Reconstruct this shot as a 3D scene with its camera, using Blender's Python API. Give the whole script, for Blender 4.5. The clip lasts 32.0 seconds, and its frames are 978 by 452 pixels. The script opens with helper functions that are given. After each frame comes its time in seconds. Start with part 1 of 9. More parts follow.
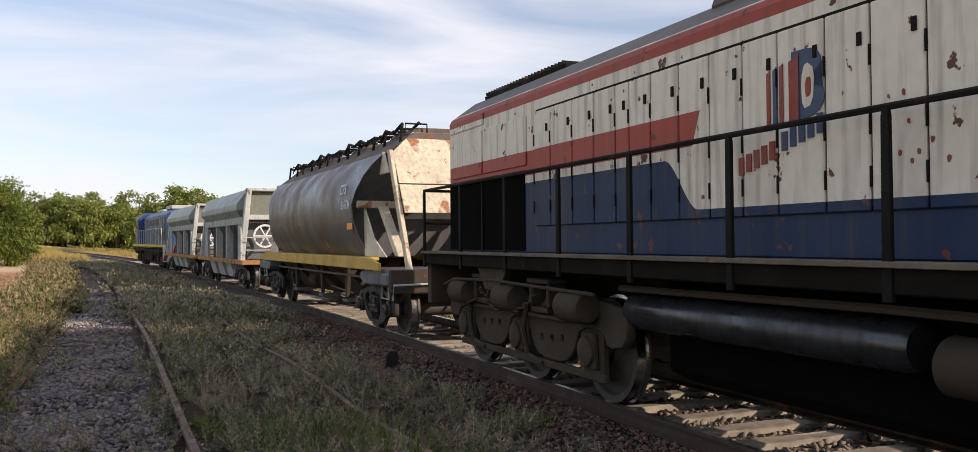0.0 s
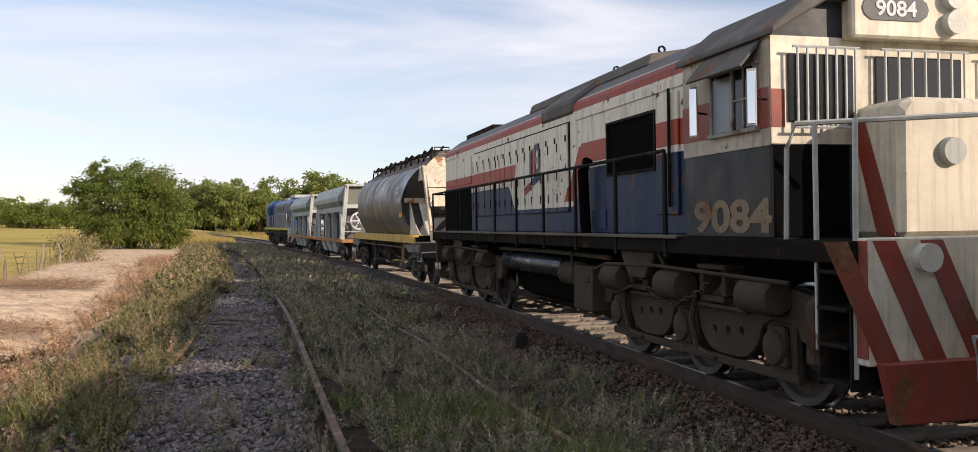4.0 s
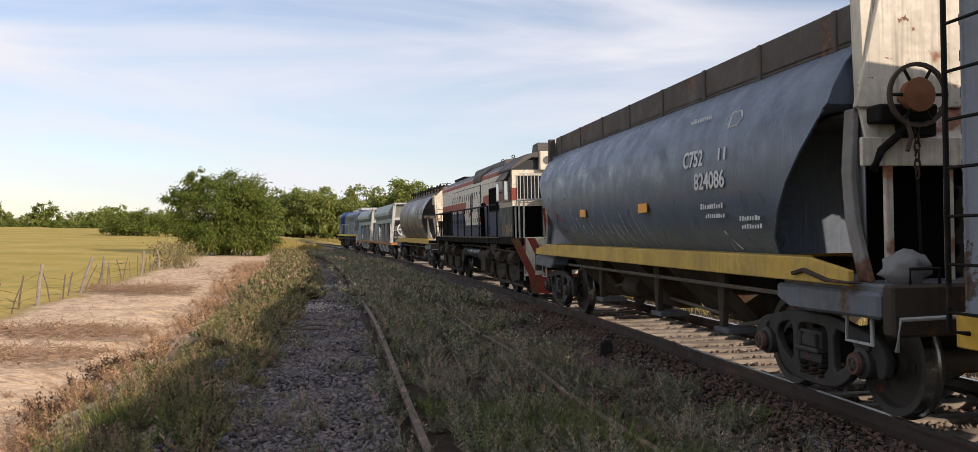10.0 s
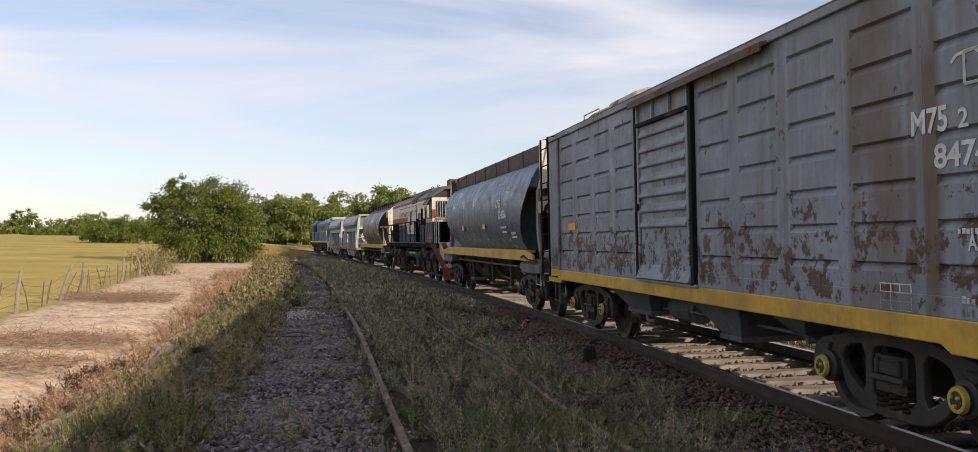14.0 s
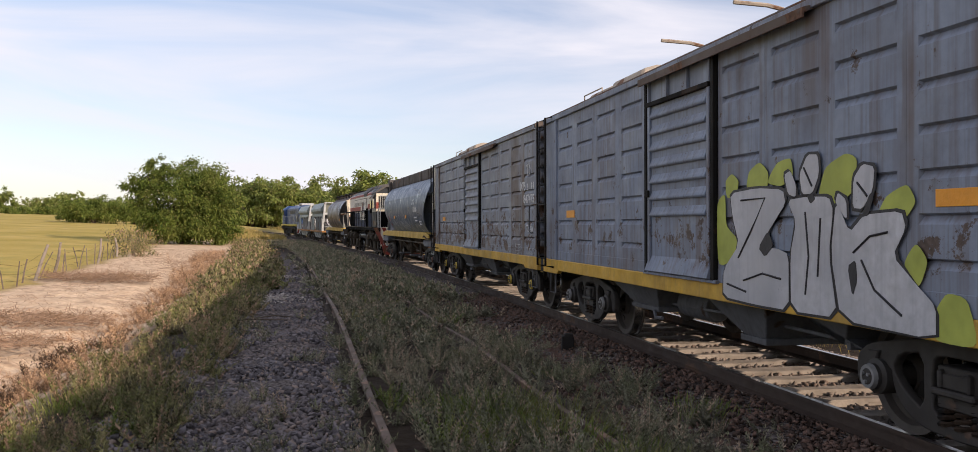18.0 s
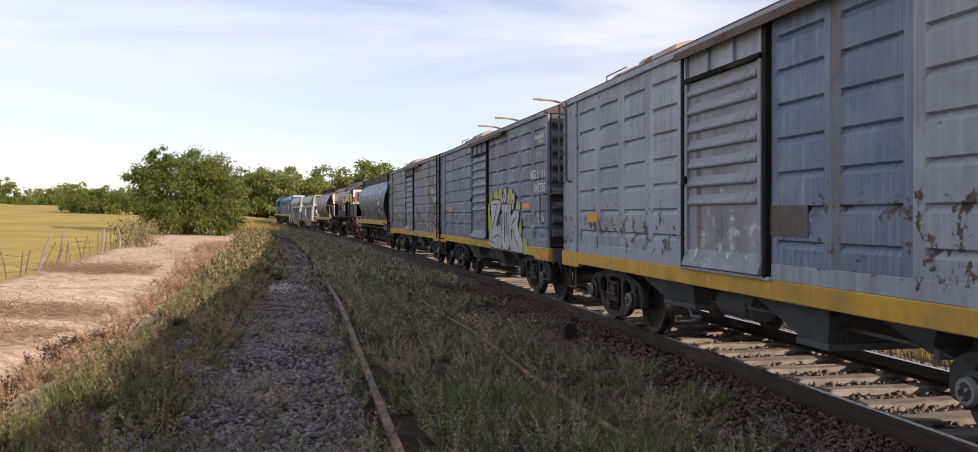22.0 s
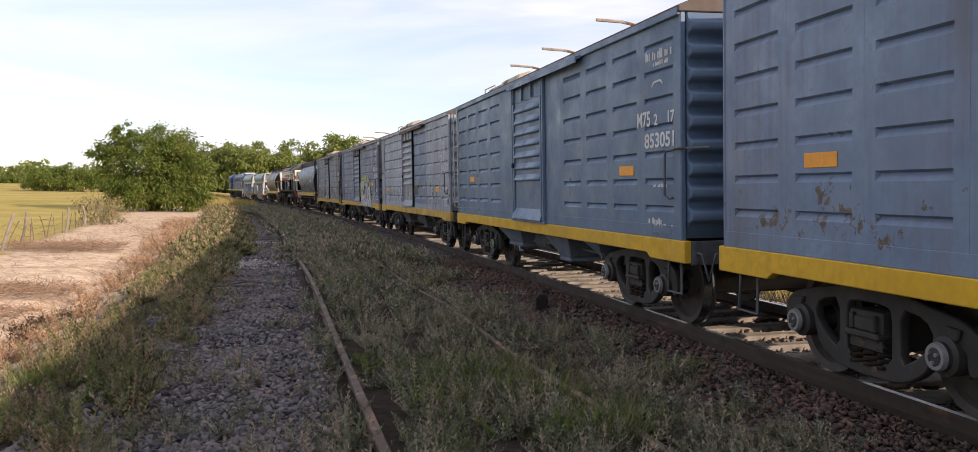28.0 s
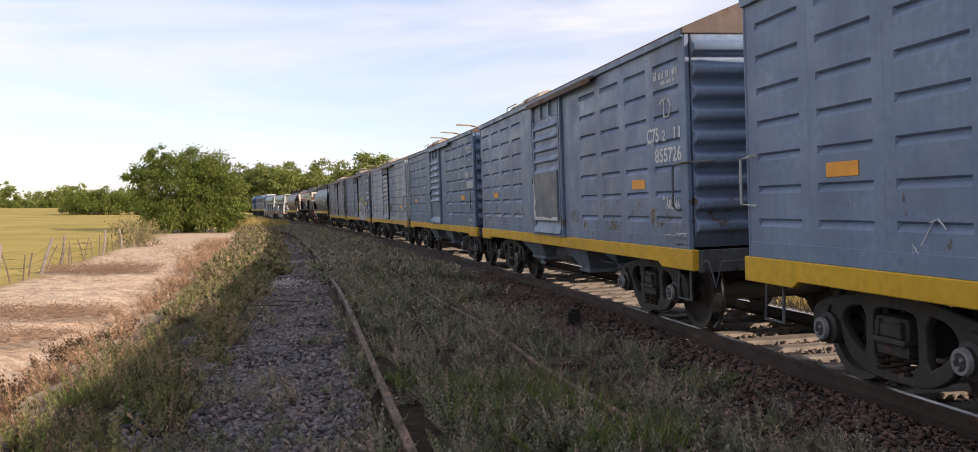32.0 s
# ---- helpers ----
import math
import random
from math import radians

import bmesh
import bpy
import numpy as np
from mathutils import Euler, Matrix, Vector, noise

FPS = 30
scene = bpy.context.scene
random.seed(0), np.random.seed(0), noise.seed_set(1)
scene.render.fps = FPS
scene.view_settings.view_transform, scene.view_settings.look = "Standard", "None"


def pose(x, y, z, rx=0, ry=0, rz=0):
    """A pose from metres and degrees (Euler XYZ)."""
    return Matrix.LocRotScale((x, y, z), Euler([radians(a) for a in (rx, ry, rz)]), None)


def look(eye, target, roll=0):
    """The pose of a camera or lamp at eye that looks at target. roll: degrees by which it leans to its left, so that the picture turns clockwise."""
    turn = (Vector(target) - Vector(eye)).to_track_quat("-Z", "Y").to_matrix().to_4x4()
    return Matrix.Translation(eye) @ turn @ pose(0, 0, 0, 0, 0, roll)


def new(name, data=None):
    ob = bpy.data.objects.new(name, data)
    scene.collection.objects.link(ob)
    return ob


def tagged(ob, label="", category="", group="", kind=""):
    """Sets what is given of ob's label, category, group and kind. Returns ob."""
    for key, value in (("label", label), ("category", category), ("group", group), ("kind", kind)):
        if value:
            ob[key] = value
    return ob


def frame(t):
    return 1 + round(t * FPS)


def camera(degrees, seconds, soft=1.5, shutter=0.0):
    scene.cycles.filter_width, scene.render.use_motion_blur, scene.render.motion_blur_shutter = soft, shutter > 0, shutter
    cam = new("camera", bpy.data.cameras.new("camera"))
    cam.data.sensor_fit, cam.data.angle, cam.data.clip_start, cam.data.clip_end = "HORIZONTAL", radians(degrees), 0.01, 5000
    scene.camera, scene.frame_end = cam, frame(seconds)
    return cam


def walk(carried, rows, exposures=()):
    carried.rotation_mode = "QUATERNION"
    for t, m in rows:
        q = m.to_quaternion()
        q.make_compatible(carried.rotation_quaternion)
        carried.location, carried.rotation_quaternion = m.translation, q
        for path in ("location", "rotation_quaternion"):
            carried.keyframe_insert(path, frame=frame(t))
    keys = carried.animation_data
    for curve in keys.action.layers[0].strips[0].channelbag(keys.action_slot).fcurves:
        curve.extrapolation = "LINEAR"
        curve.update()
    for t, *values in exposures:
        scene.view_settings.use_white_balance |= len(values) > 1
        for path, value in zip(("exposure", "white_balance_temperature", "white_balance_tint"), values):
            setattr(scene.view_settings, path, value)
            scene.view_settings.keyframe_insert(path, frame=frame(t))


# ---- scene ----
cam = camera(57.8, 32.0, soft=0.6)
# seconds, place, yaw, pitch, roll (degrees)
PATH = [
    (0.0, 0.000, 0.000, 1.371, -13.67, 1.71, 1.34),
    (0.5, 0.000, 0.000, 1.371, -11.77, 1.83, 1.31),
    (1.0, 0.000, 0.000, 1.371, -10.51, 1.76, 0.84),
    (1.5, 0.000, 0.000, 1.371, -9.58, 1.59, 0.75),
    (2.0, 0.000, 0.000, 1.371, -9.04, 1.35, 0.84),
    (2.5, 0.000, 0.000, 1.371, -8.57, 0.72, 0.93),
    (3.0, 0.000, 0.000, 1.371, -7.21, 0.60, 0.77),
    (3.5, 0.000, 0.000, 1.371, -6.25, 0.53, 0.84),
    (5.5, 0.000, 0.000, 1.371, -3.70, -0.14, 1.40),
    (6.0, 0.000, 0.000, 1.371, -3.62, -0.12, 1.30),
    (6.5, 0.000, 0.000, 1.371, -3.55, -0.05, 1.46),
    (7.0, -0.144, 1.867, 1.369, -5.28, 0.26, 1.36),
    (7.5, -0.081, 2.854, 1.361, -4.97, 0.50, 1.40),
    (8.0, -0.008, 3.484, 1.361, -4.35, 0.69, 1.13),
    (8.5, -0.010, 3.777, 1.361, -3.56, 0.92, 0.95),
    (9.0, -0.203, 1.834, 1.366, -3.45, 0.91, 1.10),
    (9.3, -0.114, 0.493, 1.376, -1.86, 0.73, 0.70),
    (9.5, 0.000, 0.000, 1.371, -0.76, 0.63, 1.01),
    (10.0, 0.000, 0.000, 1.371, 0.00, 0.70, 0.94),
    (10.5, 0.000, 0.000, 1.371, -0.14, 0.76, 1.02),
    (11.0, 0.000, 0.000, 1.371, -0.06, 0.82, 1.06),
    (11.5, 0.000, 0.000, 1.371, -0.23, 0.83, 0.99),
    (12.0, 0.000, 0.000, 1.371, -0.57, 0.97, 0.89),
    (12.5, 0.000, 0.000, 1.371, -0.86, 1.36, 0.96),
    (13.0, 0.000, 0.000, 1.371, -0.93, 1.22, 0.82),
    (13.5, 0.000, 0.000, 1.371, -1.08, 1.08, 0.74),
    (14.0, 0.000, 0.000, 1.371, -1.09, 1.13, 0.82),
    (14.5, 0.000, 0.000, 1.371, -0.97, 1.14, 0.79),
    (16.5, 0.000, 0.000, 1.371, -1.18, 0.41, 1.37),
    (17.0, 0.000, 0.000, 1.371, -1.52, 0.26, 1.81),
    (17.5, 0.000, 0.000, 1.371, -1.91, 0.28, 1.86),
    (18.0, 0.000, 0.000, 1.371, -2.34, 0.30, 1.81),
    (18.5, 0.000, 0.000, 1.371, -2.74, 0.12, 1.63),
    (19.0, 0.000, 0.000, 1.371, -2.79, 0.10, 1.65),
    (19.5, 0.000, 0.000, 1.371, -2.62, 0.14, 1.64),
    (20.0, 0.000, 0.000, 1.371, -2.24, 0.13, 1.56),
    (20.5, 0.000, 0.000, 1.371, -2.08, 0.12, 1.61),
    (21.0, 0.000, 0.000, 1.371, -2.09, 0.12, 1.69),
    (21.5, 0.000, 0.000, 1.371, -2.13, -0.08, 1.72),
    (22.0, 0.000, 0.000, 1.371, -2.21, -0.35, 1.73),
    (22.5, 0.000, 0.000, 1.371, -2.48, -0.72, 1.74),
    (23.0, 0.000, 0.000, 1.371, -3.00, -1.17, 1.74),
    (23.5, 0.000, 0.000, 1.371, -3.54, -1.74, 1.69),
    (24.0, 0.000, 0.000, 1.371, -4.08, -2.09, 1.45),
    (24.5, 0.000, 0.000, 1.371, -4.58, -2.10, 1.05),
    (25.0, 0.000, 0.000, 1.371, -4.80, -2.09, 0.75),
    (25.5, 0.000, 0.000, 1.371, -4.74, -2.08, 0.74),
    (27.5, 0.000, 0.000, 1.371, -4.24, -2.08, 0.91),
    (28.0, 0.000, 0.000, 1.371, -4.15, -2.08, 1.01),
    (28.5, 0.000, 0.000, 1.371, -3.96, -1.96, 1.02),
    (29.0, 0.000, 0.000, 1.371, -3.72, -1.82, 1.04),
    (29.5, 0.000, 0.000, 1.371, -3.31, -1.61, 1.03),
    (30.0, 0.000, 0.000, 1.371, -2.99, -1.48, 0.97),
    (30.5, 0.000, 0.000, 1.371, -2.78, -1.29, 0.80),
    (31.0, 0.000, 0.000, 1.371, -2.78, -1.12, 0.48),
    (31.5, 0.000, 0.000, 1.371, -2.65, -1.04, 0.08),
    (32.0, 0.000, 0.000, 1.371, -2.17, -1.10, -0.12),
]


def camera_pose(x, y, z, yaw, pitch, roll):
    return pose(x, y, z, 0, 0, yaw) @ pose(0, 0, 0, 90 + pitch) @ pose(0, 0, 0, 0, 0, roll)


walk(cam, [(r[0], camera_pose(*r[1:])) for r in PATH], [(t, e, 6680 if t < 20 else 6590, 17 if t < 16 else 20) for t, e in ((0.0, 0.0), (6.0, 0.0), (10.0, -0.1), (14.0, -0.1), (17.0, -0.04), (19.0, -0.04), (22.0, 0.06), (24.0, 0.22), (28.0, 0.19), (30.0, 0.13), (32.0, 0.08))])

# ---- world, sun, exposure ----
SUN_DIR = Vector((1.171, -0.975, 0.618)).normalized()
scene.view_settings.exposure = 0.0
world = bpy.data.worlds.new("sky")
scene.world = world
world.use_nodes = True
wn, wl = world.node_tree.nodes, world.node_tree.links
wn.clear()
sky = wn.new("ShaderNodeTexSky")
sky.sky_type = "NISHITA"
sky.sun_disc = False
sky.sun_elevation = math.asin(SUN_DIR.z)
sky.sun_rotation = math.atan2(SUN_DIR.x, SUN_DIR.y)
sky.air_density, sky.dust_density, sky.ozone_density = 1.0, 0.4, 2.5
w_co = wn.new("ShaderNodeTexCoord")
w_map = wn.new("ShaderNodeMapping")
w_map.inputs["Rotation"].default_value = (0.12, 0.22, 0.5)
w_map.inputs["Scale"].default_value = (1.1, 2.2, 7.5)
w_no = wn.new("ShaderNodeTexNoise")
w_no.inputs["Scale"].default_value, w_no.inputs["Detail"].default_value = 1.5, 8.0
w_no.inputs["Roughness"].default_value, w_no.inputs["Distortion"].default_value = 0.5, 0.6
w_ra = wn.new("ShaderNodeValToRGB")
w_ra.color_ramp.elements[0].position, w_ra.color_ramp.elements[1].position = 0.38, 0.64
w_ra.color_ramp.elements[0].color, w_ra.color_ramp.elements[1].color = (0.27, 0.26, 0.25, 1), (0.95, 0.96, 0.96, 1)
w_mi = wn.new("ShaderNodeMix")
w_mi.data_type = "RGBA"
w_bg = wn.new("ShaderNodeBackground")
w_out = wn.new("ShaderNodeOutputWorld")
w_bg.inputs["Strength"].default_value = 0.15
wl.new(w_co.outputs["Generated"], w_map.inputs["Vector"])
wl.new(w_map.outputs["Vector"], w_no.inputs["Vector"])
wl.new(w_no.outputs["Fac"], w_ra.inputs["Fac"])
wl.new(w_ra.outputs["Color"], w_mi.inputs["Factor"])
wl.new(sky.outputs["Color"], w_mi.inputs["A"])
w_mi.inputs["B"].default_value = (6.1, 6.38, 6.75, 1)
wl.new(w_mi.outputs["Result"], w_bg.inputs["Color"])
wl.new(w_bg.outputs["Background"], w_out.inputs["Surface"])
sun_data = bpy.data.lights.new("sun", "SUN")
sun_data.energy, sun_data.angle, sun_data.color = 4.8, radians(0.6), (1.0, 0.86, 0.68)
sun = new("sun", sun_data)
sun.matrix_world = look((0, 0, 60), Vector((0, 0, 60)) - SUN_DIR)


# ---- materials ----
def node_mat(name, rough=0.7, metal=0.0, gloss=0.3):
    m = bpy.data.materials.new(name)
    m.use_nodes = True
    b = m.node_tree.nodes["Principled BSDF"]
    b.inputs["Specular IOR Level"].default_value = gloss
    b.inputs["Roughness"].default_value, b.inputs["Metallic"].default_value = rough, metal
    return m, m.node_tree.nodes, m.node_tree.links, b


def noise_fac(n, l, vec, scale, detail=5.0, lo=0.4, hi=0.6, stretch=None):
    if stretch:
        mp = n.new("ShaderNodeMapping")
        mp.inputs["Scale"].default_value = stretch
        l.new(vec, mp.inputs["Vector"])
        vec = mp.outputs["Vector"]
    t = n.new("ShaderNodeTexNoise")
    t.inputs["Scale"].default_value, t.inputs["Detail"].default_value = scale, detail
    l.new(vec, t.inputs["Vector"])
    r = n.new("ShaderNodeMapRange")
    r.inputs["From Min"].default_value, r.inputs["From Max"].default_value = lo, hi
    l.new(t.outputs["Fac"], r.inputs["Value"])
    return r.outputs["Result"]


def mixed(n, l, fac, a, b):
    mx = n.new("ShaderNodeMix")
    mx.data_type = "RGBA"
    for key, value in (("Factor", fac), ("A", a), ("B", b)):
        if hasattr(value, "is_linked"):
            l.new(value, mx.inputs[key])
        elif key == "Factor":
            mx.inputs[key].default_value = value
        else:
            mx.inputs[key].default_value = (*value, 1)
    return mx.outputs["Result"]


def times(n, l, a, k):
    mt = n.new("ShaderNodeMath")
    mt.operation = "MULTIPLY"
    l.new(a, mt.inputs[0])
    if hasattr(k, "is_linked"):
        l.new(k, mt.inputs[1])
    else:
        mt.inputs[1].default_value = k
    return mt.outputs[0]


def bumped(n, l, b, height, strength=0.2, distance=0.01):
    bp = n.new("ShaderNodeBump")
    bp.inputs["Strength"].default_value, bp.inputs["Distance"].default_value = strength, distance
    l.new(height, bp.inputs["Height"])
    l.new(bp.outputs["Normal"], b.inputs["Normal"])


def shade(c, k):
    return tuple(min(1.0, v * k) for v in c)


def paint(name, col, rough=0.5, rust=0.0, dirt=0.3, streak=0.3, metal=0.0, rust_col=(0.13, 0.06, 0.03), dirt_col=(0.10, 0.085, 0.07), scale=1.0, bump=0.25, rust_size=2.2, seed=0.0, band=None, chip_col=None, chips=0.0, tone=0.0, thin=False, gloss=0.3, runs=0.0, washes=()):
    """Weathered paint: fine mottling, soft grime, vertical streaks, rust patches, columns of rust wash and chips that gather in a band of height."""
    m, n, l, b = node_mat(name, rough, metal, gloss)
    raw = n.new("ShaderNodeTexCoord").outputs["Object"]
    mp = n.new("ShaderNodeMapping")
    mp.inputs["Location"].default_value = (seed * 3.1, seed * 7.7, 0)
    l.new(raw, mp.inputs["Vector"])
    co = mp.outputs["Vector"]
    c = mixed(n, l, noise_fac(n, l, co, 14 * scale, 8, 0.25, 0.75), shade(col, 0.80), shade(col, 1.18))
    c = mixed(n, l, noise_fac(n, l, co, 0.9 * scale, 4, 0.35, 0.7), c, shade(col, 0.85))
    if tone:
        oi = n.new("ShaderNodeObjectInfo")
        c = mixed(n, l, times(n, l, oi.outputs["Random"], tone), c, shade(col, 0.62))
    c = mixed(n, l, times(n, l, noise_fac(n, l, co, 1.6 * scale, 8, 0.45, 0.75), dirt), c, dirt_col)
    fine = (30, 30, 0.7) if thin else (9, 9, 0.4)
    c = mixed(n, l, times(n, l, noise_fac(n, l, co, 2.2 * scale, 5, 0.56 if thin else 0.5, 0.72, fine), streak), c, shade(dirt_col, 1.25))
    if runs:
        c = mixed(n, l, times(n, l, times(n, l, noise_fac(n, l, co, 1.5, 7, 0.42, 0.66, (6, 6, 0.30)), noise_fac(n, l, co, 0.55, 4, 0.42, 0.6)), runs), c, (0.115, 0.07, 0.047))
    for y0, y1, amount in washes:
        soft_edge = 0.04 if y0 - y1 < 1.2 else 0.9
        sep = n.new("ShaderNodeSeparateXYZ")
        l.new(raw, sep.inputs[0])
        col_in, col_out = n.new("ShaderNodeMapRange"), n.new("ShaderNodeMapRange")
        for q, a0, a1 in ((col_in, y1 - soft_edge, y1 + soft_edge), (col_out, y0 + soft_edge, y0 - soft_edge)):
            q.inputs["From Min"].default_value, q.inputs["From Max"].default_value = a0, a1
            l.new(sep.outputs["Y"], q.inputs["Value"])
        inside = times(n, l, col_in.outputs["Result"], col_out.outputs["Result"])
        c = mixed(n, l, times(n, l, times(n, l, inside, noise_fac(n, l, co, 2.1, 8, 0.32, 0.56, (1, 1, 0.5))), amount), c, (0.125, 0.088, 0.062))
    if rust:
        rf = noise_fac(n, l, co, rust_size * scale, 10, 0.66 - 0.2 * rust, 0.70 - 0.2 * rust)
        c = mixed(n, l, rf, c, mixed(n, l, noise_fac(n, l, co, 18, 6, 0.3, 0.7), shade(rust_col, 0.7), shade(rust_col, 1.7)))
    if chips:
        t = n.new("ShaderNodeTexNoise")
        t.inputs["Scale"].default_value, t.inputs["Detail"].default_value, t.inputs["Roughness"].default_value = 4.6, 11, 0.72
        l.new(co, t.inputs["Vector"])
        val = t.outputs["Fac"]
        if band:
            sp = n.new("ShaderNodeSeparateXYZ")
            l.new(raw, sp.inputs[0])
            up, down = n.new("ShaderNodeMapRange"), n.new("ShaderNodeMapRange")
            for q, a0, a1 in ((up, band[0], band[1]), (down, band[3], band[2])):
                q.interpolation_type = "SMOOTHSTEP"
                q.inputs["From Min"].default_value, q.inputs["From Max"].default_value = a0, a1
                l.new(sp.outputs["Z"], q.inputs["Value"])
            boost = times(n, l, times(n, l, up.outputs["Result"], down.outputs["Result"]), band[4])
            ad = n.new("ShaderNodeMath")
            ad.operation = "ADD"
            l.new(val, ad.inputs[0])
            l.new(boost, ad.inputs[1])
            val = ad.outputs[0]
        th = n.new("ShaderNodeMapRange")
        th.inputs["From Min"].default_value, th.inputs["From Max"].default_value = 0.695 - 0.1 * chips, 0.73 - 0.1 * chips
        l.new(val, th.inputs["Value"])
        cc = chip_col or (0.068, 0.046, 0.036)
        c = mixed(n, l, th.outputs["Result"], c, mixed(n, l, noise_fac(n, l, co, 22, 5, 0.3, 0.7), shade(cc, 0.65), shade(cc, 1.5)))
    l.new(c, b.inputs["Base Color"])
    rr = n.new("ShaderNodeMapRange")
    rr.inputs["To Min"].default_value, rr.inputs["To Max"].default_value = max(0.15, rough - 0.15), min(0.95, rough + 0.2)
    l.new(noise_fac(n, l, co, 3.0 * scale, 6, 0.3, 0.7), rr.inputs["Value"])
    l.new(rr.outputs["Result"], b.inputs["Roughness"])
    bumped(n, l, b, noise_fac(n, l, co, 2.4 * scale, 5, 0.2, 0.8), bump, 0.02)
    return m


def leafy(name, a, b2, dry=(0.2, 0.16, 0.08), dry_part=0.1, rough=0.6, trans=0.25, patch=None, clump=0.0):
    """Leaf material: each leaf or spire takes its own tone, and each clump of plants its own depth of colour."""
    m, n, l, b = node_mat(name, rough, 0.0, 0.12)
    g = n.new("ShaderNodeNewGeometry")
    r = g.outputs["Random Per Island"]
    c = mixed(n, l, r, a, b2)
    c = mixed(n, l, times(n, l, noise_fac(n, l, g.outputs["Position"], 0.7, 3, 0.45, 0.7), 1.0), c, mixed(n, l, r, shade(b2, 0.85), dry))
    if patch:
        c = mixed(n, l, times(n, l, noise_fac(n, l, g.outputs["Position"], 2.6, 2, 0.42, 0.62), 0.75), c, mixed(n, l, r, shade(patch, 0.4), patch))
    if clump:
        c = mixed(n, l, times(n, l, noise_fac(n, l, g.outputs["Position"], 5.5, 1, 0.46, 0.62), clump), c, mixed(n, l, r, shade(a, 0.35), shade(a, 1.0)))
    st = n.new("ShaderNodeMath")
    st.operation = "GREATER_THAN"
    st.inputs[1].default_value = 1.0 - dry_part
    l.new(r, st.inputs[0])
    c = mixed(n, l, st.outputs[0], c, dry)
    l.new(c, b.inputs["Base Color"])
    tr = n.new("ShaderNodeBsdfTranslucent")
    l.new(c, tr.inputs["Color"])
    ms = n.new("ShaderNodeMixShader")
    ms.inputs[0].default_value = trans
    l.new(b.outputs[0], ms.inputs[1])
    l.new(tr.outputs[0], ms.inputs[2])
    l.new(ms.outputs[0], n["Material Output"].inputs["Surface"])
    return m


def plain(name, col, rough=0.6, metal=0.0, var=0.25, scale=12, bump=0.2, gloss=0.3):
    m, n, l, b = node_mat(name, rough, metal, gloss)
    co = n.new("ShaderNodeTexCoord").outputs["Object"]
    c = mixed(n, l, noise_fac(n, l, co, scale, 6, 0.25, 0.75), shade(col, 1 - var), shade(col, 1 + var))
    c = mixed(n, l, noise_fac(n, l, co, scale * 0.12, 3, 0.4, 0.7), c, shade(col, 1 - var * 0.7))
    l.new(c, b.inputs["Base Color"])
    bumped(n, l, b, noise_fac(n, l, co, scale * 2, 5, 0.2, 0.8), bump, 0.01)
    return m


GREY = paint("worn_grey_paint", (0.24, 0.29, 0.38), 0.55, rust=0.0, dirt=0.4, streak=0.55, dirt_col=(0.085, 0.075, 0.072), chips=0.72, band=(1.05, 1.25, 1.45, 2.0, 0.075), chip_col=(0.085, 0.062, 0.052), tone=0.45, seed=3.3, runs=0.55)
GREY_RUST = paint("rusty_grey_paint", (0.25, 0.29, 0.35), 0.55, rust=0.0, dirt=0.35, streak=0.35, dirt_col=(0.15, 0.125, 0.11), chips=0.8, band=(0.95, 1.1, 1.35, 2.05, 0.12), chip_col=(0.085, 0.053, 0.04), tone=0.3, runs=0.65, washes=((-3.75, -4.55, 0.75), (-4.60, -4.78, 0.95), (4.96, 4.80, 0.9)))
SLATE = paint("slate_grey_paint", (0.335, 0.388, 0.468), 0.5, rust=0.0, dirt=0.55, streak=0.28, dirt_col=(0.40, 0.41, 0.44), chips=0.6, band=(1.0, 1.15, 1.45, 1.9, 0.10), runs=0.45, tone=0.75, seed=1.7)
SLATE_BLUE = paint("slate_blue_paint", (0.135, 0.19, 0.295), 0.45, rust=0.0, dirt=0.4, streak=0.5, dirt_col=(0.28, 0.31, 0.37), chips=0.6, band=(1.05, 1.3, 1.5, 1.9, 0.08), runs=0.25, seed=4.1, washes=((-1.80, -1.98, 0.8),))
SCUFFED = paint("scuffed_slate_paint", (0.29, 0.325, 0.38), 0.5, rust=0.0, dirt=0.5, streak=0.3, dirt_col=(0.12, 0.115, 0.12), chips=0.5, band=(0.95, 1.05, 1.5, 2.1, 0.10), chip_col=(0.40, 0.41, 0.43), runs=0.9, seed=6.2)
BLUE_GREY = paint("blue_grey_paint", (0.128, 0.198, 0.295), 0.42, rust=0.0, dirt=0.5, streak=0.3, dirt_col=(0.085, 0.115, 0.185), tone=0.3, chip_col=(0.10, 0.078, 0.064), chips=0.15, band=(1.0, 1.2, 1.4, 1.7, 0.04), seed=0.4)
BLUE_GREY_B = paint("blue_grey_scuffed", (0.178, 0.25, 0.366), 0.42, rust=0.0, dirt=0.5, streak=0.3, dirt_col=(0.085, 0.115, 0.185), tone=0.3, chip_col=(0.10, 0.078, 0.064), chips=0.35, band=(1.05, 1.2, 1.45, 1.65, 0.10), runs=0.4, seed=2.3)
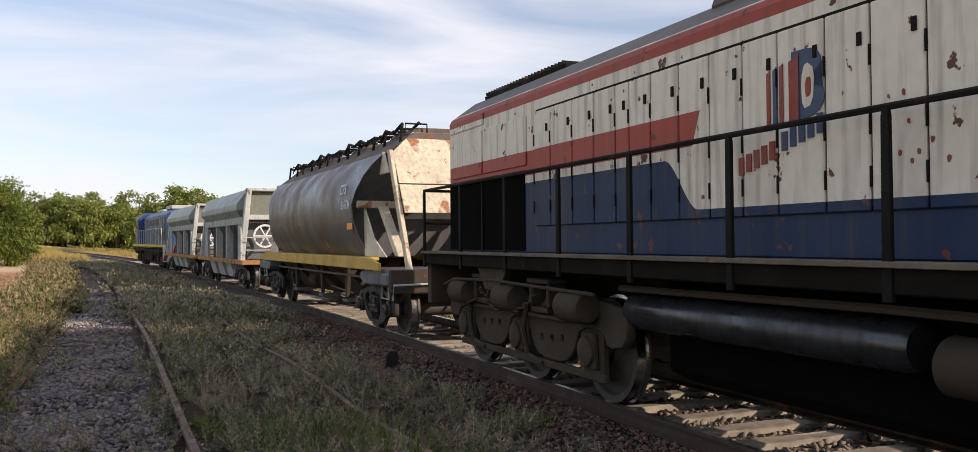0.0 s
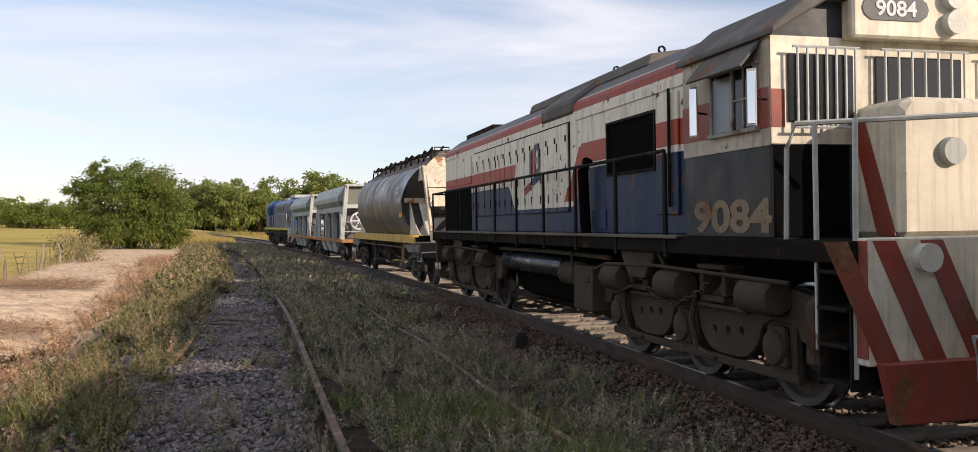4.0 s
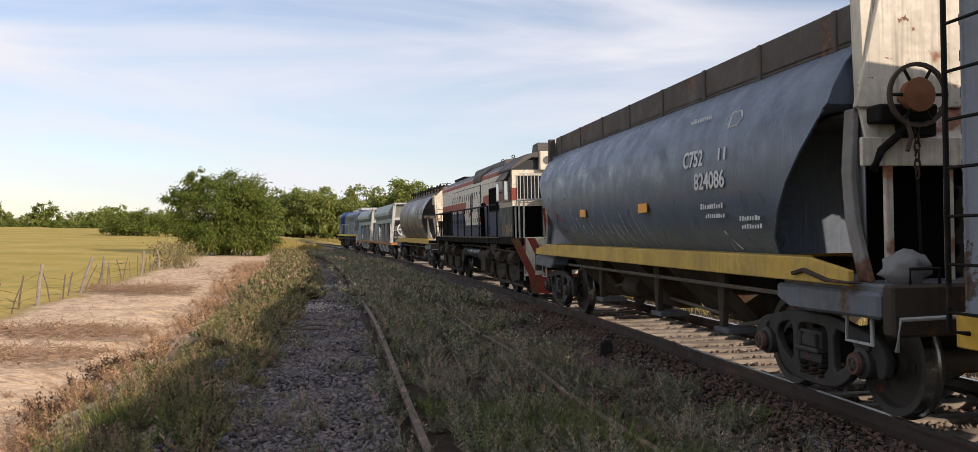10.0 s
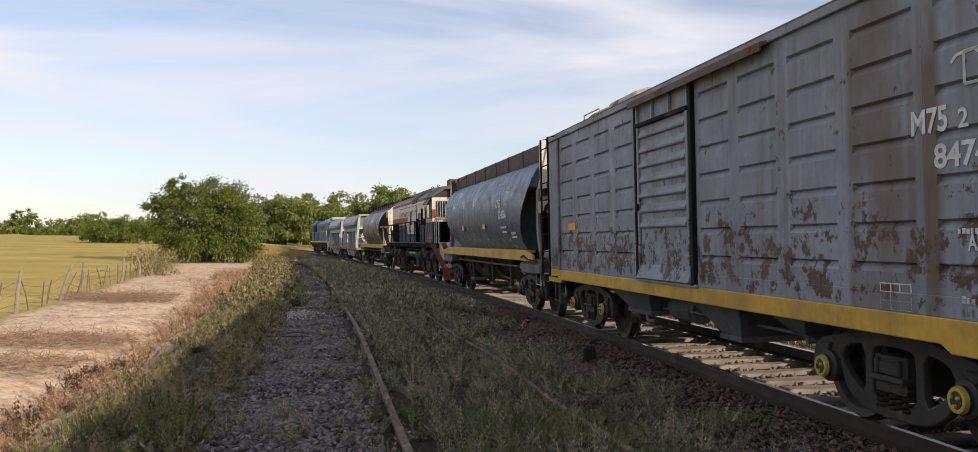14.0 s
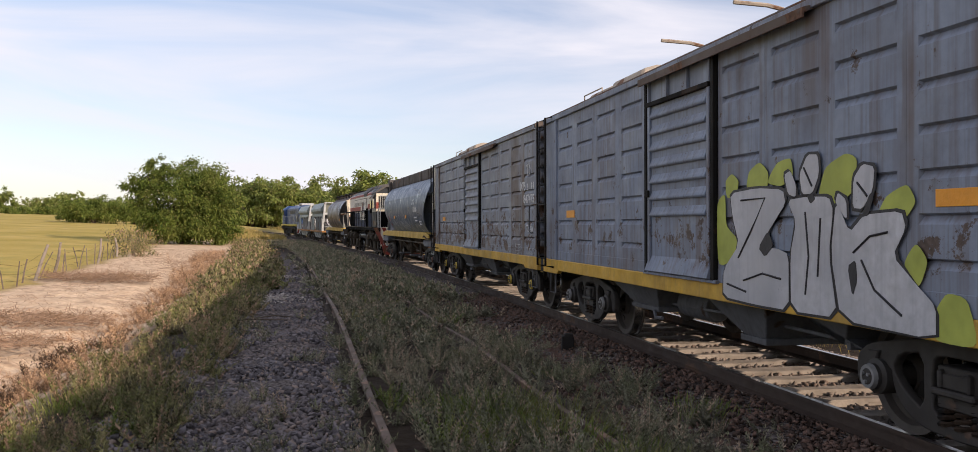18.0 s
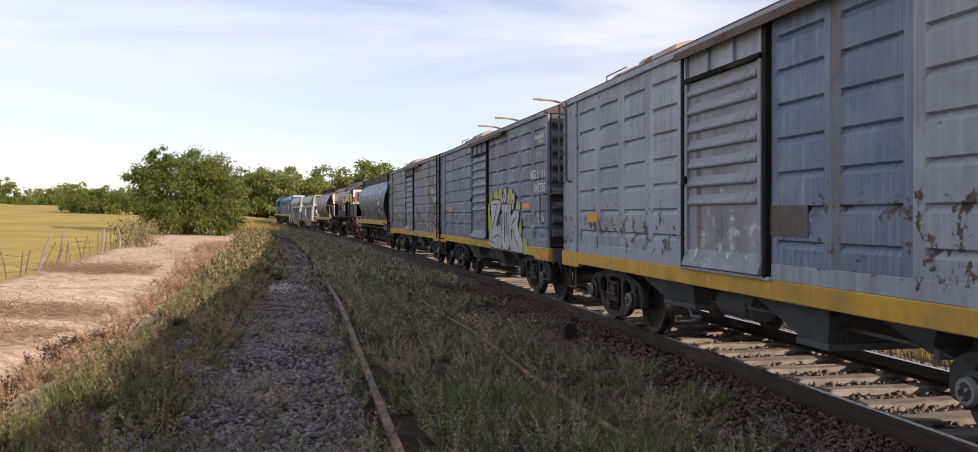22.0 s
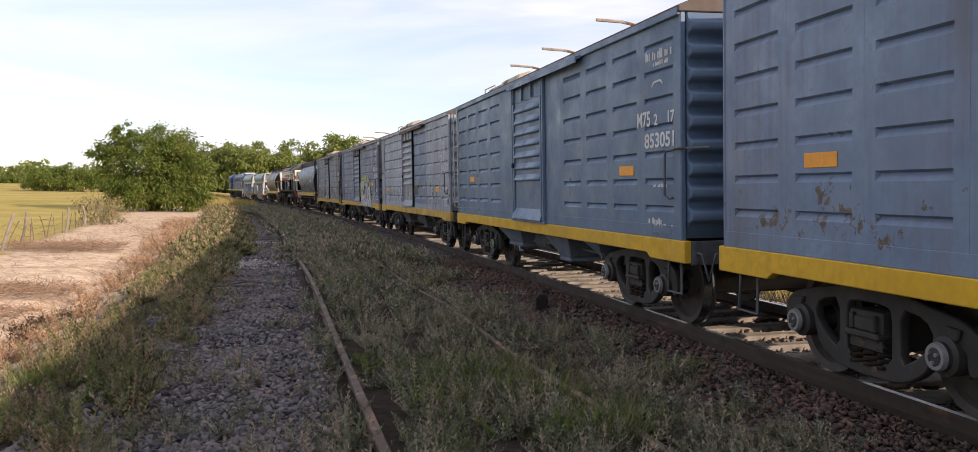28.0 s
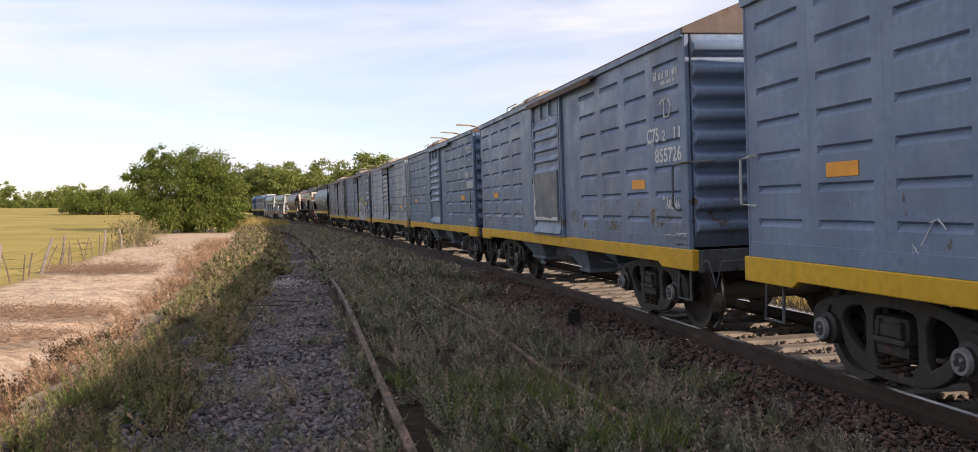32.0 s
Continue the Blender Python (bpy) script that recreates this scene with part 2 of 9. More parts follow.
BLUE_GREY_C = paint("blue_grey_chalked", (0.178, 0.25, 0.366), 0.42, rust=0.0, dirt=0.5, streak=0.3, dirt_col=(0.085, 0.115, 0.185), tone=0.3, chip_col=(0.10, 0.078, 0.064), chips=0.2, band=(1.0, 1.2, 1.4, 1.7, 0.05), seed=5.9)
YELLOW = paint("yellow_sill_paint", (0.60, 0.36, 0.05), 0.5, rust=0.0, dirt=0.45, streak=0.2, chips=0.35, chip_col=(0.10, 0.07, 0.045))
YELLOW_NEW = paint("fresh_yellow_sill", (0.66, 0.385, 0.022), 0.45, rust=0.0, dirt=0.18, streak=0.12, chips=0.2, chip_col=(0.16, 0.14, 0.12))
YELLOW_OLD = paint("faded_yellow_paint", (0.60, 0.395, 0.085), 0.6, rust=0.0, dirt=0.35, streak=0.3, chips=0.3)
HOPPER_BLUE = paint("hopper_blue_grey", (0.108, 0.142, 0.196), 0.38, rust=0.0, dirt=0.18, streak=0.4, dirt_col=(0.21, 0.24, 0.29), thin=True, chips=0.15)
HOPPER_STEEL = paint("hopper_bare_steel", (0.165, 0.175, 0.195), 0.4, rust=0.0, dirt=0.9, streak=0.25, metal=0.15, dirt_col=(0.10, 0.07, 0.052), scale=0.55, chips=0.25, bump=0.4, washes=((3.6, -2.6, 0.95),))
ROOF_STEEL = paint("stained_roof_steel", (0.13, 0.112, 0.104), 0.65, rust=0.5, dirt=0.5, streak=0.5, rust_col=(0.12, 0.075, 0.052), rust_size=1.2, gloss=0.15)
CREAM_RUST = paint("cream_rust_plate", (0.62, 0.55, 0.42), 0.6, rust=0.45, dirt=0.3, streak=0.3, rust_col=(0.26, 0.12, 0.06), chips=0.8, chip_col=(0.2, 0.09, 0.05))
CREAM_FLAKED = paint("cream_flaked_paint", (0.66, 0.62, 0.52), 0.55, rust=0.32, dirt=0.35, streak=0.5, rust_col=(0.22, 0.10, 0.055), chips=0.85, chip_col=(0.2, 0.09, 0.05), rust_size=1.6)
CREAM = paint("cream_paint", (0.70, 0.645, 0.52), 0.5, rust=0.0, dirt=0.3, streak=0.35, chips=0.25)
WHITE_LOCO = paint("dirty_white_paint", (0.43, 0.392, 0.33), 0.5, rust=0.15, dirt=0.45, streak=0.5, chips=0.6)
RED_LOCO = paint("worn_red_paint", (0.26, 0.045, 0.03), 0.5, rust=0.3, dirt=0.35, streak=0.35)
BLUE_LOCO = paint("worn_blue_paint", (0.03, 0.066, 0.15), 0.45, rust=0.35, dirt=0.3, streak=0.35)
ROOF_LOCO = paint("sooty_roof_paint", (0.10, 0.095, 0.09), 0.7, rust=0.2, dirt=0.5, streak=0.4)
DARK_GREY = paint("dark_grey_paint", (0.045, 0.05, 0.055), 0.5, rust=0.0, dirt=0.4, streak=0.3, dirt_col=(0.04, 0.034, 0.028), gloss=0.15)
FADED_NUM = paint("faded_orange_cream", (0.21, 0.155, 0.10), 0.6, rust=0.35, dirt=0.5, streak=0.4, dirt_col=(0.06, 0.055, 0.05), chips=0.9)
# Flat black: hoses and pipes, and the painted shade of openings and recesses.
BLACK = plain("flat_black_and_shade", (0.004, 0.004, 0.004), 0.9, gloss=0.03)
BOGIE = paint("grimy_cast_steel", (0.052, 0.048, 0.045), 0.6, rust=0.12, dirt=0.75, streak=0.25, dirt_col=(0.028, 0.024, 0.021), rust_col=(0.07, 0.045, 0.032), gloss=0.25)
BOGIE_TAN = paint("dusty_loco_frame", (0.075, 0.06, 0.046), 0.75, rust=0.15, dirt=0.7, streak=0.2, dirt_col=(0.02, 0.017, 0.014), rust_col=(0.05, 0.03, 0.02), gloss=0.08)
DUST = paint("dust_covered_steel", (0.16, 0.14, 0.115), 0.8, rust=0.1, dirt=0.5, streak=0.2, dirt_col=(0.05, 0.042, 0.035), gloss=0.08)
COAMING = paint("coaming_brown_grey", (0.095, 0.083, 0.076), 0.75, rust=0.25, dirt=0.4, streak=0.4, rust_col=(0.10, 0.06, 0.042), dirt_col=(0.05, 0.045, 0.04))
WHEEL = paint("wheel_steel", (0.08, 0.069, 0.06), 0.6, rust=0.25, dirt=0.6, streak=0.0, metal=0.1, dirt_col=(0.04, 0.033, 0.028))
TREAD = plain("polished_tread", (0.5, 0.49, 0.47), 0.25, 1.0, 0.1)
# Grime colour, darkened further to stand for shade under and between parts.
UNDER = paint("underframe_grime_and_shade", (0.014, 0.013, 0.012), 0.75, rust=0.3, dirt=0.5, streak=0.2, rust_col=(0.03, 0.02, 0.014), dirt_col=(0.01, 0.009, 0.008), gloss=0.12)
UNDER_GREY = paint("underframe_grey", (0.13, 0.135, 0.145), 0.65, rust=0.2, dirt=0.5, streak=0.3, dirt_col=(0.04, 0.036, 0.034), rust_col=(0.06, 0.04, 0.03), gloss=0.1)
LOCO_DUST = paint("dusty_brown_grime", (0.066, 0.054, 0.041), 0.8, rust=0.1, dirt=0.5, streak=0.3, dirt_col=(0.04, 0.034, 0.028), gloss=0.1)
# Deck grime, made near-black for the shade below the deck edge.
DECK_GRIME_SHADE = paint("deck_grime_and_shade", (0.014, 0.012, 0.010), 0.8, rust=0.1, dirt=0.5, streak=0.3, dirt_col=(0.009, 0.008, 0.007), gloss=0.05, rust_col=(0.03, 0.02, 0.014))
PLATFORM = paint("scuffed_grey_steel", (0.15, 0.165, 0.19), 0.6, rust=0.5, dirt=0.5, streak=0.3, dirt_col=(0.06, 0.055, 0.05), rust_col=(0.10, 0.06, 0.04), chips=0.4)
BEAM_RUST = paint("brown_beam_rust", (0.075, 0.058, 0.046), 0.75, rust=0.4, dirt=0.5, streak=0.3, dirt_col=(0.03, 0.025, 0.022), rust_col=(0.09, 0.05, 0.032), gloss=0.1)
RUSTED_GREY = paint("rust_worn_grey", (0.25, 0.245, 0.24), 0.6, rust=0.5, dirt=0.5, streak=0.4, rust_col=(0.12, 0.06, 0.035), chips=0.6, rust_size=1.4)
CHUTE_BLUE = paint("dusty_blue_grey", (0.17, 0.205, 0.26), 0.55, rust=0.1, dirt=0.6, streak=0.4, dirt_col=(0.05, 0.05, 0.055), gloss=0.2)
# End wall steel: rust, plus the shade between wagons put into a darker base.
END_RUST_SHADE = paint("rusty_shaded_end", (0.12, 0.127, 0.145), 0.65, rust=0.55, dirt=0.6, streak=0.5, dirt_col=(0.035, 0.03, 0.028), rust_col=(0.055, 0.034, 0.024), gloss=0.15)
GUSSET = paint("pale_blue_grey_plate", (0.30, 0.33, 0.38), 0.5, rust=0.1, dirt=0.4, streak=0.4, chips=0.3)
ORANGE = plain("orange_reflector", (0.80, 0.33, 0.03), 0.4, 0.0, 0.12)
LETTER = plain("white_stencil", (0.60, 0.62, 0.64), 0.6, 0.0, 0.25, 20)
ROOF_RUST = paint("rusty_roof", (0.13, 0.10, 0.085), 0.75, rust=0.5, dirt=0.4, streak=0.2, rust_col=(0.10, 0.055, 0.035))
HATCH = paint("pale_hatch", (0.42, 0.36, 0.29), 0.7, rust=0.6, dirt=0.4, streak=0.2)
GALV = paint("light_grey_paint", (0.46, 0.48, 0.47), 0.5, rust=0.15, dirt=0.3, streak=0.35)
LIGHT_GREEN_GREY = paint("pale_hopper_paint", (0.35, 0.41, 0.40), 0.5, rust=0.12, dirt=0.25, streak=0.3)
ORANGE_RUST = paint("orange_sill", (0.42, 0.19, 0.05), 0.6, rust=0.5)
LOCO_BLUE = paint("bright_blue_paint", (0.022, 0.068, 0.20), 0.4, rust=0.05, dirt=0.25, streak=0.2)
LOCO_YELLOW = plain("loco_yellow", (0.65, 0.5, 0.05), 0.5)
RAIL = paint("rusty_rail", (0.06, 0.04, 0.03), 0.7, rust=0.4, dirt=0.4, streak=0.0, rust_col=(0.085, 0.048, 0.03), dirt_col=(0.04, 0.03, 0.024))
RAIL_TOP = plain("worn_rail_head", (0.42, 0.41, 0.40), 0.3, 0.9, 0.15)
RAIL_OLD = paint("dull_rusty_rail", (0.125, 0.086, 0.063), 0.75, rust=0.4, dirt=0.4, streak=0.0, rust_col=(0.18, 0.11, 0.075))
SLEEPER = paint("weathered_sleeper", (0.33, 0.285, 0.235), 0.85, rust=0.0, dirt=0.5, streak=0.0, scale=2.5, bump=0.5)
STONE = leafy("ballast_stone", (0.045, 0.04, 0.042), (0.23, 0.208, 0.215), (0.25, 0.195, 0.165), 0.12, 0.8, 0.0)
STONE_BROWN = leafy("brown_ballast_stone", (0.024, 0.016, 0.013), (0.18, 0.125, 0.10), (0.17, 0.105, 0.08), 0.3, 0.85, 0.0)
# Lighter copy of the ballast stone, with sunlight put into its colour.
STONE_LIT = leafy("sunlit_ballast_stone", (0.17, 0.14, 0.12), (0.30, 0.255, 0.215), (0.20, 0.15, 0.12), 0.2, 0.85, 0.0)
WEED = leafy("grey_green_weed", (0.11, 0.105, 0.07), (0.395, 0.382, 0.272), (0.42, 0.32, 0.23), 0.15, patch=(0.29, 0.32, 0.165), clump=0.6, trans=0.1)
STONE_SUN_BAND = leafy("sun_band_stone", (0.30, 0.27, 0.24), (0.55, 0.50, 0.45), (0.40, 0.34, 0.28), 0.2, 0.85, 0.0)
# Dark leaf colour that holds the shade of the bank hollows.
WEED_SHADE = leafy("hollow_shade_weed", (0.03, 0.02, 0.013), (0.13, 0.085, 0.052), (0.22, 0.14, 0.085), 0.25)
VERGE = leafy("verge_weed", (0.08, 0.075, 0.036), (0.36, 0.33, 0.165), (0.38, 0.255, 0.17), 0.2, patch=(0.37, 0.385, 0.125), clump=0.75, trans=0.1)
WEED_DRY = leafy("dry_weed", (0.20, 0.115, 0.066), (0.68, 0.45, 0.28), (0.60, 0.40, 0.24), 0.25, clump=0.6, trans=0.1)
WEED_BRIGHT = leafy("bright_green_weed", (0.07, 0.11, 0.022), (0.23, 0.27, 0.075), (0.26, 0.23, 0.09), 0.1)
GRASS_TALL = leafy("tall_yellow_grass", (0.32, 0.25, 0.08), (0.42, 0.34, 0.12), (0.45, 0.33, 0.14), 0.2)
LEAF_A = leafy("bush_leaf", (0.038, 0.07, 0.014), (0.225, 0.285, 0.06), (0.22, 0.22, 0.07), 0.06, 0.6, 0.35)
LEAF_B = leafy("far_leaf", (0.085, 0.125, 0.03), (0.31, 0.37, 0.10), (0.24, 0.22, 0.09), 0.08, 0.6, 0.35)
BARK = plain("bark", (0.12, 0.09, 0.065), 0.9, 0.0, 0.3, 6)
POST_DARK = plain("brown_post_wood", (0.17, 0.135, 0.10), 0.9, 0.0, 0.3, 8)
WOOD_POST = plain("grey_post_wood", (0.29, 0.245, 0.20), 0.9, 0.0, 0.3, 8)
TWIG = leafy("dry_twig", (0.17, 0.11, 0.072), (0.40, 0.275, 0.185), (0.34, 0.225, 0.15), 0.2, 0.8, 0.0)
GLASS = plain("dusty_cab_glass", (0.02, 0.022, 0.024), 0.15, 0.0, 0.3, 4, 0.02, 0.3)
MIRROR = plain("mirror_face", (0.75, 0.8, 0.85), 0.08, 1.0, 0.05, 4, 0.0)
CANVAS = paint("grey_sack", (0.24, 0.24, 0.245), 0.8, dirt=0.5, dirt_col=(0.10, 0.10, 0.10), bump=0.8)
GRAF_WHITE = paint("spray_white", (0.51, 0.52, 0.55), 0.55, dirt=0.45, streak=0.4, dirt_col=(0.24, 0.25, 0.275), chips=0.25, chip_col=(0.2, 0.21, 0.24))
GRAF_LIME = plain("spray_lime", (0.37, 0.42, 0.085), 0.55, 0.0, 0.25, 5)
GRAF_BLACK = plain("spray_black", (0.03, 0.03, 0.035), 0.5)
LAMP_GLASS = plain("headlamp_glass", (0.55, 0.55, 0.5), 0.15, 0.0, 0.1)


# ---- mesh helpers ----
class Build:
    """Collects faces of one mesh."""

    def __init__(self):
        self.v, self.f, self.mi, self.cur = [], [], [], 0

    def add(self, verts, faces):
        o = len(self.v)
        self.v += [tuple(p) for p in verts]
        self.f += [tuple(i + o for i in q) for q in faces]
        self.mi += [self.cur] * len(faces)
        return self

    def box(self, x0, x1, y0, y1, z0, z1):
        vs = [(x, y, z) for z in (z0, z1) for y in (y0, y1) for x in (x0, x1)]
        return self.add(vs, [(0, 2, 3, 1), (4, 5, 7, 6), (0, 1, 5, 4), (2, 6, 7, 3), (0, 4, 6, 2), (1, 3, 7, 5)])

    def prism(self, poly, axis, a, b):
        """A polygon drawn out along an axis: 'x' takes (y, z), 'y' takes (x, z), 'z' takes (x, y)."""
        put = {"x": lambda p, t: (t, p[0], p[1]), "y": lambda p, t: (p[0], t, p[1]), "z": lambda p, t: (p[0], p[1], t)}[axis]
        n = len(poly)
        vs = [put(p, a) for p in poly] + [put(p, b) for p in poly]
        return self.add(vs, [tuple(range(n))[::-1], tuple(range(n, 2 * n))] + [(i, (i + 1) % n, n + (i + 1) % n, n + i) for i in range(n)])

    def tube(self, pts, r, n=6):
        pts = [Vector(p) for p in pts]
        rings = []
        for i, p in enumerate(pts):
            d = (pts[min(i + 1, len(pts) - 1)] - pts[max(i - 1, 0)]).normalized()
            u = d.cross(Vector((0.3, 0.2, 1) if abs(d.z) < 0.9 else (1, 0.1, 0))).normalized()
            w = d.cross(u)
            rr = r[i] if isinstance(r, (list, tuple)) else r
            rings.append([p + (u * math.cos(k * math.tau / n) + w * math.sin(k * math.tau / n)) * rr for k in range(n)])
        vs = [q for ring in rings for q in ring]
        fs = [(i * n + k, i * n + (k + 1) % n, (i + 1) * n + (k + 1) % n, (i + 1) * n + k) for i in range(len(pts) - 1) for k in range(n)]
        return self.add(vs, fs + [tuple(range(n))[::-1], tuple(range((len(pts) - 1) * n, len(pts) * n))])

    def lathe(self, prof, centre, axis="x", n=28):
        """A closed ring profile of (along, radius) turned round an axis."""
        vs, k = [], len(prof)
        for i in range(n):
            c, s = math.cos(i * math.tau / n), math.sin(i * math.tau / n)
            for a, r in prof:
                q = {"x": (a, r * c, r * s), "y": (r * s, a, r * c), "z": (r * c, r * s, a)}[axis]
                vs.append(tuple(q[j] + centre[j] for j in range(3)))
        fs = [(i * k + j, i * k + j + 1, (i + 1) % n * k + j + 1, (i + 1) % n * k + j) for i in range(n) for j in range(k - 1)]
        return self.add(vs, fs)

    def mesh(self, name, mats, bevel=0.0, smooth=False):
        me = bpy.data.meshes.new(name)
        me.from_pydata(self.v, [], self.f)
        for m in mats if isinstance(mats, (list, tuple)) else [mats]:
            me.materials.append(m)
        if max(self.mi or [0]):
            me.polygons.foreach_set("material_index", self.mi)
        bm = bmesh.new()
        bm.from_mesh(me)
        bmesh.ops.recalc_face_normals(bm, faces=bm.faces)
        if bevel:
            es = [e for e in bm.edges if len(e.link_faces) == 2 and e.calc_face_angle(0) > 0.6]
            bmesh.ops.bevel(bm, geom=es, offset=bevel, segments=1, affect="EDGES", clamp_overlap=True)
        bm.to_mesh(me)
        bm.free()
        if smooth:
            me.shade_smooth()
            me.set_sharp_from_angle(angle=radians(38))
        return me


def part(name, mesh, parent, label="", at=None):
    ob = new(name, mesh)
    ob.parent = parent
    if at is not None:
        ob.matrix_basis = at
    if label:
        ob["label"] = label
    return ob


def lettering(text, size, mat, parent, at, width=None, name="lettering", label="", bold=0.022):
    """Flat letters as a thin mesh, reading along local x."""
    cu = bpy.data.curves.new(name, "FONT")
    cu.body, cu.size, cu.extrude, cu.align_x = text, size, 0.0015, "CENTER"
    cu.offset = size * bold
    tmp = new(name, cu)
    me = bpy.data.meshes.new_from_object(tmp.evaluated_get(bpy.context.evaluated_depsgraph_get()))
    bpy.data.objects.remove(tmp)
    bpy.data.curves.remove(cu)
    me.materials.clear()
    me.materials.append(mat)
    if width:
        xs = [v.co.x for v in me.vertices]
        k = width / (max(xs) - min(xs))
        for v in me.vertices:
            v.co.x *= k
    return part(name, me, parent, label, at)


def on_side(y, z, x=-1.40):
    """A pose on the near side of a vehicle: text runs towards its rear, and faces outwards."""
    return Matrix.Translation((x, y, z)) @ Matrix(((0, 0, -1, 0), (-1, 0, 0, 0), (0, 1, 0, 0), (0, 0, 0, 1)))


# ---- track plan ----
GAUGE, CANT, CAR_LEAN = 1.676, 0.036, 0.034
KNOTS, BENDS = (-30, 25, 55, 85, 115, 150, 300), (0.0020, 0.0020, 0.0007, 0.0013, 0.0013, 0.0012, 0.0012)
TS = np.arange(-30, 300, 0.5)
_k = np.interp(TS, KNOTS, BENDS)
TH = np.concatenate([[0], np.cumsum((_k[1:] + _k[:-1]) * 0.25)])
TH = TH - np.interp(0, TS, TH) + 0.13364
_m = (TH[1:] + TH[:-1]) / 2
TX = np.concatenate([[0], np.cumsum(-np.sin(_m) * 0.5)])
TY = np.concatenate([[0], np.cumsum(np.cos(_m) * 0.5)])
TX, TY = TX - np.interp(0, TS, TX) + 5.2132, TY - np.interp(0, TS, TY)


def on_track(s, off=0.0):
    h = np.interp(s, TS, TH)
    return np.interp(s, TS, TX) + off * np.cos(h), np.interp(s, TS, TY) + off * np.sin(h), h


def siding(y, off=0.0):
    """The left rail of the disused siding."""
    h = 0.1588 + 0.00121 * y
    return 0.644 - 0.1588 * y - 0.0006 * y * y + off * np.cos(h), y + off * np.sin(h)


def to_track(x, y):
    """Way along the main track and offset from it (right is positive)."""
    x, y = np.atleast_1d(x).astype(float), np.atleast_1d(y).astype(float)
    s = y.copy()
    for _ in range(6):
        px, py, h = on_track(s)
        s = np.clip(s + (-(x - px) * np.sin(h) + (y - py) * np.cos(h)) * 0.9, -29, 299)
    px, py, h = on_track(s)
    return s, (x - px) * np.cos(h) + (y - py) * np.sin(h)


def smooth01(a, b, x):
    t = np.clip((x - a) / (b - a), 0, 1)
    return t * t * (3 - 2 * t)


def height(x, y):
    x, y = np.atleast_1d(x).astype(float), np.atleast_1d(y).astype(float)
    s, off = to_track(x, y)
    low = np.clip(-0.85 + 0.0095 * (np.hypot(x, y) - 20), -0.95, 2.4)
    z = np.full_like(x, -0.30)
    z += 0.05 * np.exp(-(((off + 5.4) / 0.6) ** 2))
    left = smooth01(-6.6, -9.6, off)
    z = z * (1 - left) + low * left
    edge = -8.95 + 0.30 * np.sin(s * 0.9) + 0.22 * np.sin(s * 2.7 + 1.0) + 0.1 * np.sin(s * 6.1)
    z += 0.10 * (smooth01(edge - 0.07, edge + 0.07, off) - 1) * smooth01(-11.0, -9.6, off) * smooth01(50, 30, s)
    ledge = edge + 0.75 + 0.2 * np.sin(s * 1.9)
    z += 0.13 * (smooth01(ledge - 0.07, ledge + 0.07, off) - 1) * smooth01(-10.2, -9.0, off) * smooth01(30, 22, s)
    far = smooth01(90, 170, y)
    z = z * (1 - far) + np.where(np.abs(off) < 3, -0.35, low) * far
    right = smooth01(2.4, 8, off)
    z = z * (1 - right) + (low * 0.4 - 0.25) * right
    bed = 1 - smooth01(1.55, 2.5, np.abs(off))
    z = z * (1 - bed) + (-0.215 + CANT * np.clip(off, -2, 2) * 0.8) * bed
    wob = 0.05 * np.sin(x * 1.7 + 0.6 * np.sin(y * 0.9)) * np.sin(y * 1.1 + 1.3) + 0.03 * np.sin(3.1 * x - 2.3 * y)
    return z + wob * (1 - bed) * (0.6 - 0.1 * left)



# ---- ground ----
def ground_material():
    m, n, l, b = node_mat("earth_and_grass", 0.95, 0.0, 0.08)
    p = n.new("ShaderNodeNewGeometry").outputs["Position"]

    def zone(name):
        a = n.new("ShaderNodeAttribute")
        a.attribute_name = name
        return a.outputs["Fac"]

    fine, mid, big = noise_fac(n, l, p, 9, 6, 0.3, 0.7), noise_fac(n, l, p, 1.3, 5, 0.35, 0.65), noise_fac(n, l, p, 0.12, 4, 0.35, 0.65)
    soil = mixed(n, l, fine, (0.02, 0.015, 0.011), (0.062, 0.047, 0.036))
    soil = mixed(n, l, mid, soil, (0.036, 0.028, 0.02))
    dirt = mixed(n, l, fine, (0.54, 0.393, 0.262), (0.77, 0.598, 0.42))
    dirt = mixed(n, l, times(n, l, mid, 0.4), dirt, (0.40, 0.27, 0.18))
    dirt = mixed(n, l, times(n, l, noise_fac(n, l, p, 3.2, 7, 0.5, 0.68), 0.55), dirt, (0.25, 0.165, 0.108))
    field = mixed(n, l, fine, (0.29, 0.225, 0.055), (0.41, 0.32, 0.085))
    field = mixed(n, l, big, field, (0.47, 0.35, 0.115))
    field = mixed(n, l, times(n, l, noise_fac(n, l, p, 0.5, 5, 0.5, 0.75), 0.6), field, (0.20, 0.22, 0.06))
    gravel = mixed(n, l, noise_fac(n, l, p, 30, 4, 0.4, 0.6), (0.035, 0.029, 0.026), (0.17, 0.145, 0.135))
    c = mixed(n, l, zone("dirt"), soil, dirt)
    c = mixed(n, l, zone("field"), c, field)
    c = mixed(n, l, zone("gravel"), c, gravel)
    l.new(c, b.inputs["Base Color"])
    bumped(n, l, b, noise_fac(n, l, p, 5, 9, 0.2, 0.8), 0.9, 0.06)
    return m


GROUND = ground_material()


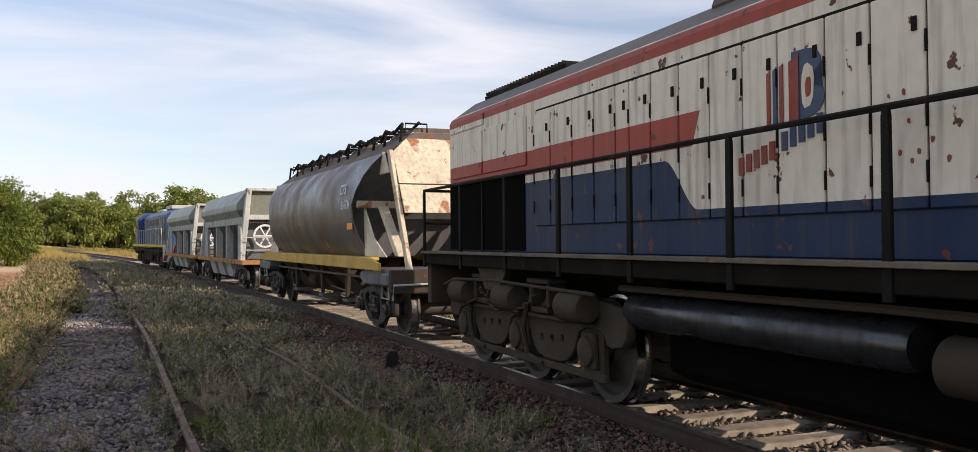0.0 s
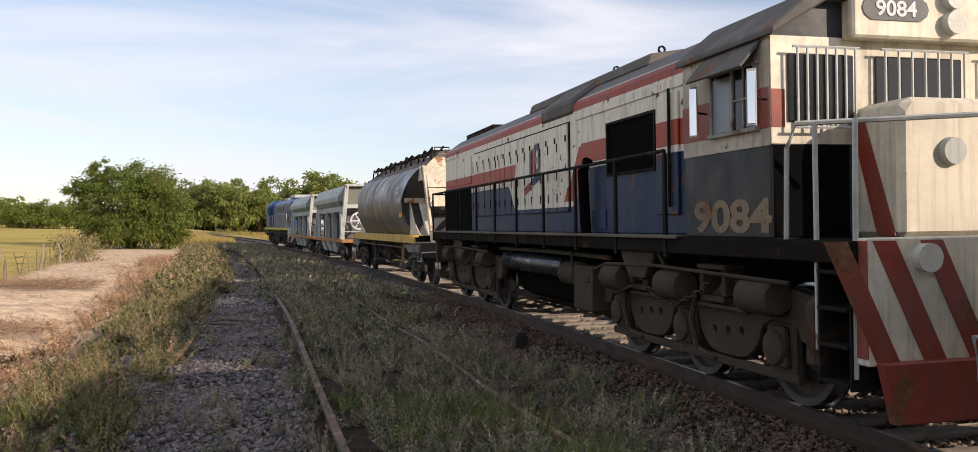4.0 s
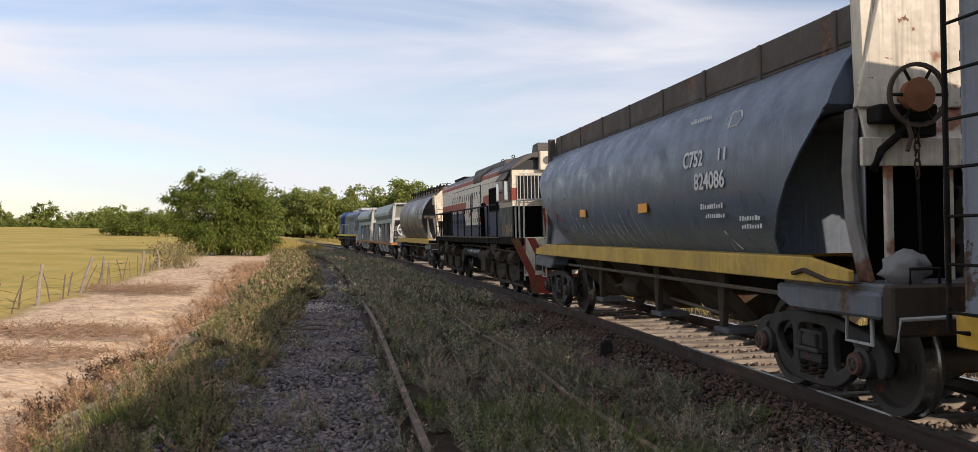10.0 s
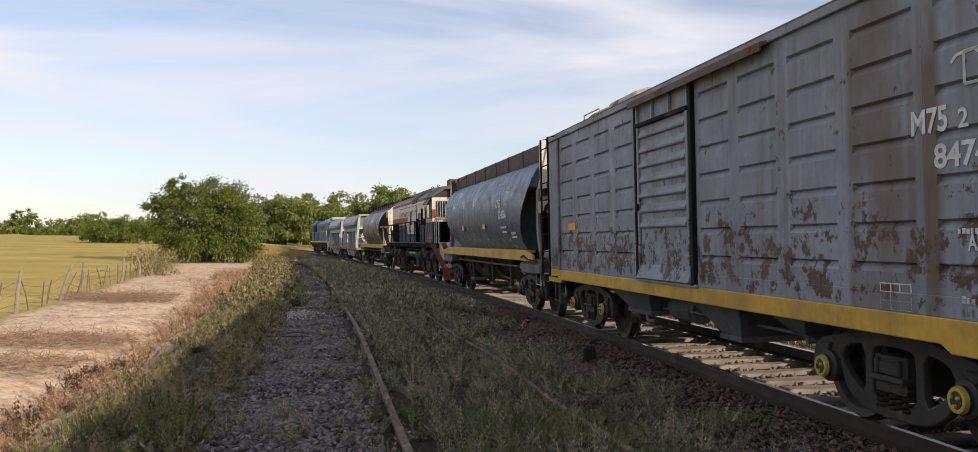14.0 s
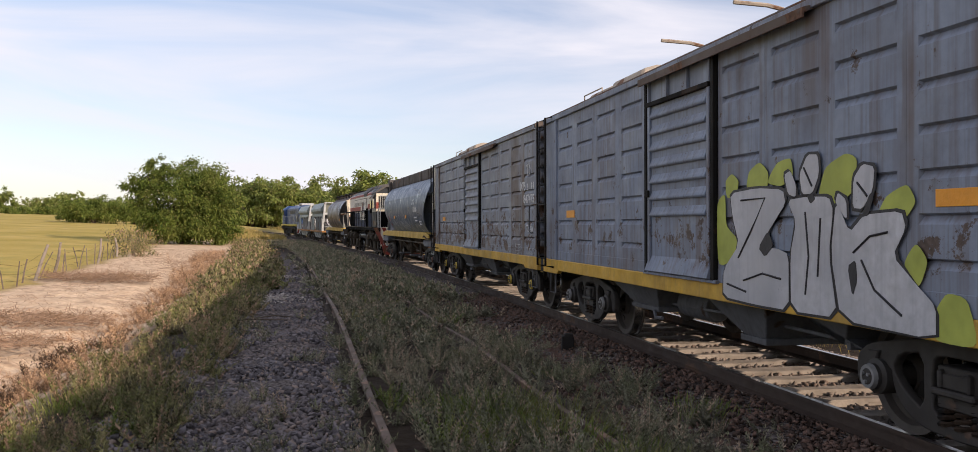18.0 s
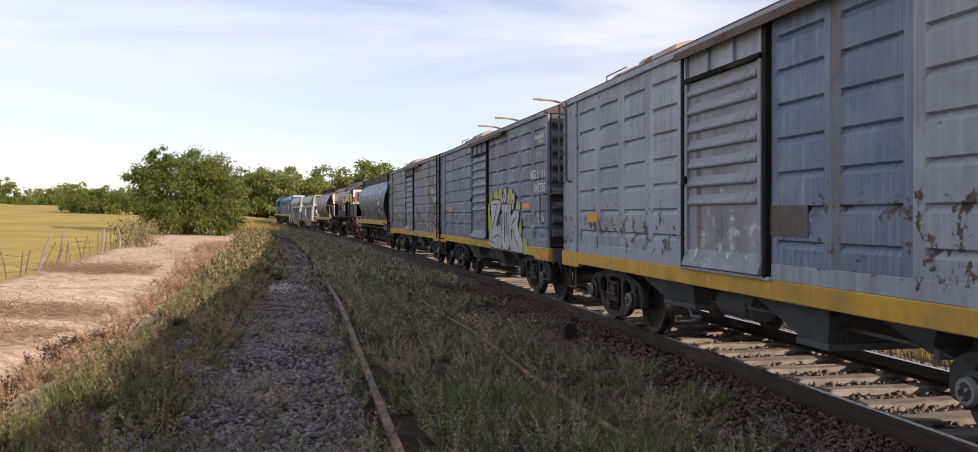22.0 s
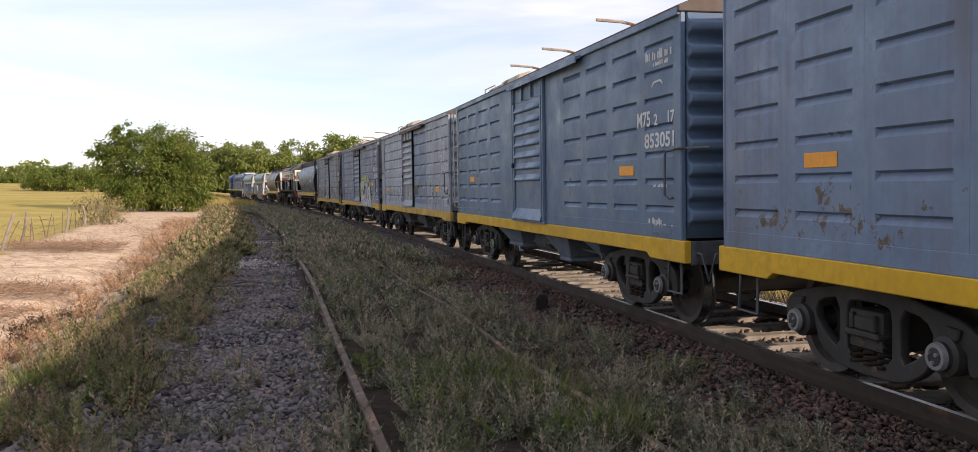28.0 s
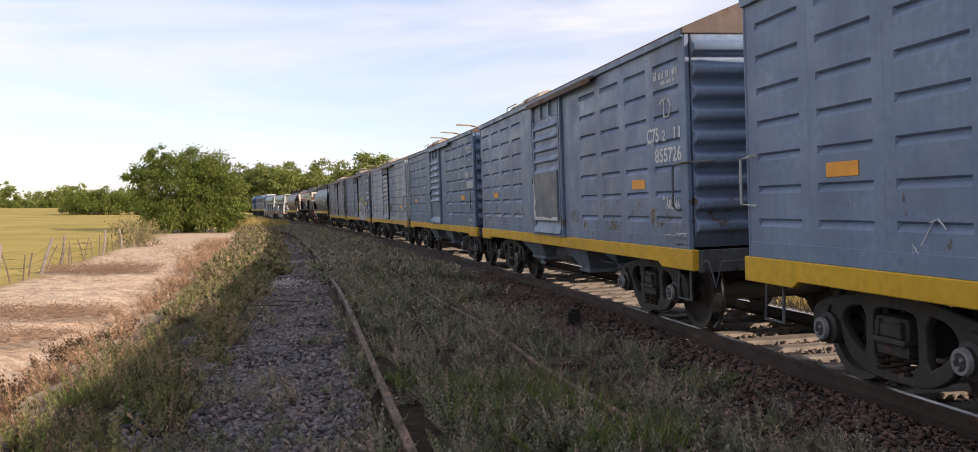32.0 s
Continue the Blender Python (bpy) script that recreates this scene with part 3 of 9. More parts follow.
def axis_steps(marks):
    out = []
    for a, b, step in marks:
        out += list(np.arange(a, b, step))
    return np.array(out + [marks[-1][1]])


def build_ground():
    xs = axis_steps([(-900, -200, 70), (-200, -60, 7), (-60, -18, 1.2), (-18, -10, 0.3), (-10, -3.4, 0.1), (-3.4, 9, 0.3), (9, 40, 2), (40, 200, 16), (200, 900, 70)])
    ys = axis_steps([(-300, -20, 28), (-20, 2, 2), (2, 8, 0.33), (8, 22, 0.14), (22, 36, 0.33), (36, 90, 0.9), (90, 240, 5), (240, 1200, 60)])
    gx, gy = np.meshgrid(xs, ys)
    x, y = gx.ravel(), gy.ravel()
    z = height(x, y)
    z = z + np.array([noise.noise((a * 1.4, b * 1.4, 0)) for a, b in zip(x, y)]) * np.where((x > -18) & (x < 9) & (y < 60), 0.05, 0.0) * (1 - (np.abs(to_track(x, y)[1]) < 2.3))
    nx, ny = len(xs), len(ys)
    i = (np.arange(ny - 1)[:, None] * nx + np.arange(nx - 1)[None]).ravel()
    faces = np.stack([i, i + 1, i + nx + 1, i + nx], 1)
    me = bpy.data.meshes.new("ground")
    me.vertices.add(len(x))
    me.vertices.foreach_set("co", np.stack([x, y, z], 1).ravel())
    me.loops.add(faces.size)
    me.loops.foreach_set("vertex_index", faces.ravel())
    me.polygons.add(len(faces))
    me.polygons.foreach_set("loop_start", np.arange(0, faces.size, 4))
    me.update(calc_edges=True)
    me.materials.append(GROUND)
    s, off = to_track(x, y)
    jig = np.array([noise.noise((a * 0.55, b * 0.55, 3)) for a, b in zip(x, y)]) * 0.9
    fence = -13.6 + 0.0 * s
    field = np.maximum(smooth01(0.4, -0.4, off - fence + jig * 0.6), smooth01(78, 92, s + jig * 4))
    field = np.maximum(field, smooth01(5, 7, off + jig))
    dirt = smooth01(-7.6, -8.3, off + jig * 0.7) * (1 - field)
    grav = np.clip(np.exp(-(((off + 5.65 + jig * 0.25) / 0.55) ** 4)) * smooth01(62, 42, s) + (np.abs(off) < 2.15) * 1.0 + 0.8 * np.exp(-(((off + 2.3) / 0.45) ** 2)), 0, 1) * (1 - dirt)
    for name, val in (("dirt", dirt), ("field", field), ("gravel", grav)):
        me.attributes.new(name, "FLOAT", "POINT").data.foreach_set("value", val.astype(np.float32))
    me.shade_smooth()
    return tagged(new("ground", me), "dry earth, weedy verge and mown yellow-green pasture", "ground", kind="structure")


build_ground()


def sweep(name, pts, prof, mats, mi=None, close=True):
    """A profile of (right, up) carried along points of (x, y, z, heading, lean)."""
    vs, fs, idx, k = [], [], [], len(prof)
    for x, y, z, h, lean in pts:
        for a, b in prof:
            r, u = a * math.cos(lean) - b * math.sin(lean), b * math.cos(lean) + a * math.sin(lean)
            vs.append((x + r * math.cos(h), y + r * math.sin(h), z + u))
    for i in range(len(pts) - 1):
        for j in range(k if close else k - 1):
            fs.append((i * k + j, i * k + (j + 1) % k, (i + 1) * k + (j + 1) % k, (i + 1) * k + j))
            idx.append(mi[j] if mi else 0)
    fs += [tuple(range(k))[::-1], tuple(range((len(pts) - 1) * k, len(pts) * k))]
    idx += [0, 0]
    me = bpy.data.meshes.new(name)
    me.from_pydata(vs, [], fs)
    for m in mats:
        me.materials.append(m)
    me.polygons.foreach_set("material_index", idx)
    bm = bmesh.new()
    bm.from_mesh(me)
    bmesh.ops.recalc_face_normals(bm, faces=bm.faces)
    bm.to_mesh(me)
    bm.free()
    return me


RAIL_PROF = [(-0.07, -0.15), (0.07, -0.15), (0.07, -0.135), (0.012, -0.115), (0.012, -0.04), (0.034, -0.032), (0.034, -0.006), (0.026, 0), (-0.026, 0), (-0.034, -0.006), (-0.034, -0.032), (-0.012, -0.04), (-0.012, -0.115), (-0.07, -0.135)]
RAIL_MI = [1 if j in (7,) else 0 for j in range(14)]
for nm, side_off in (("rail_near", -GAUGE / 2 - 0.033), ("rail_far", GAUGE / 2 + 0.033)):
    pts = []
    for s in np.concatenate([np.arange(-28, 70, 1.0), np.arange(70, 230, 4.0)]):
        x, y, h = on_track(s, side_off)
        pts.append((float(x), float(y), side_off * CANT, float(h), CANT))
    tagged(new(nm, sweep(nm, pts, RAIL_PROF, [RAIL, RAIL_TOP], RAIL_MI)), "running rail, rusty web with a bright worn head", "rail", "main track rails", "structure")
for nm, o in (("siding_rail_left", 0.0), ("siding_rail_right", GAUGE + 0.066)):
    pts = []
    for y in np.arange(-6, 64.5 if o == 0 else 40, 1.0):
        x, yy = siding(y, o)
        dip = -0.02 * math.sin(y * 0.33 + o) - 0.0035 * max(0, y - 30) - (0.0 if o == 0 else 0.07 + 0.03 * math.sin(y * 0.9))
        pts.append((float(x + 0.012 * math.sin(y * 0.5)), float(yy), -0.175 + dip, 0.1588 + 0.00121 * y, 0.0))
    tagged(new(nm, sweep(nm, pts, RAIL_PROF, [RAIL_OLD])), "dull rust-brown rail of a disused siding sunk in weeds", "rail", "siding rails", "structure")

# ---- vehicle parts ----
CACHE = {}


def cached(key, maker):
    if key not in CACHE:
        CACHE[key] = maker()
    return CACHE[key]


WHEEL_R = 0.44


def wheelset_mesh(r=WHEEL_R, caps=True):
    b = Build()
    for sx in (-1, 1):
        g = GAUGE / 2 * sx
        prof = [(-0.07, 0.11), (-0.065, 0.13), (-0.02, 0.16), (0.005, r - 0.09), (-0.045, r - 0.07), (-0.05, r - 0.006), (0.05, r + 0.0), (0.055, r + 0.028), (0.085, r + 0.024), (0.085, r - 0.07), (0.04, r - 0.09), (0.02, 0.16), (0.06, 0.13), (0.065, 0.11)]
        b.cur = 0
        b.lathe([(-a * sx, q) for a, q in prof[:5]] + [(-a * sx, q) for a, q in prof[5:6]], (g, 0, 0), "x", 36)
        b.cur = 1
        b.lathe([(-a * sx, q) for a, q in prof[5:8]], (g, 0, 0), "x", 36)
        b.cur = 0
        b.lathe([(-a * sx, q) for a, q in prof[7:]], (g, 0, 0), "x", 36)
        for k in range(3):
            an = k * 2.1 + 0.3
            b.box(g + sx * 0.012, g + sx * 0.03, math.cos(an) * 0.24 - 0.03, math.cos(an) * 0.24 + 0.03, math.sin(an) * 0.24 - 0.02, math.sin(an) * 0.24 + 0.02)
    b.lathe([(-1.16, 0.0), (-1.16, 0.065), (-0.78, 0.08), (-0.78, 0.105), (0.78, 0.105), (0.78, 0.08), (1.16, 0.065), (1.16, 0.0)], (0, 0, 0), "x", 14)
    return b.mesh("wheelset", [WHEEL, TREAD], 0, True)


def rounded(pts, rounds=2):
    """A closed outline with its corners cut off again and again."""
    pts = [Vector(q) for q in pts]
    for _ in range(rounds):
        n = len(pts)
        pts = [w_ for i in range(n) for w_ in (pts[i] * 0.78 + pts[(i + 1) % n] * 0.22, pts[i] * 0.22 + pts[(i + 1) % n] * 0.78)]
    return pts


def cast_plate(name, outer, holes, x0, x1, mat, bevel=0.018):
    """A cast upright plate with soft edges and openings through it; outlines are (y, z)."""
    cu = bpy.data.curves.new(name, "CURVE")
    cu.dimensions, cu.fill_mode = "2D", "BOTH"
    cu.extrude, cu.bevel_depth, cu.bevel_resolution = (x1 - x0) / 2 - bevel, bevel, 1
    for pts in (outer, *holes):
        sp = cu.splines.new("POLY")
        sp.points.add(len(pts) - 1)
        for q, c in zip(sp.points, pts):
            q.co = (c[0], c[1], 0, 1)
        sp.use_cyclic_u = True
    tmp = new(name, cu)
    me = bpy.data.meshes.new_from_object(tmp.evaluated_get(bpy.context.evaluated_depsgraph_get()))
    bpy.data.objects.remove(tmp)
    bpy.data.curves.remove(cu)
    for v in me.vertices:
        a, b_, c = v.co
        v.co = (c + (x0 + x1) / 2, a, b_)
    me.materials.clear()
    me.materials.append(mat)
    me.shade_smooth()
    me.set_sharp_from_angle(angle=radians(50))
    return me


def mirrored(pts):
    """An outline that is alike fore and aft, from its half."""
    return list(pts) + [(-a, b_) for a, b_ in reversed(pts)]


def ring_hole(y, z, r, n=12):
    return [(y + r * math.cos(k * math.tau / n), z + r * math.sin(k * math.tau / n)) for k in range(n)]


def side_frame_mesh(sx, wheelbase=1.63):
    """Cast bogie side frame: arched top, jaws over the axle ends, two slanting windows and a wide one for the springs."""
    h = wheelbase / 2
    half = [(0.0, 0.765), (0.36, 0.765), (h - 0.15, 0.705), (h + 0.12, 0.66), (h + 0.27, 0.57), (h + 0.27, 0.36), (h + 0.17, 0.34), (h + 0.15, 0.52), (h - 0.13, 0.54), (h - 0.15, 0.43), (0.60, 0.29), (0.38, 0.17), (0.0, 0.155)]
    windows = [[(sg * a, b_) for a, b_ in ((0.335, 0.69), (0.60, 0.65), (0.70, 0.52), (0.56, 0.375), (0.335, 0.255))] for sg in (-1, 1)]
    spring = [(-0.27, 0.215), (0.27, 0.215), (0.27, 0.63), (0.2, 0.69), (-0.2, 0.69), (-0.27, 0.63)]
    x0, x1 = sorted((sx * 1.05, sx * 1.13))
    return cast_plate("side_frame", rounded(mirrored(half)), [rounded(q, 1) for q in windows + [spring]], x0, x1, BOGIE, 0.013)


def springs_mesh(sx):
    b = Build()
    for y in (-0.155, 0.0, 0.155):
        b.tube([(sx * 1.08 + 0.062 * math.cos(k * 0.9), y + 0.062 * math.sin(k * 0.9), 0.21 + k * 0.0063) for k in range(36)], 0.017, 5)
    return b.mesh("spring_nest", UNDER, 0, True)


def bearing_mesh(col):
    """A roller bearing end: dark cap with a coloured rim and three bolts."""
    b = Build()
    b.cur = 1
    b.lathe([(0.004, 0.0), (0.004, 0.055), (0.0, 0.06)], (0, 0, 0), "x", 18)
    b.cur = 0
    b.lathe([(0.0, 0.06), (0.0, 0.085), (-0.03, 0.095)], (0, 0, 0), "x", 18)
    b.cur = 1
    b.lathe([(-0.03, 0.095), (-0.06, 0.095), (-0.075, 0.13), (-0.20, 0.13), (-0.20, 0.0)], (0, 0, 0), "x", 18)
    b.cur = 0
    for k in range(3):
        q = k * 2.094 + 0.5
        b.lathe([(0.022, 0.0), (0.022, 0.014), (0, 0.014)], (0, 0.038 * math.cos(q), 0.038 * math.sin(q)), "x", 6)
    return b.mesh("bearing_cap", [col, BOGIE], 0, True)


CAP_COL = {"grey": plain("cap_grey", (0.22, 0.22, 0.22), 0.5), "yellow": plain("cap_yellow", (0.5, 0.36, 0.06), 0.5), "green": plain("cap_green", (0.2, 0.3, 0.2), 0.5), "brown": plain("cap_brown", (0.12, 0.06, 0.045), 0.6)}
SPINNERS = []


def bogie(parent, y, wheelbase=1.63, caps="grey", capcol2=None):
    h = wheelbase / 2
    bo = part("bogie", cached(("bolster", wheelbase), lambda: Build().box(-1.15, 1.15, -0.19, 0.19, 0.34, 0.62).box(-0.4, 0.4, -0.3, 0.3, 0.6, 0.78).box(-0.9, 0.9, -h + 0.1, -h + 0.28, 0.3, 0.42).box(-0.9, 0.9, h - 0.28, h - 0.1, 0.3, 0.42).mesh("bogie", BOGIE, 0.01)), parent, "three-piece cast steel wagon bogie", Matrix.Translation((0, y, 0)))
    for sx in (-1, 1):
        part("side_frame", cached(("sf", sx, wheelbase), lambda: side_frame_mesh(sx, wheelbase)), bo)
        part("bolster_end", cached(("be", sx), lambda: Build().box(*sorted((sx * 0.96, sx * 1.2)), -0.2, 0.2, 0.43, 0.475).box(*sorted((sx * 0.96, sx * 1.17)), -0.13, 0.13, 0.475, 0.58).box(*sorted((sx * 1.14, sx * 1.19)), -0.15, -0.11, 0.475, 0.60).box(*sorted((sx * 1.14, sx * 1.19)), 0.11, 0.15, 0.475, 0.60).mesh("bolster_end", BOGIE, 0.012)), bo)
        part("spring_nest", cached(("sp", sx), lambda: springs_mesh(sx)), bo)
        part("brake_beam", cached(("bbeam", sx), lambda: Build().tube([(sx * 1.0, -0.34, 0.3), (sx * 1.0, 0.34, 0.3)], 0.03, 6).mesh("brake_beam", UNDER, 0, True)), bo)
        for sy in (-1, 1):
            part("jaw_lug", cached(("lug", sx, sy, wheelbase), lambda: Build().prism([(sy * (h + 0.02), 0.545), (sy * (h + 0.10), 0.545), (sy * (h + 0.12), 0.62), (sy * (h - 0.02), 0.63)], "x", *sorted((sx * 1.11, sx * 1.16))).mesh("jaw_lug", BOGIE, 0.01)), bo)
    for sy, cc in ((1, caps), (-1, capcol2 or caps)):
        ws = part("wheelset", cached("ws", wheelset_mesh), bo, at=Matrix.Translation((0, sy * h, WHEEL_R)))
        SPINNERS.append((ws, (0, sy * h, WHEEL_R), WHEEL_R))
        for sx in (-1, 1):
            part("bearing_cap", cached(("cap", cc), lambda: bearing_mesh(CAP_COL[cc])), bo, at=Matrix.Translation((sx * 1.24, sy * h, WHEEL_R)) @ pose(0, 0, 0, 0, 0, 0 if sx > 0 else 180))
    return bo


def coupler(parent, y, sy, z=0.86):
    b = Build()
    b.box(-0.09, 0.09, *sorted((y, y + sy * 0.38)), z - 0.1, z + 0.1)
    b.prism([(-0.17, y + sy * 0.3), (0.17, y + sy * 0.3), (0.19, y + sy * 0.5), (0.06, y + sy * 0.56), (0.02, y + sy * 0.46), (-0.1, y + sy * 0.56), (-0.17, y + sy * 0.48)], "z", z - 0.15, z + 0.15)
    part("coupler", b.mesh("coupler", UNDER, 0.012), parent, "rusty automatic coupler")
    h = Build()
    h.tube([(0.28, y, z - 0.1), (0.3, y + sy * 0.2, z - 0.28), (0.26, y + sy * 0.42, z - 0.36), (0.2, y + sy * 0.58, z - 0.22)], 0.026, 7)
    part("brake_hose", h.mesh("brake_hose", BLACK, 0, True), parent)


def vehicle(name, label, category, c, half):
    e = new(name)
    e.empty_display_size = 0.5
    VEHICLES.append((e, c, half))
    return tagged(e, label, category, "train vehicles")


VEHICLES = []


# ---- covered box wagons ----
def side_sheet(y0, y1, grooves, x, sx, z_lo, z_hi, depth=0.034):
    """A steel sheet, its outside facing sx, with pressed-in horizontal grooves: sharp above, sloping out below. Grooves: (y0, y1, z)."""
    b = Build()
    vs, fs, seen = [], [], {}

    def vert(p):
        k = tuple(round(c, 4) for c in p)
        if k not in seen:
            seen[k] = len(vs)
            vs.append(k)
        return seen[k]

    def face(*ps):
        q = [vert(p) for p in ps]
        fs.append(tuple(dict.fromkeys(q)))

    t = 0.036
    ys = sorted({y0, y1} | {g[0] for g in grooves} | {g[1] for g in grooves})
    zs = sorted({z_lo, z_hi} | {g[2] - t for g in grooves} | {g[2] + t for g in grooves})
    holes = {(round(g[0], 4), round(g[1], 4), round(g[2], 4)) for g in grooves}
    xi, xb = x - sx * depth, x - sx * 0.055
    for i in range(len(ys) - 1):
        for j in range(len(zs) - 1):
            a, c, lo, hi = ys[i], ys[i + 1], zs[j], zs[j + 1]
            if (round(a, 4), round(c, 4), round((lo + hi) / 2, 4)) in holes and hi - lo < 0.08:
                m, zi = 0.018, hi - 0.016
                face((x, a, hi), (x, c, hi), (xi, c - m, zi), (xi, a + m, zi))
                face((x, a, lo), (xi, a + m, zi), (xi, c - m, zi), (x, c, lo))
                face((x, a, lo), (x, a, hi), (xi, a + m, zi))
                face((x, c, lo), (xi, c - m, zi), (x, c, hi))
            else:
                face((x, a, lo), (x, c, lo), (x, c, hi), (x, a, hi))
    for i in range(len(ys) - 1):
        for z in (z_lo, z_hi):
            face((x, ys[i], z), (x, ys[i + 1], z), (xb, ys[i + 1], z), (xb, ys[i], z))
    for j in range(len(zs) - 1):
        for y in (y0, y1):
            face((x, y, zs[j]), (x, y, zs[j + 1]), (xb, y, zs[j + 1]), (xb, y, zs[j]))
    face(*[(xb, y, z_lo) for y in ys], *[(xb, y1, z) for z in zs[1:-1]], *[(xb, y, z_hi) for y in ys[::-1]], *[(xb, y0, z) for z in zs[-2:0:-1]])
    return b.add(vs, fs)


BOX_L, BOX_ZS, BOX_ZE = 11.2, 0.99, 3.30
BOX_W = 1.37
ROWS = [1.295 + 0.286 * k for k in range(7)]
FACE = -BOX_W - 0.004


def dashes(parent, y, z, width, height_, n, seed, mat=None, name="stencil_line"):
    """A line of writing too small to read: short bars of uneven width."""
    g = random.Random(seed)
    b = Build()
    step = width / n
    for k in range(n):
        if k and g.random() < 0.16:
            continue
        a = y + width / 2 - k * step
        h = height_ * g.uniform(0.6, 1.0)
        b.box(FACE - 0.002, FACE + 0.002, a - step * g.uniform(0.5, 0.8), a, z, z + h)
    return part(name, b.mesh(name, mat or LETTER), parent)


def box_wagon(front, paint_mat, label, sill_mat=None, caps="grey", caps2=None, letters=(), arms=(), ladder="dark", old=True, hatches=True, logo=True, odd_cap=None, repainted=(), door_mat=None):
    """A covered wagon of pressed sheets; its front body end lies at the given place in the train."""
    sill_mat = sill_mat or (YELLOW if old else YELLOW_NEW)
    chute_mat = UNDER_GREY if old else CHUTE_BLUE
    c = front - BOX_L / 2
    w = vehicle("box_wagon", label, "freight wagon", c, 3.9)
    F, R = BOX_L / 2, -BOX_L / 2
    dl, dr = (F - 4.74, F - 6.46) if old else (F - 4.86, F - 6.57)
    first, pl = (0.86, 0.97) if old else (0.19, 0.97)
    key = (paint_mat.name, old)
    # sheets: one for each column of grooves
    left = [F - first - pl * k for k in range(4)]
    right = [dr - (0.14 if old else -0.03) - (0.935 if old else 0.94) * k for k in range(5)]
    ln = 0.72
    edges = [F - 0.02] + ([left[0] + 0.13] if old else []) + [g + 0.12 for g in left[1:]] + [dl + 0.055]
    for k in range(len(edges) - 1):
        y1, y0 = edges[k], edges[k + 1]
        gs = [(g - ln, g, z) for g in left for z in ROWS if y0 < g - ln and g < y1]
        part("side_panel", cached(("panel", key, round(y0, 2)), lambda: side_sheet(y0 + 0.001, y1 - 0.001, gs, -BOX_W, -1, BOX_ZS + 0.13, BOX_ZE - 0.06).mesh("side_panel", paint_mat)), w)
    edges = [dr - 0.055] + [g + 0.12 for g in right[1:]] + [R + 0.02]
    for k in range(len(edges) - 1):
        y1, y0 = edges[k], edges[k + 1]
        gs = [(g - ln, g, z) for g in right for z in ROWS if y0 < g - ln and g < y1]
        sheet_mat = SLATE_BLUE if k in repainted else paint_mat
        part("side_panel", cached(("panel", sheet_mat.name, key, round(y0, 2)), lambda: side_sheet(y0 + 0.001, y1 - 0.001, gs, -BOX_W, -1, BOX_ZS + 0.13, BOX_ZE - 0.06).mesh("side_panel", sheet_mat)), w, "panel repainted a deeper blue" if k in repainted else "")
    part("far_side", cached(("far", key), lambda: side_sheet(R, F, [], BOX_W, 1, BOX_ZS, BOX_ZE - 0.06).mesh("far_side", paint_mat)), w)
    for nm, a, b_ in (("f", R + 0.02, dr - 0.055), ("r", dl + 0.055, F - 0.02)):
        part("lower_panel", cached(("lowp", key, nm), lambda: Build().box(-BOX_W - 0.006, -BOX_W + 0.05, a, b_, BOX_ZS - 0.004, BOX_ZS + 0.134).mesh("lower_panel", paint_mat, 0.003)), w)
    if old:
        part("corner_post", cached(("cpost", key), lambda: Build().box(-BOX_W - 0.03, -BOX_W + 0.01, F - 0.76, F - 0.66, BOX_ZS, BOX_ZE - 0.07).mesh("corner_post", paint_mat, 0.01)), w)
    # sliding door
    door_mat = door_mat or paint_mat
    dkey = (door_mat.name, old)
    dpart = part("door", cached(("door", dkey), lambda: Build().box(-BOX_W - 0.022, -BOX_W + 0.03, dr + 0.05, dl - 0.05, BOX_ZS + 0.02, 2.92).mesh("door", door_mat, 0.006)), w, "closed sliding door with horizontal pressed ribs")
    for k in range(7):
        z = 1.68 + 0.185 * k
        part("door_rib", cached(("drib", dkey), lambda: Build().prism([(-BOX_W - 0.02, -0.045), (-BOX_W - 0.02, 0.07), (-BOX_W - 0.04, 0.02), (-BOX_W - 0.062, -0.022), (-BOX_W - 0.05, -0.042)], "y", dr + 0.13, dl - 0.13).mesh("door_rib", door_mat, 0.004, True)), dpart, at=Matrix.Translation((0, 0, z)))
    for nm, a, b_ in (("a", dr + 0.05, dr + 0.11), ("b", dl - 0.11, dl - 0.05)):
        part("door_stile", cached(("dstile", dkey, nm), lambda: Build().box(-BOX_W - 0.05, -BOX_W - 0.02, a, b_, BOX_ZS + 0.1, 2.92).mesh("door_stile", door_mat, 0.006)), dpart)
    part("door_foot", cached(("dfoot", dkey), lambda: Build().prism([(-BOX_W - 0.02, 1.2), (-BOX_W - 0.02, 1.01), (-BOX_W - 0.085, 1.02)], "y", dr + 0.04, dl - 0.04).mesh("door_foot", door_mat, 0.005)), dpart)
    part("door_latch", cached(("latch", old), lambda: Build().box(-BOX_W - 0.075, -BOX_W - 0.05, dl - 0.12, dl - 0.04, 1.86, 1.94).mesh("door_latch", UNDER, 0.004)), dpart)
    part("door_header", cached(("hdr", key), lambda: Build().box(-BOX_W - 0.012, -BOX_W + 0.03, dr + 0.03, dl - 0.03, 2.925, BOX_ZE - 0.05).mesh("door_header", paint_mat, 0.004)), w)
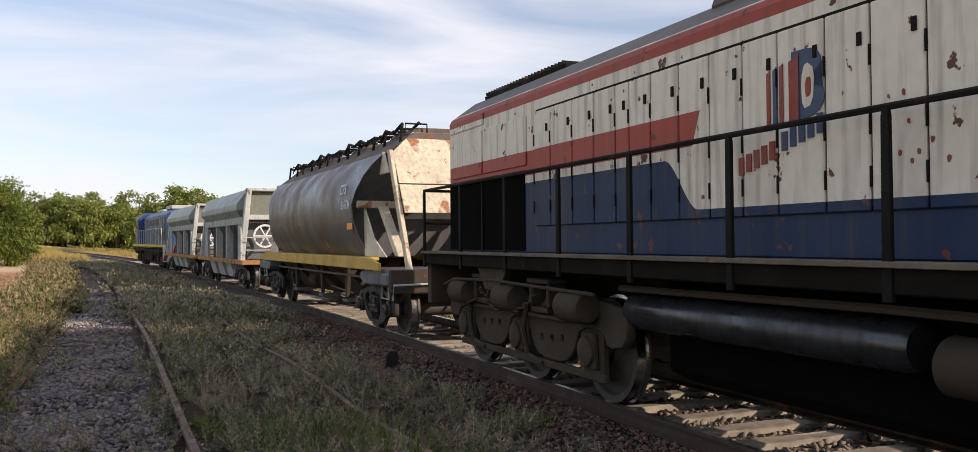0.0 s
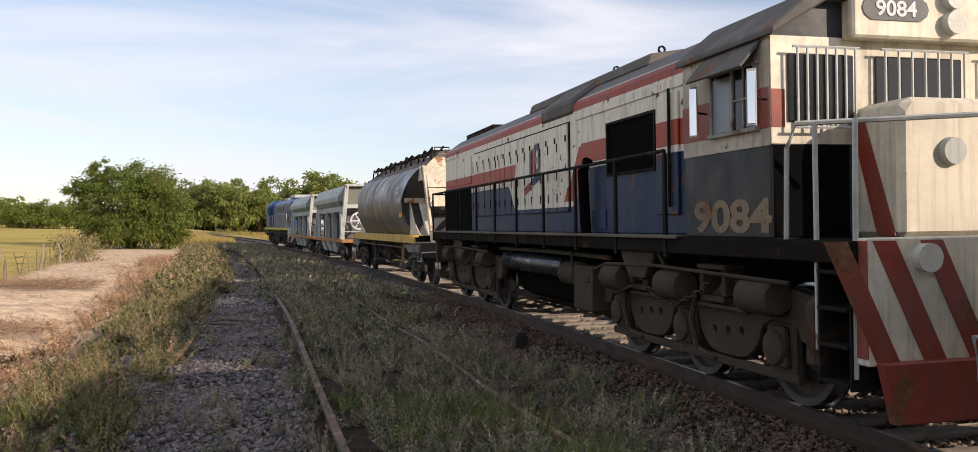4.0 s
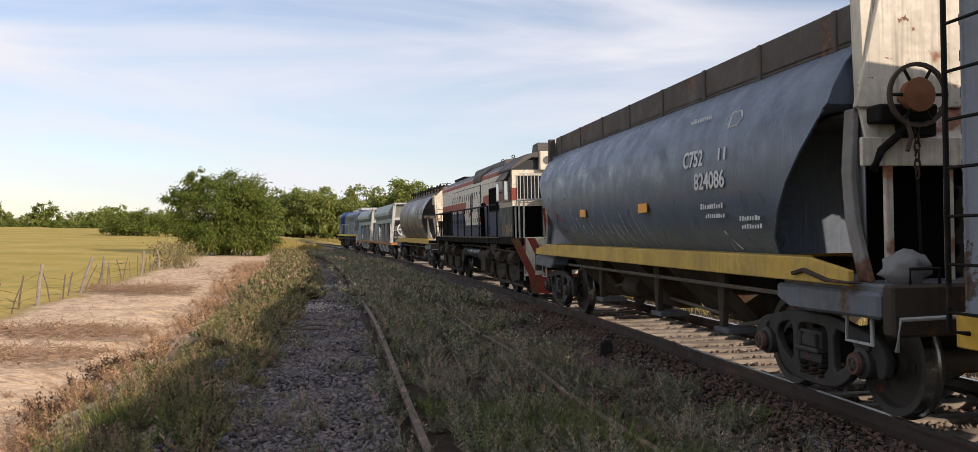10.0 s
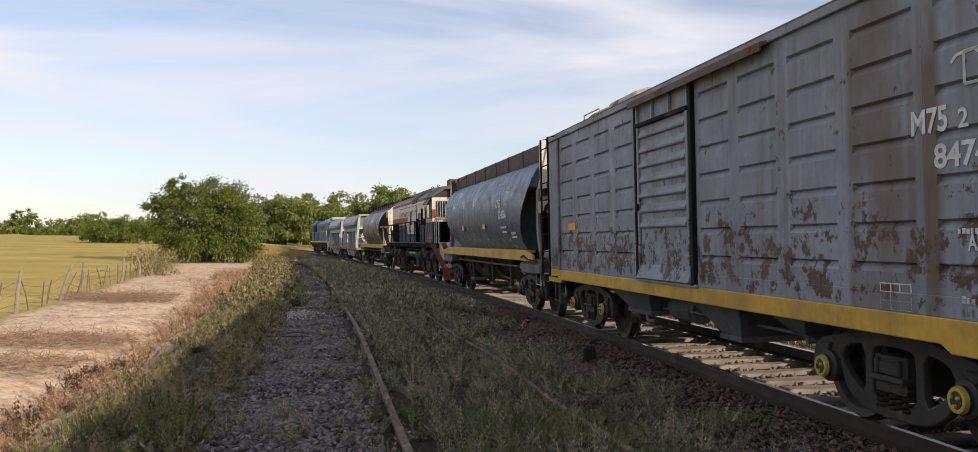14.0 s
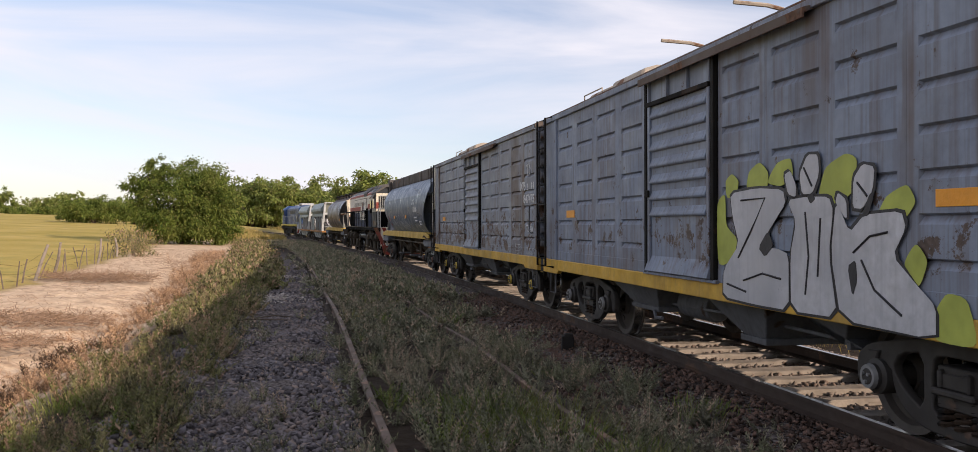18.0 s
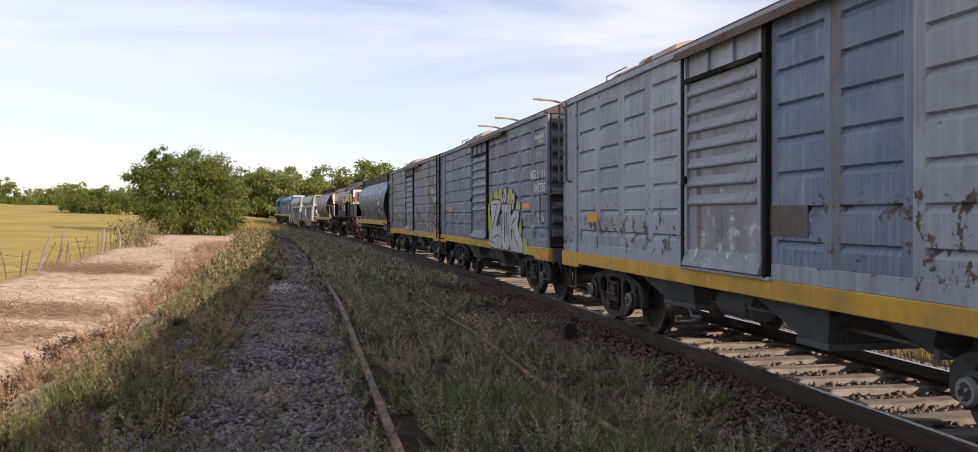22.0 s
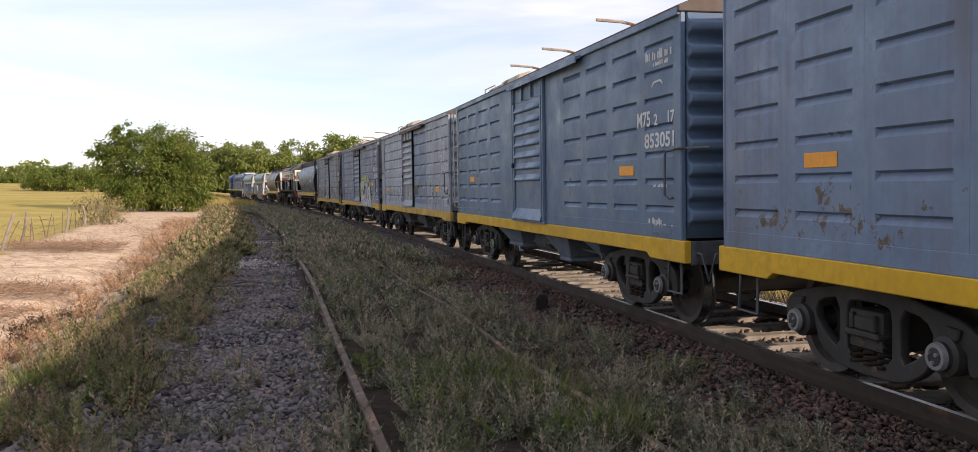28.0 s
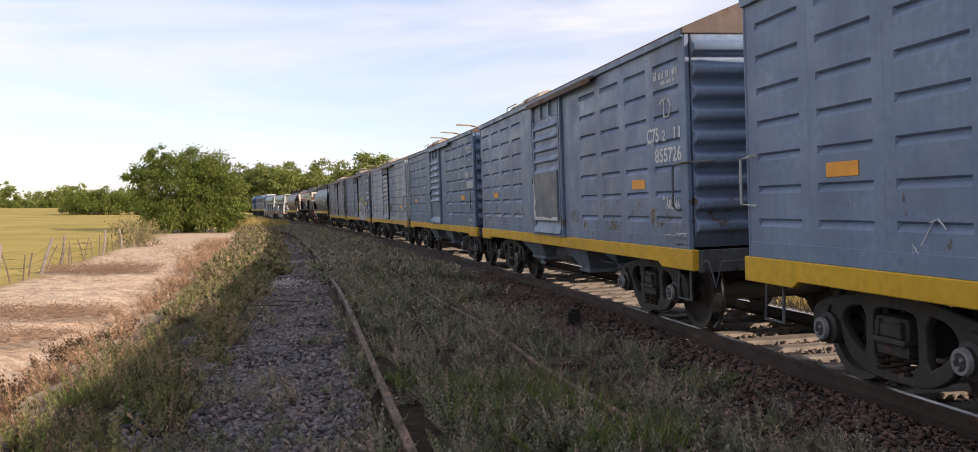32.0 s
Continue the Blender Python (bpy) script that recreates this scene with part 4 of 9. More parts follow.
    for k in range(4):
        part("header_rib", cached(("hrib", key), lambda: Build().box(-BOX_W - 0.05, -BOX_W - 0.012, -0.016, 0.016, 2.94, BOX_ZE - 0.08).mesh("header_rib", paint_mat, 0.004)), w, at=Matrix.Translation((0, dr + 0.06 + (dl - dr - 0.12) * k / 3, 0)))
    part("door_hood", cached(("hood", key), lambda: Build().prism([(-BOX_W, BOX_ZE - 0.04), (-BOX_W, BOX_ZE - 0.075), (-BOX_W - 0.095, BOX_ZE - 0.11), (-BOX_W - 0.095, BOX_ZE - 0.15), (-BOX_W - 0.115, BOX_ZE - 0.15), (-BOX_W - 0.115, BOX_ZE - 0.07)], "y", dr - 1.75, dl + 0.09).mesh("door_hood", ROOF_RUST if paint_mat is not BLUE_GREY else paint_mat, 0.003)), w, "projecting hood over the sliding door track")
    if old:
        # Near-black strip paints the shaded gap above the recessed door.
        part("door_lintel", cached(("gap_shade", key), lambda: Build().box(-BOX_W - 0.065, -BOX_W, dr + 0.046, dl - 0.046, 2.895, 2.945).mesh("door_lintel", UNDER, 0.005)), w, "dark strip painting the shaded gap over the door")
    part("door_track", cached(("dtrack", key), lambda: Build().box(-BOX_W - 0.05, -BOX_W, dr - 0.1, dl + 0.1, BOX_ZS - 0.012, BOX_ZS + 0.02).mesh("door_track", paint_mat, 0.004)), w)
    # Old wagons' jambs are near-black to stand for the shaded side gaps.
    for nm, a in (("a", dr - 0.05), ("b", dl - (0.02 if old else 0.0))):
        part("jamb", cached(("jamb", key, nm), lambda: Build().box(-BOX_W - 0.05, -BOX_W, a, a + (0.07 if old else 0.05), BOX_ZS, BOX_ZE - 0.06).mesh("jamb", UNDER if old else paint_mat, 0.005)), w)
    for nm, a, b_ in (("r", R - 0.01, R + 0.03), ("f", F - 0.03, F + 0.01)):
        part("end_post", cached(("endpost", key, nm), lambda: Build().box(-BOX_W - 0.012, -BOX_W + 0.05, a, b_, BOX_ZS - 0.02, BOX_ZE - 0.02).mesh("end_post", paint_mat, 0.012)), w)

    def end_wall(sy):
        yb = F if sy > 0 else R
        poly = [(yb - sy * 0.06, BOX_ZS)]
        for k in range(9):
            z = 1.12 + 0.235 * k
            poly += [(yb, z), (yb + sy * 0.02, z + 0.035), (yb + sy * 0.12, z + 0.065), (yb + sy * 0.12, z + 0.145), (yb + sy * 0.02, z + 0.19)]
        poly += [(yb, BOX_ZE - 0.02), (yb - sy * 0.06, BOX_ZE - 0.02)]
        b = Build()
        b.prism(poly, "x", -BOX_W + 0.06, BOX_W - 0.06)
        return b.mesh("end_wall", END_RUST_SHADE if paint_mat in (GREY, GREY_RUST) else paint_mat, 0.012, True)

    for sy in (1, -1):
        part("end_wall", cached(("end", key, sy), lambda: end_wall(sy)), w, "corrugated end wall")
        part("end_gable", cached(("gable", key, sy), lambda: Build().prism([(-BOX_W + 0.02, BOX_ZE - 0.02), (BOX_W - 0.02, BOX_ZE - 0.02), (0.75, 3.56), (0, 3.64), (-0.75, 3.56)], "y", (F if sy > 0 else R) - sy * 0.05, (F if sy > 0 else R) + sy * 0.01).mesh("end_gable", paint_mat, 0.01)), w)
    part("roof", cached("boxroof", lambda: Build().prism([(-BOX_W - 0.035, BOX_ZE - 0.045), (-BOX_W - 0.035, BOX_ZE + 0.02), (-0.75, 3.58), (0, 3.66), (0.75, 3.58), (BOX_W + 0.035, BOX_ZE + 0.02), (BOX_W + 0.035, BOX_ZE - 0.045)], "y", R - 0.03, F + 0.03).mesh("roof", ROOF_RUST, 0.008)), w)
    part("eave_strip", cached(("eave", key), lambda: Build().box(-BOX_W - 0.042, -BOX_W + 0.02, R, F, BOX_ZE - 0.075, BOX_ZE - 0.0).mesh("eave_strip", paint_mat, 0.006)), w)
    if hatches:
        def hatch():
            return Build().prism([(-0.42, 0), (0.42, 0), (0.36, 0.13), (0.16, 0.19), (-0.16, 0.19), (-0.36, 0.13)], "y", -0.62, 0.62).mesh("roof_hatch", HATCH, 0.03)

        def hatch_rail():
            return Build().tube([(-0.5, -0.5, 0), (-0.5, -0.5, 0.13), (-0.5, 0.4, 0.13), (-0.5, 0.4, 0)], 0.011).mesh("hatch_rail", HATCH, 0, True)

        part("hatch_rail", cached("hrail", hatch_rail), w, "bent roof grab rail", Matrix.Translation((-0.35, F - 0.95, 3.52)))
        for y, s_ in ((F - 1.15, 0.75), (F - 2.4, 1.0)):
            part("roof_hatch", cached("hatch", hatch), w, "pale rusty loading hatch", Matrix.Translation((-0.42, y, 3.55)) @ Matrix.Diagonal((1, s_, s_, 1)))
    for y in arms:
        part("roof_arm", cached("arm", lambda: Build().tube([(-0.5, 0, 3.58), (-0.9, 0.0, 3.66), (-1.24, 0.02, 3.68)], 0.021, 6).mesh("roof_arm", HATCH, 0, True)), w, "hatch lever arm sticking out over the eave", Matrix.Translation((0, y, 0)))

    def sill(sx):
        x0, x1 = sorted((sx * (BOX_W + 0.016), sx * (BOX_W - 0.06)))
        return Build().prism([(R - 0.09, 0.76), (R + 0.75, 0.76), (R + 0.85, 0.815), (F - 0.85, 0.815), (F - 0.75, 0.76), (F + 0.09, 0.76), (F + 0.09, BOX_ZS - 0.005), (R - 0.09, BOX_ZS - 0.005)], "x", x0, x1).mesh("sill", sill_mat, 0.008)

    for sx in (-1, 1):
        part("sill", cached(("sill", sill_mat.name, sx), lambda: sill(sx)), w, "yellow painted side sill")
    for yb in (R - 0.09, F + 0.05):
        part("end_beam", cached(("ebeam", sill_mat.name, yb > 0), lambda: Build().box(-BOX_W + 0.06, BOX_W - 0.06, yb, yb + 0.04, 0.74, BOX_ZS - 0.01).mesh("end_beam", UNDER_GREY, 0.008)), w)
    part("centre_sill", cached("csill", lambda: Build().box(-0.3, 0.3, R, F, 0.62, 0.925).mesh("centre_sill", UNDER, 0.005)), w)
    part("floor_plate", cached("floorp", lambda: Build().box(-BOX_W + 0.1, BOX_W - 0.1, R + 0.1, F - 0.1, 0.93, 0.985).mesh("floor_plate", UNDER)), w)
    for y in (-2.6, -0.9, 0.9, 2.6):
        part("cross_bearer", cached("bearer", lambda: Build().prism([(-1.3, 0.92), (1.3, 0.92), (0.35, 0.6), (-0.35, 0.6)], "y", -0.03, 0.03).mesh("cross_bearer", UNDER)), w, at=Matrix.Translation((0, y, 0)))
    for i, (y0, y1, zb) in enumerate(((F - 2.8, F - 4.6, 0.52), (-0.2, -1.6, 0.46), (R + 3.6, R + 2.75, 0.6))):
        def chute():
            b = Build()
            top, low = [(-1.24, y1), (-1.24, y0), (-0.2, y0), (-0.2, y1)], [(-1.08, y1 + 0.3), (-1.08, y0 - 0.75), (-0.3, y0 - 0.75), (-0.3, y1 + 0.3)]
            b.add([(*p, 0.85) for p in top] + [(*p, zb) for p in low], [(0, 1, 2, 3), (7, 6, 5, 4)] + [(k, 4 + k, 4 + (k + 1) % 4, (k + 1) % 4) for k in range(4)])
            return b.mesh("discharge_chute", chute_mat, 0.008)
        part("discharge_chute", cached(("chute", i, old), chute), w, "sloping discharge chute")
        part("chute_flange", cached(("flange", i, old), lambda: Build().box(-1.12, -0.28, y1 + 0.22, y0 - 0.68, zb - 0.03, zb + 0.03).mesh("chute_flange", chute_mat, 0.006)), w)
    part("chute_lever", cached(("cdoor", old), lambda: Build().tube([(-1.14, F - 4.3, 0.5), (-1.2, F - 4.5, 0.44), (-1.22, F - 4.75, 0.46)], 0.022, 6).mesh("chute_lever", chute_mat, 0, True)), w)
    part("brake_cylinder", cached("bcyl", lambda: Build().lathe([(-0.4, 0.0), (-0.4, 0.15), (-0.36, 0.17), (0.36, 0.17), (0.4, 0.12), (0.4, 0.0)], (-0.78, 0.7, 0.62), "y", 16).mesh("brake_cylinder", UNDER_GREY, 0, True)), w)
    part("brake_rod", cached("brod", lambda: Build().tube([(-0.95, -3.0, 0.6), (-0.95, -0.4, 0.62), (-0.9, 2.8, 0.55)], 0.018, 5).mesh("brake_rod", UNDER_GREY, 0, True)), w)
    part("train_pipe", cached("tpipe", lambda: Build().tube([(-1.15, R + 0.4, 0.86), (-1.15, -1.0, 0.84), (-1.15, F - 0.4, 0.86)], 0.02, 5).mesh("train_pipe", UNDER, 0, True)), w)
    for y in (F - 0.02, R - 0.11):
        sg = 1 if y > 0 else -1
        part("step", cached(("step", sg), lambda: Build().tube([(-1.33, 0, 0.78), (-1.34, sg * 0.02, 0.44), (-1.34, -sg * 0.3, 0.44), (-1.33, -sg * 0.3, 0.78)], 0.014, 6).mesh("step", UNDER_GREY, 0, True)), w, at=Matrix.Translation((0, y - sg * 0.2, 0)))
    if ladder:
        lm = {"dark": UNDER, "light": GALV, "short": UNDER_GREY}[ladder]
        wide, z0, z1, out = (0.52, 0.86, 3.28, 0.15) if ladder == "dark" else (0.40, 1.1 if ladder == "light" else 2.05, 3.26, 0.09)
        lad = part("ladder", cached(("ladder", ladder), lambda: Build().tube([(-BOX_W - 0.01, 0, z0), (-BOX_W - out, 0, z0 + 0.02), (-BOX_W - out, 0, z1), (-BOX_W - 0.01, 0, z1 + 0.02)], 0.018, 6).mesh("ladder", lm, 0, True)), w, "round-bar ladder", Matrix.Translation((0, F - wide - 0.04, 0)))
        part("stringer", lad.data, lad, at=Matrix.Translation((0, wide, 0)))
        for k in range({"dark": 8, "light": 7, "short": 4}[ladder]):
            part("rung", cached(("rung", ladder), lambda: Build().tube([(-BOX_W - out, 0, 0), (-BOX_W - out, wide, 0)], 0.011, 5).mesh("rung", lm, 0, True)), lad, at=Matrix.Translation((0, 0, z0 + 0.14 + 0.3 * k)))
    part("grab_rail", cached("grab", lambda: Build().tube([(-BOX_W + 0.1, R - 0.42, 1.90), (-BOX_W - 0.05, R - 0.05, 1.90), (-BOX_W - 0.06, R + 0.22, 1.89), (-BOX_W - 0.06, R + 0.26, 1.84), (-BOX_W - 0.06, R + 0.27, 1.44), (-BOX_W - 0.04, R + 0.2, 1.40), (-BOX_W - 0.02, R + 0.16, 1.41)], 0.012, 6).mesh("grab_rail", UNDER_GREY, 0, True)), w)
    part("uncoupling_rod", cached("uncouple", lambda: Build().tube([(-1.25, R - 0.1, 0.86), (-1.25, R - 0.2, 0.86), (-1.2, R - 0.24, 0.6), (-1.16, R - 0.3, 0.86), (-0.3, R - 0.32, 0.88)], 0.016, 6).mesh("uncoupling_rod", UNDER_GREY, 0, True)), w)
    for y in ((F - 1.5, F - 9.78) if paint_mat is not GREY_RUST else (F - 1.5,)):
        zr = 1.71 if ladder != "short" else 1.50
        part("reflector", cached("refl", lambda: Build().box(FACE - 0.003, FACE + 0.003, -0.21, 0.21, -0.055, 0.055).mesh("reflector", ORANGE, 0.002)), w, "orange reflective plate", Matrix.Translation((0, y, zr)))
    for text, y, z, size, wid in letters:
        lettering(text, size, LETTER, w, on_side(F - y, z, FACE), wid, label="white stencilled lettering")
    sd = int(abs(front) * 10)
    if letters:
        if logo:
            dashes(w, F - 10.68, 2.87, 0.66, 0.10, 15, sd)
            dashes(w, F - 10.74, 2.80, 0.40, 0.05, 14, sd + 1)
        part("stencil_mark", Build().prism([(F - 10.5, 2.6), (F - 10.55, 2.64), (F - 10.72, 2.65), (F - 10.78, 2.61), (F - 10.77, 2.59), (F - 10.71, 2.63), (F - 10.56, 2.62), (F - 10.51, 2.58)], "x", FACE - 0.002, FACE + 0.002).mesh("stencil_mark", LETTER), w)
        dashes(w, F - 10.78, 1.09, 0.46, 0.05, 11, sd + 2)
        dashes(w, F - 10.78, 1.01, 0.46, 0.05, 11, sd + 3)
        dashes(w, F - 10.70, 1.52, 0.34, 0.04, 9, sd + 4)
    bogie(w, F - 1.72, caps=caps, capcol2=odd_cap)
    bogie(w, R + 1.72, caps=caps2 or caps)
    coupler(w, F + 0.05, 1)
    coupler(w, R - 0.05, -1)
    return w


def numbers(klass, sub, number, cargo=""):
    rows = [(klass, 10.28, 2.18, 0.225, 0.118 * len(klass)), ("2", 10.60, 2.18, 0.165, 0.09), (sub, 10.96, 2.19, 0.165, 0.16), (number, 10.70, 1.945, 0.215, 0.74)]
    return rows + ([(cargo, 10.80, 1.42, 0.14, 0.075 * len(cargo))] if cargo else [])


def ruled_table(w, y, z):
    """A small stencilled table: its frame and the lines of its cells."""
    for yy in (0.0, 0.12, 0.22, 0.34):
        part("stencil_rule", cached("rulev", lambda: Build().box(FACE - 0.002, FACE + 0.002, -0.004, 0.004, 0.0, 0.18).mesh("stencil_rule", LETTER)), w, at=Matrix.Translation((0, BOX_L / 2 - y - yy, z)))
    for k in range(4):
        part("stencil_rule", cached("ruleh", lambda: Build().box(FACE - 0.002, FACE + 0.002, -0.345, 0.005, -0.004, 0.004).mesh("stencil_rule", LETTER)), w, at=Matrix.Translation((0, BOX_L / 2 - y, z + 0.06 * k)))


def arrow_mark(w, y, z):
    """An open pointed box, stencilled in strokes."""
    F = BOX_L / 2
    for q in ([(y, z), (y, z + 0.2)], [(y, z + 0.2), (y + 0.13, z + 0.2)], [(y, z), (y + 0.13, z)], [(y + 0.14, z + 0.19), (y + 0.2, z + 0.1)], [(y + 0.2, z + 0.1), (y + 0.14, z + 0.01)]):
        part("stencil_stroke", Build().tube([(FACE, F - a_, b_) for a_, b_ in q], 0.011, 4).mesh("stencil_stroke", LETTER), w)


B6 = box_wagon(-16.85, GREY_RUST, "grey covered wagon with peeling paint and rust patches", letters=numbers("M75", "11", "847475", "ARENA"), caps="yellow", logo=False)
B7 = box_wagon(-28.68, GREY, "worn grey covered wagon with white and lime graffiti", letters=numbers("M75", "11", "845735", "ARENA"), arms=(0.8, -1.0, -4.2))
B8 = box_wagon(-40.9, SLATE, "slate grey covered wagon with faded panels", letters=[(t, y, z + (0.08 if t == "CALERA" else 0.0), sz, wd) for t, y, z, sz, wd in numbers("75", "11", "846311", "CALERA")], ladder="short", logo=False, repainted=(0, 1), door_mat=SCUFFED)
B9 = box_wagon(-53.1, BLUE_GREY, "blue-grey covered wagon with fresh paint", letters=numbers("M75", "17", "853051"), arms=(1.4, -0.5, -2.9), ladder="light", old=False, odd_cap="green")
B10 = box_wagon(-65.23, BLUE_GREY_B, "blue-grey covered wagon with scuffed lower panels", letters=numbers("C75", "11", "855726", "ARENA"), ladder=None, old=False)
B11 = box_wagon(-77.8, BLUE_GREY_C, "blue-grey covered wagon with chalk marks", letters=(), ladder=None, old=False)
part("scuff_plate", Build().box(FACE - 0.004, FACE + 0.002, BOX_L / 2 - 7.1, BOX_L / 2 - 6.48, 1.36, 1.62).mesh("scuff_plate", plain("bare_patch", (0.13, 0.12, 0.11), 0.8)), B8, "bare grey-brown patch plate")
def door_patch(w):
    """A flat plate welded over the lower door, with scraped white edges."""
    y0, y1 = BOX_L / 2 - 6.44, BOX_L / 2 - 4.99
    pl = part("door_patch", Build().box(-BOX_W - 0.075, -BOX_W - 0.02, y0, y1, 1.24, 2.02).mesh("door_patch", paint("patch_steel", (0.135, 0.15, 0.175), 0.45, dirt=0.5, streak=0.2, dirt_col=(0.20, 0.205, 0.21), chips=0.2), 0.004), w, "flat grey plate welded over the lower door")
    g = random.Random(12)
    ys = [y1 - k * 0.12 for k in range(13)]
    part("scraped_edge", Build().prism([(y, 1.235) for y in ys] + [(y, 1.265 + g.uniform(0.0, 0.035)) for y in reversed(ys)], "x", -BOX_W - 0.079, -BOX_W - 0.074).mesh("scraped_edge", LETTER), pl, "scraped white paint edge")
    zs = [1.24 + k * 0.1 for k in range(8)]
    part("scraped_edge", Build().prism([(y1, z) for z in zs] + [(y1 - 0.025 - g.uniform(0.0, 0.09) * (1.2 if z < 1.7 else 0.2), z) for z in reversed(zs)], "x", -BOX_W - 0.079, -BOX_W - 0.074).mesh("scraped_edge", LETTER), pl)


door_patch(B10)
for w_, z_ in ((B6, 2.44), (B8, 2.44), (B10, 2.44)):
    arrow_mark(w_, 10.62, z_)
for w_, y_ in ((B7, 10.9), (B10, 10.86), (B6, 9.72)):
    ruled_table(w_, y_, 0.97 if w_ is not B6 else 1.0)
part("reflector", Build().box(-BOX_W - 0.020, -BOX_W - 0.016, -0.18, 0.18, -0.05, 0.05).mesh("reflector", ORANGE, 0.001), B7, "orange reflective plate on the sill", Matrix.Translation((0, BOX_L / 2 - 11.05, 0.87)))
part("side_grab", Build().tube([(-BOX_W, BOX_L / 2 - 0.16, 1.88), (-BOX_W - 0.07, BOX_L / 2 - 0.15, 1.88), (-BOX_W - 0.08, BOX_L / 2 - 0.02, 1.86), (-BOX_W - 0.08, BOX_L / 2 - 0.01, 1.46), (-BOX_W, BOX_L / 2 - 0.16, 1.44)], 0.013, 6).mesh("side_grab", GALV, 0, True), B11, "pale bent grab rail")


def chalk(w, seed, y0, y1, z0, z1, n, mat):
    """Loose hand-drawn strokes."""
    g = random.Random(seed)
    for _ in range(n):
        y, z = g.uniform(y0, y1), g.uniform(z0, z1)
        pts = []
        for k in range(6):
            pts.append((FACE + 0.003, BOX_L / 2 - y, z))
            y += g.uniform(-0.04, 0.09)
            z += g.uniform(-0.09, 0.09)
        part("chalk_stroke", Build().tube(pts, 0.006, 4).mesh("chalk_stroke", mat, 0, True), w)


dashes(B9, BOX_L / 2 - 10.6, 1.13, 0.4, 0.07, 8, 71)
dashes(B9, BOX_L / 2 - 10.66, 1.0, 0.3, 0.05, 7, 72)
chalk(B7, 4, 9.95, 10.5, 1.05, 1.3, 6, LETTER)
chalk(B11, 5, 2.0, 2.6, 1.1, 1.2, 2, LETTER)
chalk(B6, 6, 5.3, 5.6, 1.3, 1.45, 2, LETTER)

# ---- graffiti on one box wagon ----
def blob(parent, mat, pts, x, name="graffiti", grow=1.0):
    """A rounded painted shape on the near side; points are (y, z)."""
    n, out = len(pts), []
    for i in range(n):
        p, q = Vector(pts[i]), Vector(pts[(i + 1) % n])
        out += [p * 0.84 + q * 0.16, p * 0.16 + q * 0.84]
    if mat is GRAF_LIME:
        n = len(out)
        out = [w_ for i in range(n) for w_ in (out[i] * 0.75 + out[(i + 1) % n] * 0.25, out[i] * 0.25 + out[(i + 1) % n] * 0.75)]
    b = Build()
    b.prism([(p[0], p[1]) for p in out], "x", x, x + 0.002)
    return part(name, b.mesh(name, mat), parent)


